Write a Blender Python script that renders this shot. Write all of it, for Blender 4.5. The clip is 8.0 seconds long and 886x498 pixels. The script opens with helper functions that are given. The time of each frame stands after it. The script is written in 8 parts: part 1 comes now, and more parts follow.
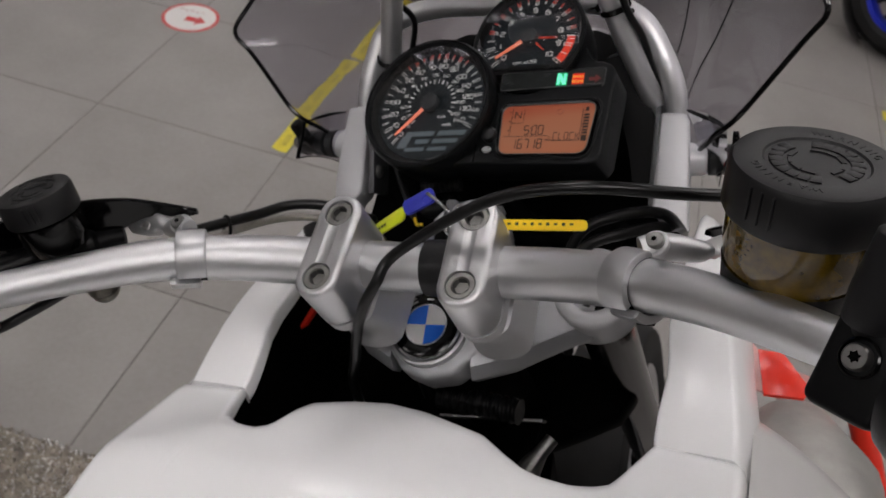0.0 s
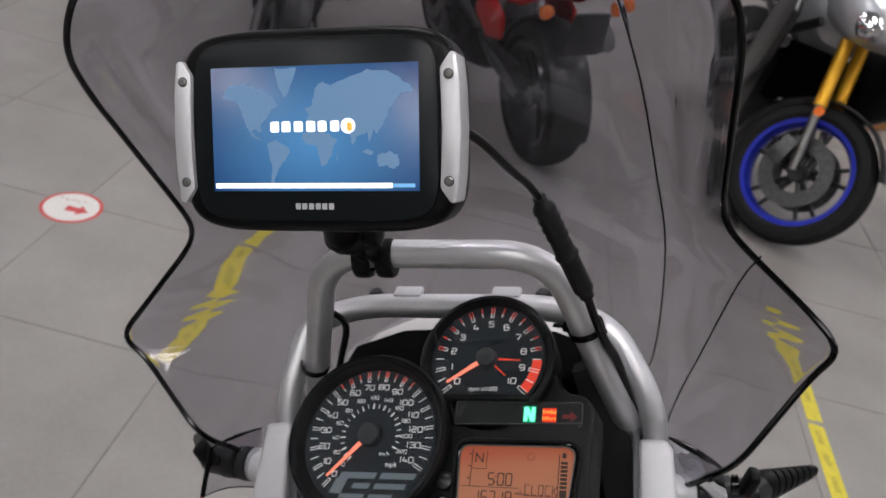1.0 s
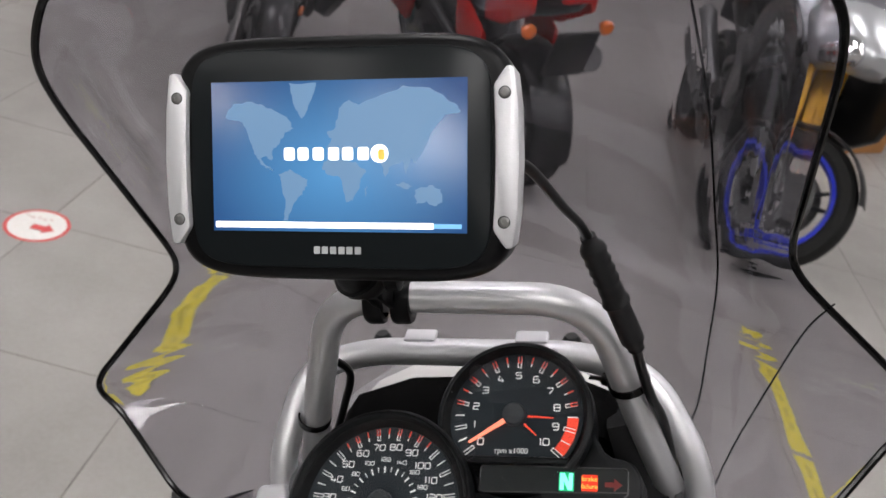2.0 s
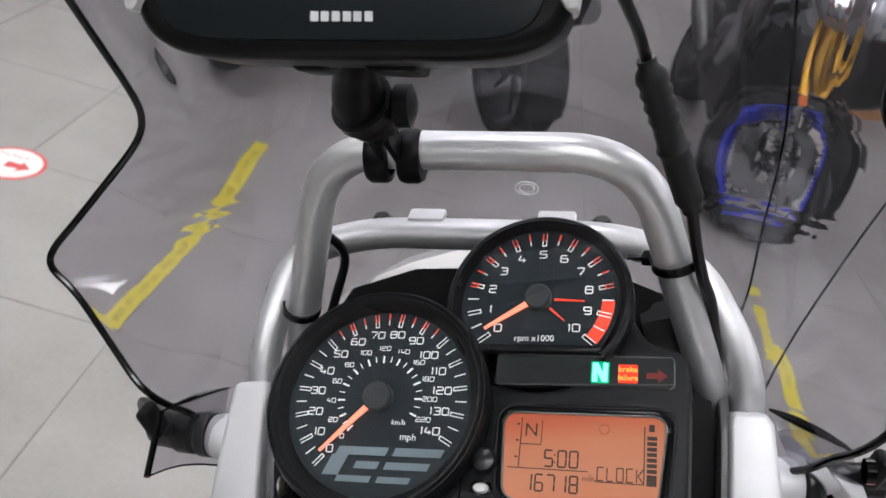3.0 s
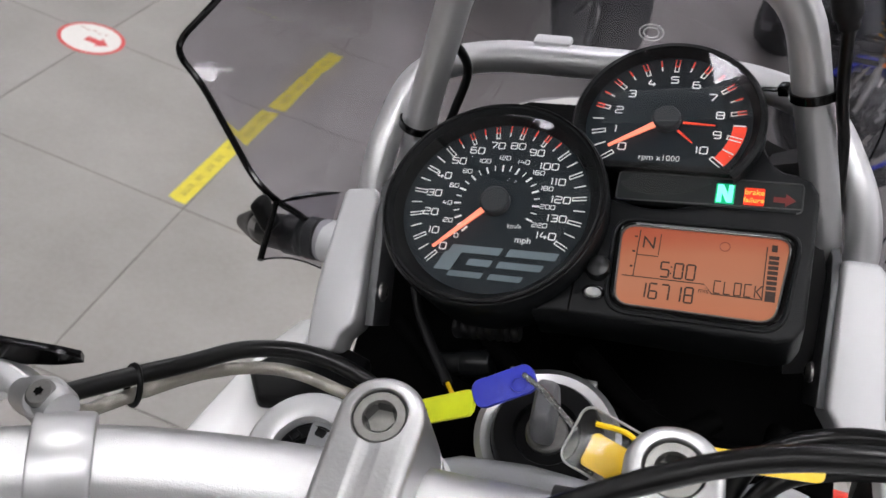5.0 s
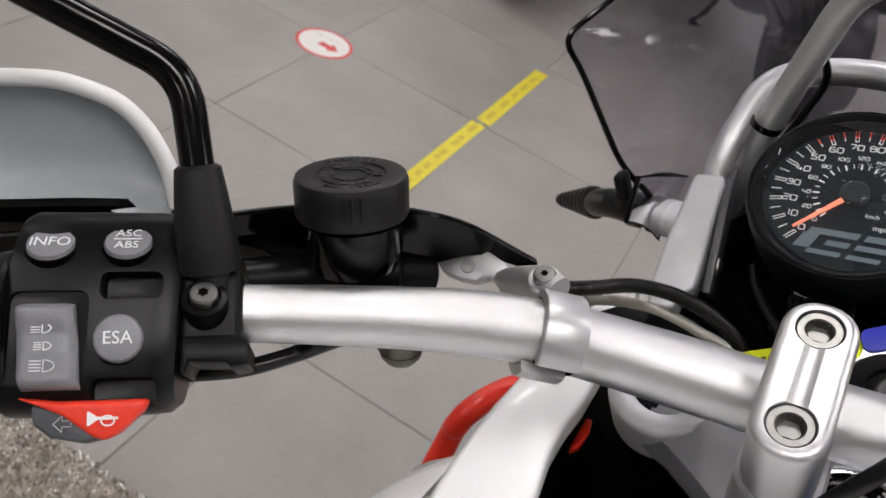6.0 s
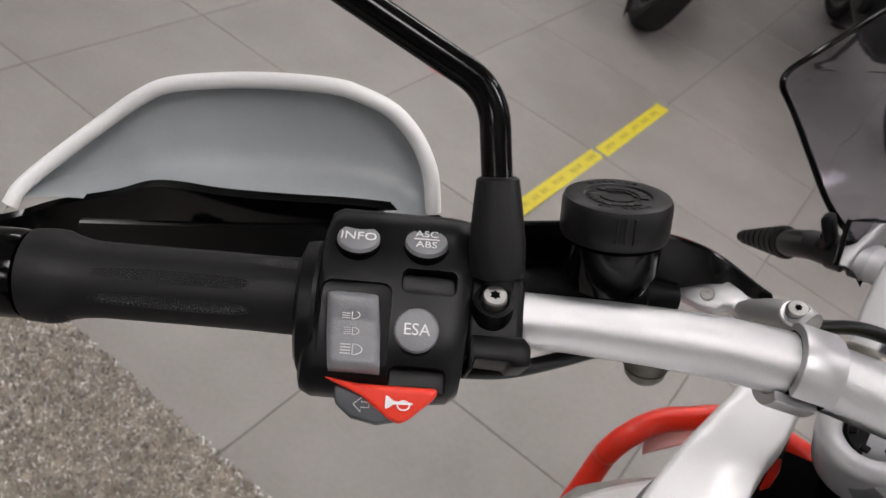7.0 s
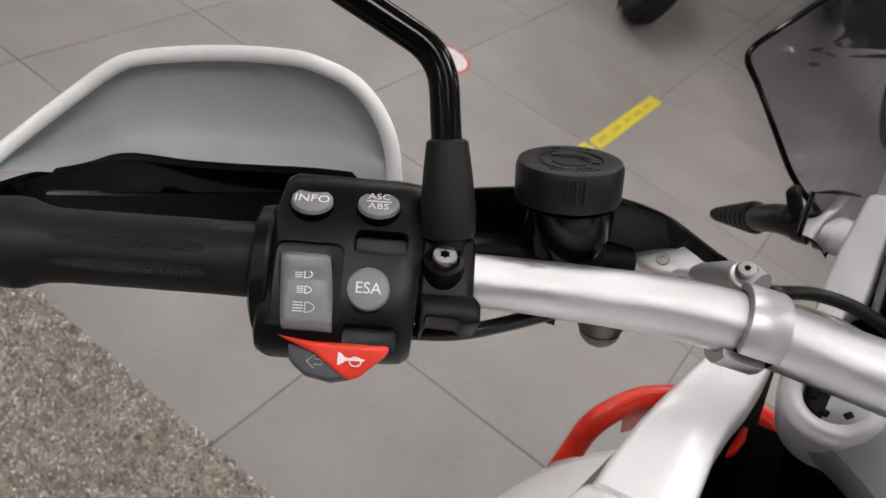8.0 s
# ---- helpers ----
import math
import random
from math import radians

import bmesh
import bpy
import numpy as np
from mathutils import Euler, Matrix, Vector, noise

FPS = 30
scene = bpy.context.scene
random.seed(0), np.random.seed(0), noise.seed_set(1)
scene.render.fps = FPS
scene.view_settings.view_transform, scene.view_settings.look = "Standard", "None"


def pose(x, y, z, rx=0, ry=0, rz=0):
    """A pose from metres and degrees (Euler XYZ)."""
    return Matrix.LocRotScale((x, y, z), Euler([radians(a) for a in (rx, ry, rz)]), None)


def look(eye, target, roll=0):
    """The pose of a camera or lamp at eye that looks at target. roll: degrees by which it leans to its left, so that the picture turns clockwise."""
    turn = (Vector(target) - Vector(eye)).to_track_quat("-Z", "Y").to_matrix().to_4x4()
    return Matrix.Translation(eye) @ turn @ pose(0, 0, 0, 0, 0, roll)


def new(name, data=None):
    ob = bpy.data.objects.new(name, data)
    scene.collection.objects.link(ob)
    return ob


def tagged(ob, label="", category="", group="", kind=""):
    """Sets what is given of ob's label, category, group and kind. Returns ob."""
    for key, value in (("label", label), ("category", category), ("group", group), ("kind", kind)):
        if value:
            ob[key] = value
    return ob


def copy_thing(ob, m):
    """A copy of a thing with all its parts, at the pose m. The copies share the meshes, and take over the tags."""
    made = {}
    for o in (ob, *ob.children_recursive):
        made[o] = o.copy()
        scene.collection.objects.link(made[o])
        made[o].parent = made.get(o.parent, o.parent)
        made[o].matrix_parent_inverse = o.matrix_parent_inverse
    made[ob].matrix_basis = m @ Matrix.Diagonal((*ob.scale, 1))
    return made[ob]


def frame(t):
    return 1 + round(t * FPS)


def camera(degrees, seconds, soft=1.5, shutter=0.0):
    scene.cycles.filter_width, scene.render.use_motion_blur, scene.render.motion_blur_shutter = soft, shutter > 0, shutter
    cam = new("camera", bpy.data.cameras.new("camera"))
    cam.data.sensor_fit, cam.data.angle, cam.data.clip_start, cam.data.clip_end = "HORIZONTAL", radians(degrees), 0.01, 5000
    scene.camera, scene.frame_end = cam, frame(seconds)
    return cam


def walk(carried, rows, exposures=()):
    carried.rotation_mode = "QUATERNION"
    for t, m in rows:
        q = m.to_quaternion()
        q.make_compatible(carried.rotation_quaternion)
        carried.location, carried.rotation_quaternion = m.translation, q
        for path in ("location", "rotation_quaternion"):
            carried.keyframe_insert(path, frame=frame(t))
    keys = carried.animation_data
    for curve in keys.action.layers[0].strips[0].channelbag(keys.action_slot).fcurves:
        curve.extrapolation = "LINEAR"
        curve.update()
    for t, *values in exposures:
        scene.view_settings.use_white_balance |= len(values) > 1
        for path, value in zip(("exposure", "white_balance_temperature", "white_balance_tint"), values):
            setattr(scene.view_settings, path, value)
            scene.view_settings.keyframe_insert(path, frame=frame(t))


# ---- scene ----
cam = camera(55.7, 8.0)
# a phone's small lens, focused at arm's length
cam.data.dof.use_dof, cam.data.dof.focus_distance, cam.data.dof.aperture_fstop = True, 0.35, 23.0
PATH = [
    (0, (0.033, 0.04, 1.542), (0.024, 1.492, 0.167), 10.0),
    (0.5, (0.001, 0.121, 1.554), (0.143, 1.718, 0.359), 12.6),
    (1, (-0.025, 0.197, 1.566), (0.163, 1.89, 0.518), 13.0),
    (1.2, (-0.034, 0.217, 1.563), (0.159, 1.931, 0.552), 13.2),
    (2.5, (-0.051, 0.275, 1.501), (0.228, 1.988, 0.508), 15.0),
    (3, (-0.044, 0.294, 1.449), (0.252, 1.969, 0.396), 16.7),
    (3.5, (-0.044, 0.307, 1.417), (0.279, 1.92, 0.279), 19.0),
    (4, (-0.039, 0.304, 1.405), (0.294, 1.887, 0.229), 20.1),
    (4.2, (-0.038, 0.301, 1.403), (0.298, 1.883, 0.225), 20.4),
    (5.3, (-0.089, 0.224, 1.386), (0.048, 1.803, 0.166), 21.9),
    (5.5, (-0.11, 0.2, 1.383), (-0.046, 1.775, 0.152), 21.8),
    (6, (-0.166, 0.147, 1.371), (-0.289, 1.705, 0.123), 21.9),
    (6.5, (-0.211, 0.11, 1.361), (-0.475, 1.639, 0.099), 22.0),
    (7, (-0.229, 0.104, 1.358), (-0.556, 1.615, 0.089), 22.1),
    (7.5, (-0.224, 0.105, 1.353), (-0.574, 1.613, 0.087), 22.2),
    (8, (-0.204, 0.099, 1.358), (-0.529, 1.607, 0.086), 21.6),
]
walk(cam, [(t, look(eye, target, roll)) for t, eye, target, roll in PATH],
     [(0, -0.62, 6500, 14), (0.5, -0.36, 6450, 14), (1, -0.2, 6300, 13), (2.5, 0.36, 6450, 11), (3, 0.47, 6150, 10), (3.5, 0.46, 6050, 10), (4.2, 0.44, 6050, 10), (5.5, 0.02, 6380, 13), (8, -0.07, 6500, 14)])

# ---- world, lights, exposure ----
world = bpy.data.worlds.new("showroom_world")
scene.world = world
world.use_nodes = True
world.node_tree.nodes["Background"].inputs[0].default_value = (0.95, 0.97, 1.0, 1)
world.node_tree.nodes["Background"].inputs[1].default_value = 0.025

# the motorcycle stands on its side stand: lean to its left, and heading
BIKE = Matrix.Translation((0.0663, 0.6523, 1.1338)) @ pose(0, 0, 0, 0, 0, -11.5) @ pose(0, 0, 0, 0, -18.5, 0)


# ---- node materials ----
def material(name, base, rough=0.5, metal=0.0, coat=0.0, bump=0.0, bump_scale=400.0, mottle=0.0, mottle_scale=12.0,
             rough_var=0.0, rough_scale=30.0, emit=None, emit_strength=0.0, alpha=1.0, trans=0.0, ior=1.45, spec=0.5, sheen=0.0):
    m = bpy.data.materials.new(name)
    m.use_nodes = True
    nt = m.node_tree
    p = nt.nodes["Principled BSDF"]
    p.inputs["Base Color"].default_value = (*base, 1)
    p.inputs["Roughness"].default_value = rough
    p.inputs["Metallic"].default_value = metal
    p.inputs["Coat Weight"].default_value = coat
    p.inputs["Coat Roughness"].default_value = 0.06
    p.inputs["Transmission Weight"].default_value = trans
    p.inputs["IOR"].default_value = ior
    p.inputs["Specular IOR Level"].default_value = spec
    p.inputs["Sheen Weight"].default_value = sheen
    co = nt.nodes.new("ShaderNodeTexCoord")
    if bump > 0:
        n = nt.nodes.new("ShaderNodeTexNoise")
        n.inputs["Scale"].default_value = bump_scale
        n.inputs["Detail"].default_value = 3
        nt.links.new(co.outputs["Object"], n.inputs["Vector"])
        b = nt.nodes.new("ShaderNodeBump")
        b.inputs["Strength"].default_value = bump
        b.inputs["Distance"].default_value = 0.0006
        nt.links.new(n.outputs["Fac"], b.inputs["Height"])
        nt.links.new(b.outputs["Normal"], p.inputs["Normal"])
    if mottle > 0:
        n = nt.nodes.new("ShaderNodeTexNoise")
        n.inputs["Scale"].default_value = mottle_scale
        n.inputs["Detail"].default_value = 6
        n.inputs["Roughness"].default_value = 0.65
        nt.links.new(co.outputs["Object"], n.inputs["Vector"])
        r = nt.nodes.new("ShaderNodeValToRGB")
        r.color_ramp.elements[0].position, r.color_ramp.elements[1].position = 0.3, 0.7
        r.color_ramp.elements[0].color = (*[c * (1 - mottle) for c in base], 1)
        r.color_ramp.elements[1].color = (*[min(1, c * (1 + mottle)) for c in base], 1)
        nt.links.new(n.outputs["Fac"], r.inputs["Fac"])
        nt.links.new(r.outputs["Color"], p.inputs["Base Color"])
    if rough_var > 0:
        n = nt.nodes.new("ShaderNodeTexNoise")
        n.inputs["Scale"].default_value = rough_scale
        n.inputs["Detail"].default_value = 5
        nt.links.new(co.outputs["Object"], n.inputs["Vector"])
        r = nt.nodes.new("ShaderNodeMapRange")
        r.inputs["To Min"].default_value = max(0.02, rough - rough_var)
        r.inputs["To Max"].default_value = min(1, rough + rough_var)
        nt.links.new(n.outputs["Fac"], r.inputs["Value"])
        nt.links.new(r.outputs["Result"], p.inputs["Roughness"])
    if emit:
        p.inputs["Emission Color"].default_value = (*emit, 1)
        p.inputs["Emission Strength"].default_value = emit_strength
    return m


def lens_material(name, tint=(1, 1, 1), ior=1.45, gloss_rough=0.02, haze=0.0):
    """Clear flat lens: lets light through and mirrors by Fresnel; haze is a film of dust."""
    m = bpy.data.materials.new(name)
    m.use_nodes = True
    nt = m.node_tree
    nt.nodes.remove(nt.nodes["Principled BSDF"])
    out = nt.nodes["Material Output"]
    t, g, f, mix = (nt.nodes.new(k) for k in ("ShaderNodeBsdfTransparent", "ShaderNodeBsdfGlossy", "ShaderNodeFresnel", "ShaderNodeMixShader"))
    t.inputs[0].default_value = (*tint, 1)
    g.inputs["Roughness"].default_value = gloss_rough
    f.inputs[0].default_value = ior
    nt.links.new(f.outputs[0], mix.inputs[0])
    nt.links.new(t.outputs[0], mix.inputs[1])
    nt.links.new(g.outputs[0], mix.inputs[2])
    last = mix
    if haze > 0:
        dust, blend, co, spots, span = (nt.nodes.new(k) for k in ("ShaderNodeBsdfDiffuse", "ShaderNodeMixShader", "ShaderNodeTexCoord", "ShaderNodeTexNoise", "ShaderNodeMapRange"))
        dust.inputs[0].default_value = (0.70, 0.69, 0.72, 1)
        spots.inputs["Scale"].default_value, spots.inputs["Detail"].default_value = 14, 6
        span.inputs["From Min"].default_value, span.inputs["From Max"].default_value = 0.3, 0.75
        span.inputs["To Min"].default_value, span.inputs["To Max"].default_value = haze * 0.55, haze * 1.5
        nt.links.new(co.outputs["Object"], spots.inputs["Vector"])
        nt.links.new(spots.outputs["Fac"], span.inputs["Value"])
        nt.links.new(span.outputs["Result"], blend.inputs[0])
        nt.links.new(mix.outputs[0], blend.inputs[1])
        nt.links.new(dust.outputs[0], blend.inputs[2])
        wave, lumps, stretch = (nt.nodes.new(k) for k in ("ShaderNodeBump", "ShaderNodeTexNoise", "ShaderNodeMapping"))
        stretch.inputs["Scale"].default_value = (1.0, 1.0, 0.3)
        lumps.inputs["Scale"].default_value, lumps.inputs["Detail"].default_value = 26, 2
        wave.inputs["Strength"].default_value, wave.inputs["Distance"].default_value = 0.25, 0.004
        nt.links.new(co.outputs["Object"], stretch.inputs[0])
        nt.links.new(stretch.outputs[0], lumps.inputs["Vector"])
        nt.links.new(lumps.outputs["Fac"], wave.inputs["Height"])
        nt.links.new(wave.outputs[0], g.inputs["Normal"])
        last = blend
    nt.links.new(last.outputs[0], out.inputs["Surface"])
    return m


def glass_material(name, tint, ior, dust):
    """Solid clear plastic that bends and mirrors light, under a thin uneven film of dust."""
    m = bpy.data.materials.new(name)
    m.use_nodes = True
    nt = m.node_tree
    nt.nodes.remove(nt.nodes["Principled BSDF"])
    g, d, mix, co, n, r = (nt.nodes.new(k) for k in ("ShaderNodeBsdfGlass", "ShaderNodeBsdfDiffuse", "ShaderNodeMixShader", "ShaderNodeTexCoord", "ShaderNodeTexNoise", "ShaderNodeMapRange"))
    g.inputs["Color"].default_value = (*tint, 1)
    g.inputs["Roughness"].default_value, g.inputs["IOR"].default_value = 0.0, ior
    d.inputs["Color"].default_value = (0.70, 0.69, 0.72, 1)
    n.inputs["Scale"].default_value, n.inputs["Detail"].default_value = 14, 6
    r.inputs["From Min"].default_value, r.inputs["From Max"].default_value = 0.3, 0.75
    r.inputs["To Min"].default_value, r.inputs["To Max"].default_value = dust * 0.55, dust * 1.5
    nt.links.new(co.outputs["Object"], n.inputs["Vector"])
    nt.links.new(n.outputs["Fac"], r.inputs["Value"])
    nt.links.new(r.outputs["Result"], mix.inputs[0])
    nt.links.new(g.outputs[0], mix.inputs[1])
    nt.links.new(d.outputs[0], mix.inputs[2])
    nt.links.new(mix.outputs[0], nt.nodes["Material Output"].inputs["Surface"])
    return m


ALU_BAR = material("anodised aluminium", (0.54, 0.54, 0.545), 0.35, 1.0, bump=0.36, bump_scale=2200, rough_var=0.05, rough_scale=60)
ALU_CAST = material("cast aluminium", (0.52, 0.52, 0.525), 0.38, 1.0, bump=0.15, bump_scale=700, rough_var=0.08)
TUBE_SILVER = material("silver painted tube", (0.55, 0.55, 0.555), 0.38, 0.75, bump=0.12, bump_scale=1800, mottle=0.04, mottle_scale=30)
PANEL_SILVER = material("silver painted steel", (0.47, 0.47, 0.48), 0.50, 0.45, bump=0.1, bump_scale=1500, mottle=0.03, mottle_scale=20)
COLLAR_CAST = material("silver cast collar", (0.56, 0.56, 0.57), 0.46, 0.55, bump=0.12, bump_scale=900, mottle=0.04, mottle_scale=40)
# Darker copy of the cast aluminium; shade below the bar is painted in.
YOKE_SHADED = material("cast yoke with shade in its grey", (0.34, 0.345, 0.355), 0.42, 0.7, bump=0.15, bump_scale=700, rough_var=0.08)
COVER_SILVER = material("silver side cover paint", (0.72, 0.71, 0.70), 0.25, 0.3, coat=0.5, mottle=0.03, mottle_scale=10)
COWL_PAINT = material("pale grey cowl paint", (0.52, 0.51, 0.49), 0.4, coat=0.2, mottle=0.03, mottle_scale=10)
STEEL = material("bolt steel", (0.19, 0.187, 0.18), 0.42, 1.0, bump=0.2, bump_scale=300, mottle=0.15, mottle_scale=200)
FORK_DARK = material("dark fork coating", (0.006, 0.006, 0.006), 0.12, 0.0, spec=0.4, rough_var=0.05)
RISER_CAST = material("rough cast riser", (0.50, 0.50, 0.505), 0.52, 0.9, bump=0.25, bump_scale=700, rough_var=0.06)
BOLT_BRIGHT = material("bright bolt steel", (0.30, 0.295, 0.28), 0.44, 1.0, bump=0.2, bump_scale=300, mottle=0.12, mottle_scale=200)
DARK_STEEL = material("dark steel", (0.10, 0.10, 0.10), 0.4, 0.9, mottle=0.3, mottle_scale=60)
# Dark grey puts the shade on the brackets' inner side into the colour.
FLANGE_SHADED = material("steel with shade in its grey", (0.085, 0.086, 0.09), 0.42, 0.3, bump=0.1, bump_scale=1500, mottle=0.05, mottle_scale=40)
COLLAR_BLACK = material("satin black collar", (0.006, 0.0065, 0.007), 0.30, spec=0.4, rough_var=0.05)
BLACK_PLASTIC = material("black plastic", (0.003, 0.003, 0.0033), 0.36, spec=0.14, bump=0.10, bump_scale=1400, rough_var=0.08)
BEZEL_BLACK = material("textured black bezel", (0.0045, 0.005, 0.0055), 0.34, spec=0.22, bump=0.45, bump_scale=1900, rough_var=0.06)
SWITCH_BLACK = material("satin black switch housing", (0.003, 0.0032, 0.0037), 0.32, spec=0.22, bump=0.12, bump_scale=2200, rough_var=0.06)
GLOSS_BLACK = material("gloss black metal", (0.0015, 0.0015, 0.0015), 0.14, 0.0, spec=0.3, rough_var=0.04)
CAP_BLACK = material("black moulded cap", (0.0065, 0.0065, 0.007), 0.40, spec=0.32, bump=0.12, bump_scale=1200, rough_var=0.08)
RUBBER = material("grip rubber", (0.007, 0.007, 0.0076), 0.47, spec=0.28, bump=0.14, bump_scale=1200, rough_var=0.1)
# Base near zero: deep shade of the cockpit recesses is put into it.
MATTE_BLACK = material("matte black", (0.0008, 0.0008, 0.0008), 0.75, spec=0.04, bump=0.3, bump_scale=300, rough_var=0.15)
CABLE_BLACK = material("cable sheath", (0.003, 0.003, 0.003), 0.28, spec=0.35, bump=0.2, bump_scale=500)
BRAID = material("braided steel hose", (0.34, 0.32, 0.28), 0.38, 0.85, bump=1.0, bump_scale=1600, mottle=0.35, mottle_scale=900)
TANK_WHITE = material("white tank paint", (0.86, 0.86, 0.865), 0.27, 0.0, coat=0.45, mottle=0.02, mottle_scale=6)
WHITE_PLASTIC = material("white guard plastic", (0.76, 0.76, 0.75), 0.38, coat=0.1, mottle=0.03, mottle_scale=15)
# Pale grey inside, darkened and blued further for its shade and reflections.
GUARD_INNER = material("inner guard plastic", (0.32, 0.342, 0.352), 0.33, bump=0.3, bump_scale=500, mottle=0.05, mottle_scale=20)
RED_PAINT = material("red crash bar paint", (0.78, 0.024, 0.006), 0.36, coat=0.2, mottle=0.06, mottle_scale=25)
# Pink puts the glossy sheen on the red bracket into its colour.
SHEEN_PLATE = material("red bracket paint with sheen in its colour", (0.74, 0.40, 0.37), 0.35, coat=0.2, mottle=0.08, mottle_scale=40)
RED_SWITCH = material("red switch plastic", (0.66, 0.035, 0.015), 0.42, bump=0.2, bump_scale=900)
PLATE_SILVER = material("satin silver plate", (0.60, 0.60, 0.61), 0.42, 0.55, bump=0.12, bump_scale=1600, mottle=0.03, mottle_scale=60)
PLATE_GREY = material("ribbed grey casting", (0.20, 0.20, 0.205), 0.5, 0.5, bump=0.2, bump_scale=700)
GREY_BUTTON = material("grey button rubber", (0.165, 0.168, 0.178), 0.36, bump=0.3, bump_scale=1100, mottle=0.05, mottle_scale=200)
PRINT_WHITE = material("white print", (0.72, 0.72, 0.70), 0.5, emit=(1.0, 0.97, 0.92), emit_strength=0.22)
BUTTON_PRINT = material("button print", (0.66, 0.66, 0.66), 0.5)
PRINT_RED_GLOW = material("red print and tick glow", (0.75, 0.05, 0.02), 0.5, emit=(1.0, 0.08, 0.03), emit_strength=0.25)
NEEDLE = material("needle plastic", (0.85, 0.25, 0.16), 0.4, emit=(1.0, 0.22, 0.12), emit_strength=0.75)
DIAL_FACE = material("dial face", (0.009, 0.014, 0.018), 0.45, spec=0.3, mottle=0.12, mottle_scale=60)
DIAL_MARK = material("dial emblem grey", (0.15, 0.19, 0.21), 0.45)
LENS = lens_material("instrument lens")
LCD_INK = material("lcd segment", (0.03, 0.015, 0.01), 0.5)
N_GREEN = material("neutral lamp", (0.0, 0.3, 0.12), 0.4, emit=(0.0, 0.50, 0.24), emit_strength=0.40)
N_DARK = material("lamp letter", (0.3, 0.8, 0.6), 0.4, emit=(0.10, 1.0, 0.60), emit_strength=1.0)
WARN_RED = material("warning lamp", (0.5, 0.02, 0.0), 0.4, emit=(1.0, 0.03, 0.01), emit_strength=0.45)
WARN_LETTER = material("warning lamp letters", (0.9, 0.6, 0.1), 0.4, emit=(1.0, 0.30, 0.04), emit_strength=0.7)
WARN_DIM = material("unlit warning arrow", (0.14, 0.015, 0.012), 0.4)
YELLOW_TAG = material("yellow key tag plastic", (0.86, 0.58, 0.01), 0.35, mottle=0.08, mottle_scale=80)
LIME_TAG = material("lime key tag plastic", (0.72, 0.80, 0.02), 0.35, mottle=0.06, mottle_scale=80)
BLUE_TAG = material("blue key tag plastic", (0.03, 0.04, 0.42), 0.4, bump=0.3, bump_scale=300)
TAG_INK = material("tag ink", (0.03, 0.04, 0.02), 0.6)
BADGE_BLUE = material("badge blue enamel", (0.01, 0.09, 0.42), 0.15, coat=0.8)
BADGE_WHITE = material("badge silver enamel", (0.70, 0.70, 0.70), 0.2, 0.6, coat=0.8)
CHROME_SOFT = material("steel braid strand", (0.44, 0.42, 0.38), 0.38, 1.0)
CHROME = material("chrome", (0.78, 0.78, 0.78), 0.12, 1.0)
TYRE = material("tyre rubber", (0.012, 0.012, 0.012), 0.75, spec=0.25, bump=0.4, bump_scale=200, mottle=0.2, mottle_scale=15)
WHEEL_BLUE = material("blue wheel paint", (0.012, 0.025, 0.42), 0.3, 0.2, coat=0.5)
FORK_GOLD = material("gold fork anodising", (0.80, 0.42, 0.03), 0.3, 0.6)
BODY_RED = material("red fairing paint", (0.60, 0.02, 0.015), 0.2, coat=0.7)
BODY_GREY = material("silver fairing paint", (0.42, 0.43, 0.45), 0.3, 0.5, coat=0.5)
BODY_BLACK = material("black fairing plastic", (0.014, 0.014, 0.015), 0.3, bump=0.2, bump_scale=150)
BODY_WHITE = material("white fairing paint", (0.72, 0.72, 0.72), 0.25, coat=0.6)
ENGINE = material("engine metal", (0.20, 0.20, 0.20), 0.4, 0.8, mottle=0.4, mottle_scale=30, bump=0.4, bump_scale=80)
VALVE_COVER = material("valve cover paint", (0.36, 0.35, 0.33), 0.42, 0.5, mottle=0.1, mottle_scale=40, bump=0.2, bump_scale=600)
ORANGE_LENS = material("orange reflector", (0.80, 0.17, 0.02), 0.25, coat=0.8)
CLEAR_TAG = lens_material("clear tag sleeve", (0.86, 0.86, 0.84), 1.4, 0.15)
HEAD_LENS = material("headlamp chrome", (0.7, 0.7, 0.72), 0.12, 0.9, bump=0.6, bump_scale=60)
CARDBOARD = material("cardboard", (0.42, 0.20, 0.07), 0.8, bump=0.3, bump_scale=120, mottle=0.12, mottle_scale=25)


# ---- mesh helpers ----
def catmull(points, per=8):
    pts = [Vector(p) for p in points]
    ext = [pts[0] * 2 - pts[1], *pts, pts[-1] * 2 - pts[-2]]
    out = []
    for i in range(1, len(ext) - 2):
        a, b, c, d = ext[i - 1:i + 3]
        for k in range(per):
            t = k / per
            out.append(0.5 * ((2 * b) + (c - a) * t + (2 * a - 5 * b + 4 * c - d) * t * t + (3 * b - a - 3 * c + d) * t ** 3))
    out.append(pts[-1])
    return out


def fillet(points, radius, per=6):
    """A polyline with its inner corners rounded."""
    pts = [Vector(p) for p in points]
    out = [pts[0]]
    for a, b, c in zip(pts, pts[1:], pts[2:]):
        u, v = (a - b), (c - b)
        r = min(radius, u.length * 0.48, v.length * 0.48)
        p, q = b + u.normalized() * r, b + v.normalized() * r
        for k in range(per + 1):
            t = k / per
            out.append(p * (1 - t) ** 2 + b * 2 * t * (1 - t) + q * t * t)
    out.append(pts[-1])
    return out


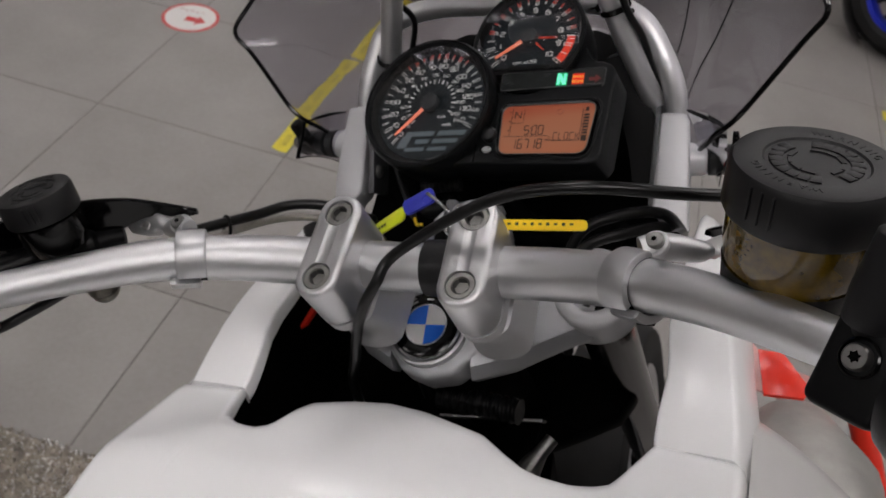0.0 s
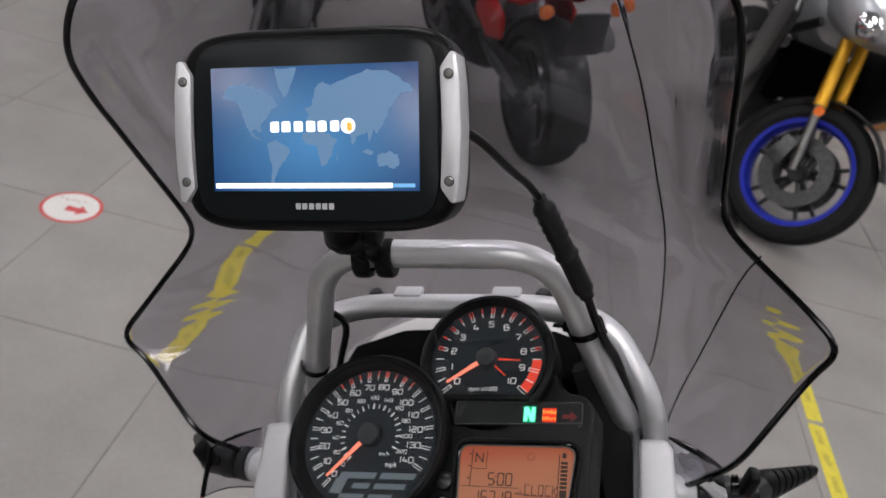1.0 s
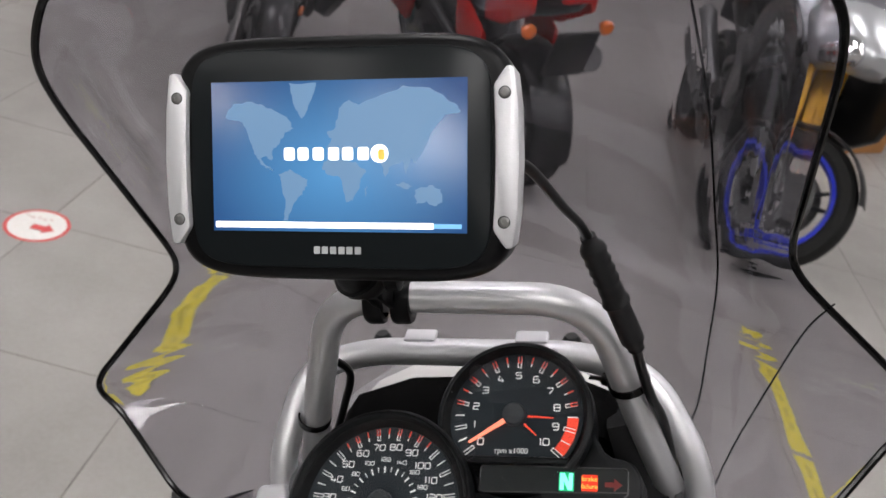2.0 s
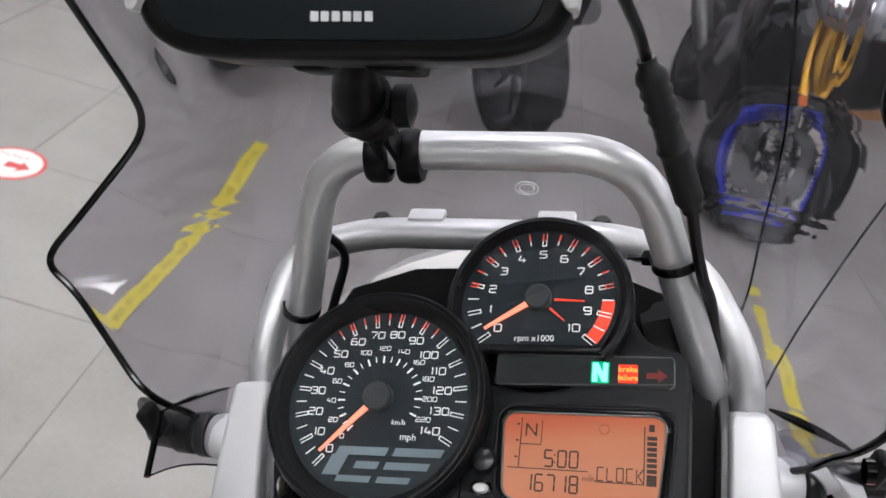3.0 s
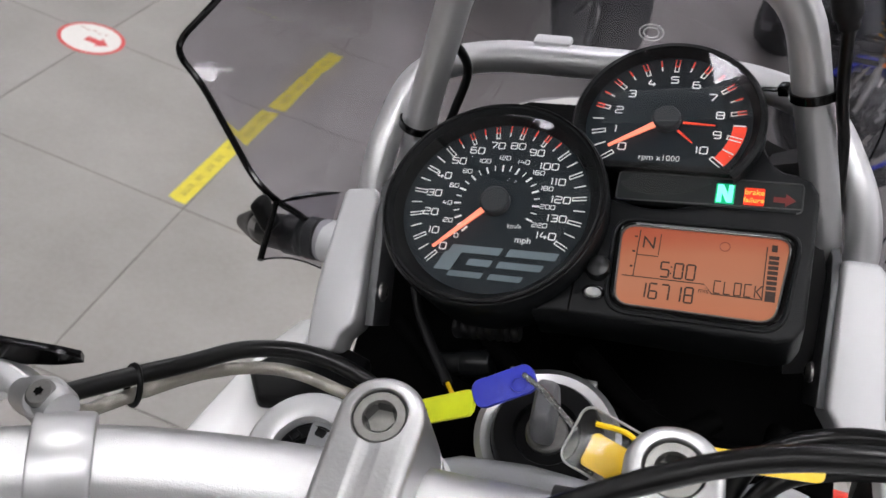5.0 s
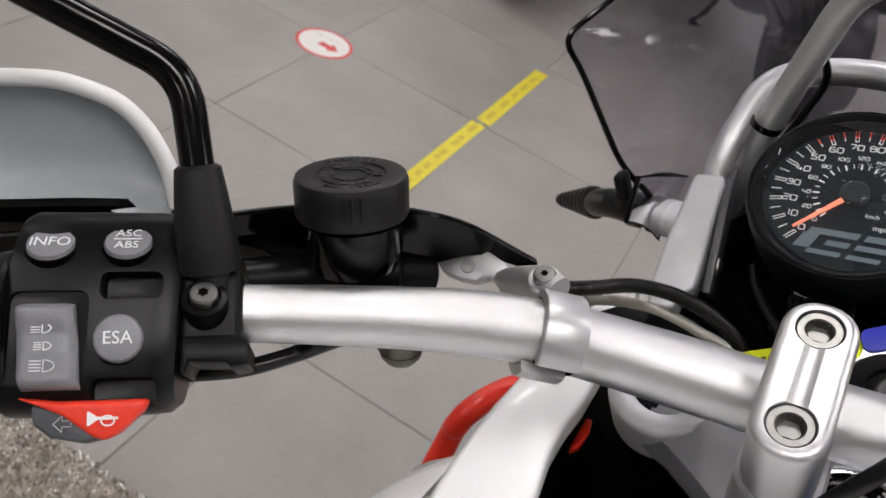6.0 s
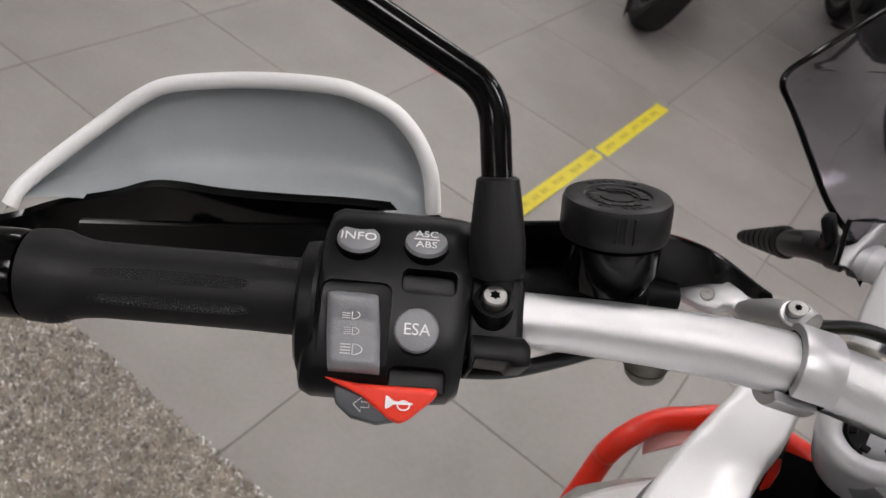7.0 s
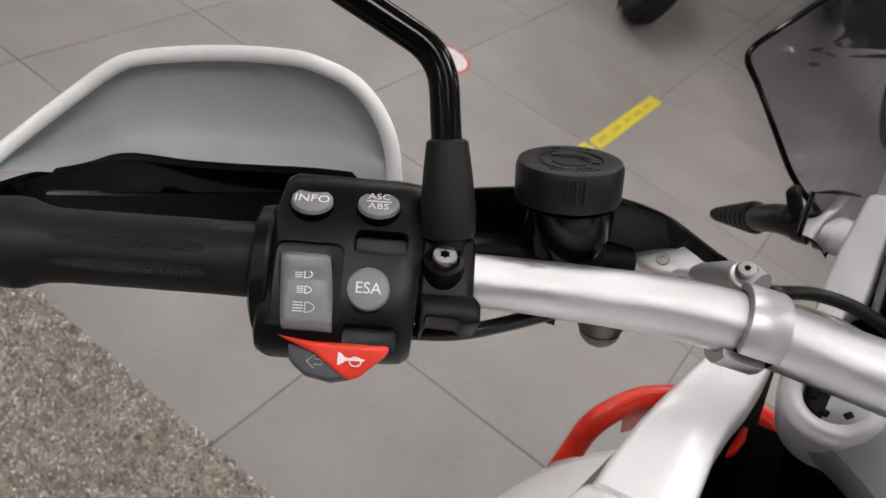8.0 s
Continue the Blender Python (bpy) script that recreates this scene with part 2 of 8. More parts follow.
def add_tube(bm, path, radius, seg=16, caps=True, flat=1.0):
    """Sweeps a ring along the path; radius is a number or one value a point."""
    path = [Vector(p) for p in path]
    rad = [radius] * len(path) if isinstance(radius, (int, float)) else list(radius)
    d = (path[1] - path[0]).normalized()
    side = d.orthogonal().normalized()
    rings = []
    for i, p in enumerate(path):
        nd = (path[min(i + 1, len(path) - 1)] - path[max(i - 1, 0)]).normalized()
        side = (side - nd * side.dot(nd)).normalized()
        up = nd.cross(side)
        rings.append([bm.verts.new(p + rad[i] * (math.cos(2 * math.pi * k / seg) * side + flat * math.sin(2 * math.pi * k / seg) * up)) for k in range(seg)])
    for a, b in zip(rings, rings[1:]):
        for k in range(seg):
            bm.faces.new((a[k], a[(k + 1) % seg], b[(k + 1) % seg], b[k]))
    if caps:
        bm.faces.new(rings[0][::-1])
        bm.faces.new(rings[-1])
    return bm


def tube(path, radius, seg=16, caps=True, flat=1.0):
    return add_tube(bmesh.new(), path, radius, seg, caps, flat)


def add_lathe(bm, profile, seg=48, m=Matrix(), start=0.0, sweep=360.0):
    """Turns (radius, height) pairs about z."""
    full = sweep >= 359.9
    n = seg if full else seg + 1
    rings = []
    for r, z in profile:
        if r < 1e-6:
            rings.append([bm.verts.new(m @ Vector((0, 0, z)))])
        else:
            rings.append([bm.verts.new(m @ Vector((r * math.cos(radians(start + sweep * k / seg)), r * math.sin(radians(start + sweep * k / seg)), z))) for k in range(n)])
    for a, b in zip(rings, rings[1:]):
        for k in range(seg):
            j = (k + 1) % n
            if len(a) == 1 and len(b) == 1:
                continue
            if len(a) == 1:
                bm.faces.new((a[0], b[k], b[j]))
            elif len(b) == 1:
                bm.faces.new((a[k], a[j], b[0]))
            else:
                bm.faces.new((a[k], a[j], b[j], b[k]))
    return bm


def lathe(profile, seg=48, m=Matrix(), start=0.0, sweep=360.0):
    return add_lathe(bmesh.new(), profile, seg, m, start, sweep)


def add_prism(bm, outline, z0, z1, m=Matrix(), bevel=0.0, bseg=2):
    """Extrudes a flat outline from z0 to z1; bevels its edges."""
    sub = bmesh.new()
    lo = [sub.verts.new((x, y, z0)) for x, y in outline]
    hi = [sub.verts.new((x, y, z1)) for x, y in outline]
    n = len(lo)
    sub.faces.new(lo[::-1])
    sub.faces.new(hi)
    for k in range(n):
        sub.faces.new((lo[k], lo[(k + 1) % n], hi[(k + 1) % n], hi[k]))
    bmesh.ops.recalc_face_normals(sub, faces=sub.faces)
    if bevel > 0:
        bmesh.ops.bevel(sub, geom=[e for e in sub.edges if e.calc_face_angle(0) > 0.6], offset=bevel, segments=bseg, profile=0.5, affect="EDGES")
    sub.transform(m)
    me = bpy.data.meshes.new("tmp")
    sub.to_mesh(me)
    sub.free()
    bm.from_mesh(me)
    bpy.data.meshes.remove(me)
    return bm


def prism(outline, z0, z1, m=Matrix(), bevel=0.0, bseg=2):
    return add_prism(bmesh.new(), outline, z0, z1, m, bevel, bseg)


def rect(w, h, r=0.0, cx=0.0, cy=0.0, seg=5):
    if r <= 0:
        return [(cx - w / 2, cy - h / 2), (cx + w / 2, cy - h / 2), (cx + w / 2, cy + h / 2), (cx - w / 2, cy + h / 2)]
    out = []
    for sx, sy, a in ((1, -1, -90), (1, 1, 0), (-1, 1, 90), (-1, -1, 180)):
        for k in range(seg + 1):
            t = radians(a + 90 * k / seg)
            out.append((cx + sx * (w / 2 - r) + r * math.cos(t), cy + sy * (h / 2 - r) + r * math.sin(t)))
    return out


def add_box(bm, size, m=Matrix(), bevel=0.0, bseg=2):
    x, y, z = size
    return add_prism(bm, rect(x, y), -z / 2, z / 2, m, bevel, bseg)


def box(size, m=Matrix(), bevel=0.0, bseg=2):
    return add_box(bmesh.new(), size, m, bevel, bseg)


def loft(sections, caps=True, closed=True):
    """Joins loops of equal count."""
    bm = bmesh.new()
    rows = [[bm.verts.new(p) for p in s] for s in sections]
    n = len(rows[0])
    for a, b in zip(rows, rows[1:]):
        for k in range(n if closed else n - 1):
            bm.faces.new((a[k], a[(k + 1) % n], b[(k + 1) % n], b[k]))
    if caps and closed:
        bm.faces.new(rows[0][::-1])
        bm.faces.new(rows[-1])
    bmesh.ops.recalc_face_normals(bm, faces=bm.faces)
    return bm


def carve(bm, cutters):
    """The solid bm with the cutter solids taken out of it."""
    made = []
    for b in [bm, *cutters]:
        bmesh.ops.recalc_face_normals(b, faces=b.faces)
        me = bpy.data.meshes.new("carving")
        b.to_mesh(me)
        b.free()
        ob = bpy.data.objects.new("carving", me)
        scene.collection.objects.link(ob)
        made.append(ob)
    for c in made[1:]:
        mod = made[0].modifiers.new("cut", "BOOLEAN")
        mod.object, mod.operation, mod.solver = c, "DIFFERENCE", "EXACT"
    me = bpy.data.meshes.new_from_object(made[0].evaluated_get(bpy.context.evaluated_depsgraph_get()))
    out = bmesh.new()
    out.from_mesh(me)
    bpy.data.meshes.remove(me)
    for ob in made:
        me = ob.data
        bpy.data.objects.remove(ob)
        bpy.data.meshes.remove(me)
    return out


def frame_at(origin, x_axis, z_axis):
    z = Vector(z_axis).normalized()
    x = Vector(x_axis)
    x = (x - z * x.dot(z)).normalized()
    y = z.cross(x)
    m = Matrix((x, y, z)).transposed().to_4x4()
    m.translation = origin
    return m


def text_bm(bm, string, size, m=Matrix(), align="CENTER", raise_by=0.0002, width=1.0):
    """Letters of the built-in font as a thin mesh, centred at m."""
    cu = bpy.data.curves.new("letters", "FONT")
    cu.body, cu.size, cu.extrude, cu.align_x, cu.align_y = string, size, raise_by / 2, align, "CENTER"
    cu.resolution_u = 3
    ob = bpy.data.objects.new("letters", cu)
    scene.collection.objects.link(ob)
    me = bpy.data.meshes.new_from_object(ob.evaluated_get(bpy.context.evaluated_depsgraph_get()))
    me.transform(m @ Matrix.Diagonal((width, 1, 1, 1)))
    bm.from_mesh(me)
    bpy.data.meshes.remove(me)
    bpy.data.objects.remove(ob)
    bpy.data.curves.remove(cu)
    return bm


def finish(bm, name, mat, sharp=38):
    bmesh.ops.recalc_face_normals(bm, faces=bm.faces)
    me = bpy.data.meshes.new(name)
    bm.to_mesh(me)
    bm.free()
    me.materials.append(mat)
    me.polygons.foreach_set("use_smooth", [True] * len(me.polygons))
    me.set_sharp_from_angle(angle=radians(sharp))
    return me


def part(name, bm, mat, parent, label="", sharp=38):
    ob = new(name, finish(bm, name, mat, sharp))
    ob.parent = parent
    if label:
        tagged(ob, label)
    return ob


def thing(name, m, label, category, group="", kind=""):
    ob = new(name)
    ob.empty_display_size = 0.05
    ob.matrix_basis = m
    return tagged(ob, label, category, group, kind)


def single(name, bm, mat, m, label, category, group="", kind="", sharp=38):
    ob = new(name, finish(bm, name, mat, sharp))
    ob.matrix_basis = m
    return tagged(ob, label, category, group, kind)


FLIP = Matrix.Diagonal((-1, 1, 1, 1))


# ---- setting: floor, walls, ceiling, lamps ----
def tile_material():
    m = material("grey porcelain tile", (0.30, 0.282, 0.268), 0.36, bump=0.15, bump_scale=900, rough_var=0.08, rough_scale=14)
    nt = m.node_tree
    p = nt.nodes["Principled BSDF"]
    co = nt.nodes.new("ShaderNodeTexCoord")
    info = nt.nodes.new("ShaderNodeObjectInfo")
    fine, coarse = nt.nodes.new("ShaderNodeTexNoise"), nt.nodes.new("ShaderNodeTexNoise")
    fine.inputs["Scale"].default_value, fine.inputs["Detail"].default_value = 90, 5
    coarse.inputs["Scale"].default_value, coarse.inputs["Detail"].default_value = 4, 4
    add = nt.nodes.new("ShaderNodeVectorMath")
    add.operation = "ADD"
    nt.links.new(co.outputs["Object"], add.inputs[0])
    nt.links.new(info.outputs["Random"], add.inputs[1])
    nt.links.new(add.outputs[0], fine.inputs["Vector"])
    nt.links.new(add.outputs[0], coarse.inputs["Vector"])
    a = nt.nodes.new("ShaderNodeMath")
    a.operation = "MULTIPLY_ADD"
    a.inputs[1].default_value = 0.45
    nt.links.new(fine.outputs["Fac"], a.inputs[0])
    nt.links.new(coarse.outputs["Fac"], a.inputs[2])
    ramp = nt.nodes.new("ShaderNodeValToRGB")
    ramp.color_ramp.elements[0].position, ramp.color_ramp.elements[1].position = 0.45, 1.0
    ramp.color_ramp.elements[0].color = (0.222, 0.207, 0.196, 1)
    ramp.color_ramp.elements[1].color = (0.286, 0.269, 0.257, 1)
    nt.links.new(a.outputs[0], ramp.inputs["Fac"])
    nt.links.new(ramp.outputs["Color"], p.inputs["Base Color"])
    return m


TILE = tile_material()
GROUT = material("dark grout", (0.15, 0.138, 0.13), 0.85, bump=0.5, bump_scale=300, mottle=0.2, mottle_scale=40)
# Walls and ceiling are unseen; their grey is chosen to cut bounced light.
WALL = material("painted wall", (0.24, 0.235, 0.23), 0.8, bump=0.2, bump_scale=120, mottle=0.03, mottle_scale=2)
CEILING = material("ceiling board", (0.30, 0.30, 0.295), 0.9, bump=0.3, bump_scale=200, mottle=0.03, mottle_scale=3)
LAMP_PANEL = material("lamp diffuser", (0.9, 0.9, 0.9), 0.5, emit=(1.0, 0.975, 0.95), emit_strength=16.6)

X0, X1, Y0, Y1, H = -5.5, 6.5, -4.5, 9.5, 3.1
floor = single("floor", box((X1 - X0, Y1 - Y0, 0.2)), GROUT, Matrix.Translation(((X0 + X1) / 2, (Y0 + Y1) / 2, -0.1 - 0.0015)),
               "grey tiled showroom floor with narrow dark joints", "floor", kind="structure")
for nm, size, at in (("wall_north", (X1 - X0 + 0.4, 0.2, H), ((X0 + X1) / 2, Y1 + 0.1, H / 2)),
                     ("wall_south", (X1 - X0 + 0.4, 0.2, H), ((X0 + X1) / 2, Y0 - 0.1, H / 2)),
                     ("wall_west", (0.2, Y1 - Y0, H), (X0 - 0.1, (Y0 + Y1) / 2, H / 2)),
                     ("wall_east", (0.2, Y1 - Y0, H), (X1 + 0.1, (Y0 + Y1) / 2, H / 2))):
    single(nm, box(size), WALL, Matrix.Translation(at), "unseen showroom wall, grey to hold back bounced light", "wall", kind="structure")
single("ceiling", box((X1 - X0 + 0.4, Y1 - Y0 + 0.4, 0.15)), CEILING, Matrix.Translation(((X0 + X1) / 2, (Y0 + Y1) / 2, H + 0.075)),
       "unseen showroom ceiling, grey to hold back bounced light", "ceiling", kind="structure")
lamp = thing("ceiling_light", Matrix.Translation((-0.54, 1.27, H - 0.03)), "square white ceiling light panel with a thin frame", "light", "ceiling lights")
part("diffuser", prism(rect(0.58, 0.58), -0.012, -0.004), LAMP_PANEL, lamp)
fr = bmesh.new()
for sx, sy, cx, cy in ((0.64, 0.03, 0, 0.305), (0.64, 0.03, 0, -0.305), (0.03, 0.58, 0.305, 0), (0.03, 0.58, -0.305, 0)):
    add_box(fr, (sx, sy, 0.03), Matrix.Translation((cx, cy, 0.012)), 0.003)
part("frame", fr, WALL, lamp)
# Further panels are unseen and added; one is set for the shield's streak.
for ix in range(-2, 4):
    for iy in range(-2, 4):
        if (ix, iy) not in ((0, 0), (-1, 0), (1, -2)):
            at = (0.38, -0.38) if (ix, iy) == (1, -1) else (-0.54 + ix * 1.8, 1.27 + iy * 2.2)
            copy_thing(lamp, Matrix.Translation((*at, H - 0.03)))
spot = thing("ceiling_spot", Matrix.Translation((-1.45, 1.09, H)), "small round recessed ceiling spotlight", "light")
part("trim_ring", lathe([(0.064, 0), (0.090, 0), (0.090, -0.008), (0.064, -0.010), (0.064, 0)], 32), WALL, spot)
part("diffuser", prism([(0.062 * math.cos(2 * math.pi * k / 32), 0.062 * math.sin(2 * math.pi * k / 32)) for k in range(32)], -0.008, -0.002), LAMP_PANEL, spot)

# floor marks
TAPE = material("yellow floor tape", (0.62, 0.52, 0.035), 0.5, bump=0.3, bump_scale=500, mottle=0.12, mottle_scale=40)
TAPE_INK = material("tape print", (0.47, 0.39, 0.035), 0.5, mottle=0.3, mottle_scale=60)
STICKER_RED = material("sticker red", (0.55, 0.05, 0.05), 0.4, mottle=0.08, mottle_scale=60)
STICKER_WHITE = material("sticker white", (0.68, 0.66, 0.64), 0.4, mottle=0.05, mottle_scale=60)


def tape(a, b, width, z=0.0012):
    a, b = Vector((*a, 0)), Vector((*b, 0))
    n = (b - a).length
    m = Matrix.Translation((a + b) / 2) @ Matrix.Rotation(math.atan2((b - a).y, (b - a).x), 4, "Z")
    ends = [(-n / 2, -width / 2), (n / 2 - 0.004, -width / 2), (n / 2, -width / 6), (n / 2 - 0.006, width / 6), (n / 2 - 0.001, width / 2), (-n / 2 + 0.005, width / 2), (-n / 2 - 0.002, 0)]
    ob = single("floor_tape", prism(ends, 0.0005, z), TAPE, m, "yellow distance-marking tape stuck on the tiled floor", "tape", "floor tapes")
    ink = bmesh.new()
    rnd = random.Random(int(n * 1000))
    x = -n / 2 + 0.03
    while x < n / 2 - 0.06:
        w = rnd.uniform(0.03, 0.07)
        add_prism(ink, rect(w, width * 0.34, 0, x + w / 2, 0), z, z + 0.0003)
        x += w + rnd.uniform(0.012, 0.05)
    tagged(part("print", ink, TAPE_INK, ob), kind="stuff")


tape((-0.503, 1.955), (-0.398, 2.530), 0.050)
tape((-0.389, 2.545), (-0.298, 3.065), 0.052)
tape((1.512, 2.668), (1.423, 2.100), 0.050)
tape((1.418, 2.085), (1.372, 1.760), 0.050)
tape((1.53, 2.80), (1.519, 2.735), 0.050)

sticker = single("floor_sticker", prism([(0.0975 * math.cos(2 * math.pi * k / 48), 0.0975 * math.sin(2 * math.pi * k / 48)) for k in range(48)], 0.0004, 0.0010),
                 STICKER_RED, pose(-0.988, 2.594, 0, 0, 0, -6), "round white and red floor sticker with an arrow", "sticker")
part("disc", prism([(0.086 * math.cos(2 * math.pi * k / 48), 0.086 * math.sin(2 * math.pi * k / 48)) for k in range(48)], 0.0010, 0.0014), STICKER_WHITE, sticker)
part("arrow", prism([(-0.012, 0.004), (0.028, 0.002), (0.028, 0.018), (0.060, -0.012), (0.028, -0.040), (0.028, -0.024), (-0.012, -0.026)], 0.0014, 0.0018), STICKER_RED, sticker)
blur = bmesh.new()
for k in range(5):
    add_prism(blur, rect(0.014 - 0.001 * k, 0.007, 0, -0.052 + 0.019 * k, 0.045 - 0.006 * (k % 2)), 0.0014, 0.0017)
tagged(part("print", blur, material("faded print", (0.50, 0.36, 0.34), 0.5), sticker), kind="stuff")


# ---- showroom rug ----
def rug():
    pile = material("shaggy beige rug pile", (0.30, 0.26, 0.21), 0.95, sheen=0.3)
    nt = pile.node_tree
    p = nt.nodes["Principled BSDF"]
    geo = nt.nodes.new("ShaderNodeNewGeometry")
    ramp = nt.nodes.new("ShaderNodeValToRGB")
    for pos, col in ((0.0, (0.275, 0.242, 0.200, 1)), (0.35, (0.295, 0.260, 0.216, 1)), (0.7, (0.315, 0.278, 0.231, 1)), (1.0, (0.34, 0.30, 0.25, 1))):
        e = ramp.color_ramp.elements.new(pos) if pos not in (0.0, 1.0) else ramp.color_ramp.elements[0 if pos == 0 else 1]
        e.color = col
    nt.links.new(geo.outputs["Random Per Island"], ramp.inputs["Fac"])
    co, patch, mul, span = (nt.nodes.new(k) for k in ("ShaderNodeTexCoord", "ShaderNodeTexNoise", "ShaderNodeVectorMath", "ShaderNodeMapRange"))
    patch.inputs["Scale"].default_value, patch.inputs["Detail"].default_value = 42, 7
    span.inputs["From Min"].default_value, span.inputs["From Max"].default_value = 0.3, 0.7
    span.inputs["To Min"].default_value, span.inputs["To Max"].default_value = 0.68, 1.40
    mul.operation = "SCALE"
    nt.links.new(co.outputs["Object"], patch.inputs["Vector"])
    nt.links.new(patch.outputs["Fac"], span.inputs["Value"])
    nt.links.new(span.outputs["Result"], mul.inputs["Scale"])
    nt.links.new(ramp.outputs["Color"], mul.inputs[0])
    nt.links.new(mul.outputs["Vector"], p.inputs["Base Color"])
    base = single("rug", prism(rect(1.55, 1.15), 0.0005, 0.006), pile, pose(-1.255, 0.402, 0, 0, 0, -8.7), "beige and brown shaggy rug lying on the tiles", "rug")
    rnd = random.Random(5)
    verts, faces = [], []
    for _ in range(110000):
        x, y = rnd.uniform(-0.78, 0.78), rnd.uniform(-0.58, 0.58)
        h, a, w = rnd.uniform(0.009, 0.016), rnd.uniform(0, 6.283), rnd.uniform(0.0012, 0.0026)
        lx, ly = rnd.uniform(-0.007, 0.007), rnd.uniform(-0.007, 0.007)
        c, s = math.cos(a) * w, math.sin(a) * w
        i = len(verts)
        verts += [(x - c, y - s, 0.004), (x + c, y + s, 0.004), (x + lx * 0.6 + c * 0.8, y + ly * 0.6 + s * 0.8, h), (x + lx * 0.6 - c * 0.8, y + ly * 0.6 - s * 0.8, h),
                  (x + lx * 1.5, y + ly * 1.5, h * 0.9)]
        faces += [(i, i + 1, i + 2, i + 3), (i + 3, i + 2, i + 4)]
    me = bpy.data.meshes.new("pile")
    me.from_pydata(verts, [], faces)
    me.materials.append(pile)
    ob = new("pile", me)
    ob.parent = base
    tagged(ob, kind="stuff")


rug()


# ---- other motorcycles in the showroom ----
def wheel_parts(parent, m, radius, width, rim_mat, name, discs=True):
    tyre = part(name, lathe([(radius * 0.74, -width * 0.40), (radius * 0.82, -width * 0.5), (radius * 0.93, -width * 0.44), (radius * 0.985, -width * 0.22), (radius, 0),
                             (radius * 0.985, width * 0.22), (radius * 0.93, width * 0.44), (radius * 0.82, width * 0.5), (radius * 0.74, width * 0.40), (radius * 0.74, -width * 0.40)], 48, m), TYRE, parent)
    rim = lathe([(radius * 0.755, -width * 0.42), (radius * 0.70, -width * 0.40), (radius * 0.66, -width * 0.2), (radius * 0.66, width * 0.2), (radius * 0.70, width * 0.40), (radius * 0.755, width * 0.42)], 40, m)
    part("rim", rim, rim_mat, tyre)
    rim = bmesh.new()
    add_lathe(rim, [(0.0, -0.05), (0.035, -0.05), (0.04, 0), (0.035, 0.05), (0.0, 0.05)], 20, m)
    part("wheel_hub", rim, BODY_BLACK if rim_mat is WHEEL_BLUE else rim_mat, tyre)
    for k in range(10):
        a = 2 * math.pi * k / 10 + (0.12 if k % 2 else -0.12)
        part("spoke", tube([m @ Vector((0.03 * math.cos(a), 0.03 * math.sin(a), 0)), m @ Vector((radius * 0.68 * math.cos(a), radius * 0.68 * math.sin(a), 0))], [0.013, 0.008], 8), BODY_BLACK if rim_mat is WHEEL_BLUE else rim_mat, tyre)
    if discs:
        for s in (-1, 1):
            part("brake_disc", lathe([(radius * 0.30, s * 0.055), (radius * 0.50, s * 0.055), (radius * 0.50, s * 0.061), (radius * 0.30, s * 0.061), (radius * 0.30, s * 0.055)], 32, m), DARK_STEEL, tyre)
    return tyre


def blob(sections, n=16):
    """A body lofted along y: (y, half width, z low, z high, squareness)."""
    rows = []
    for y, w, lo, hi, sq in sections:
        row = []
        for k in range(n):
            a = 2 * math.pi * k / n
            c, s = math.cos(a), math.sin(a)
            c, s = math.copysign(abs(c) ** sq, c), math.copysign(abs(s) ** sq, s)
            row.append((w * c, y, (lo + hi) / 2 + (hi - lo) / 2 * s))
        rows.append(row)
    return loft(rows)


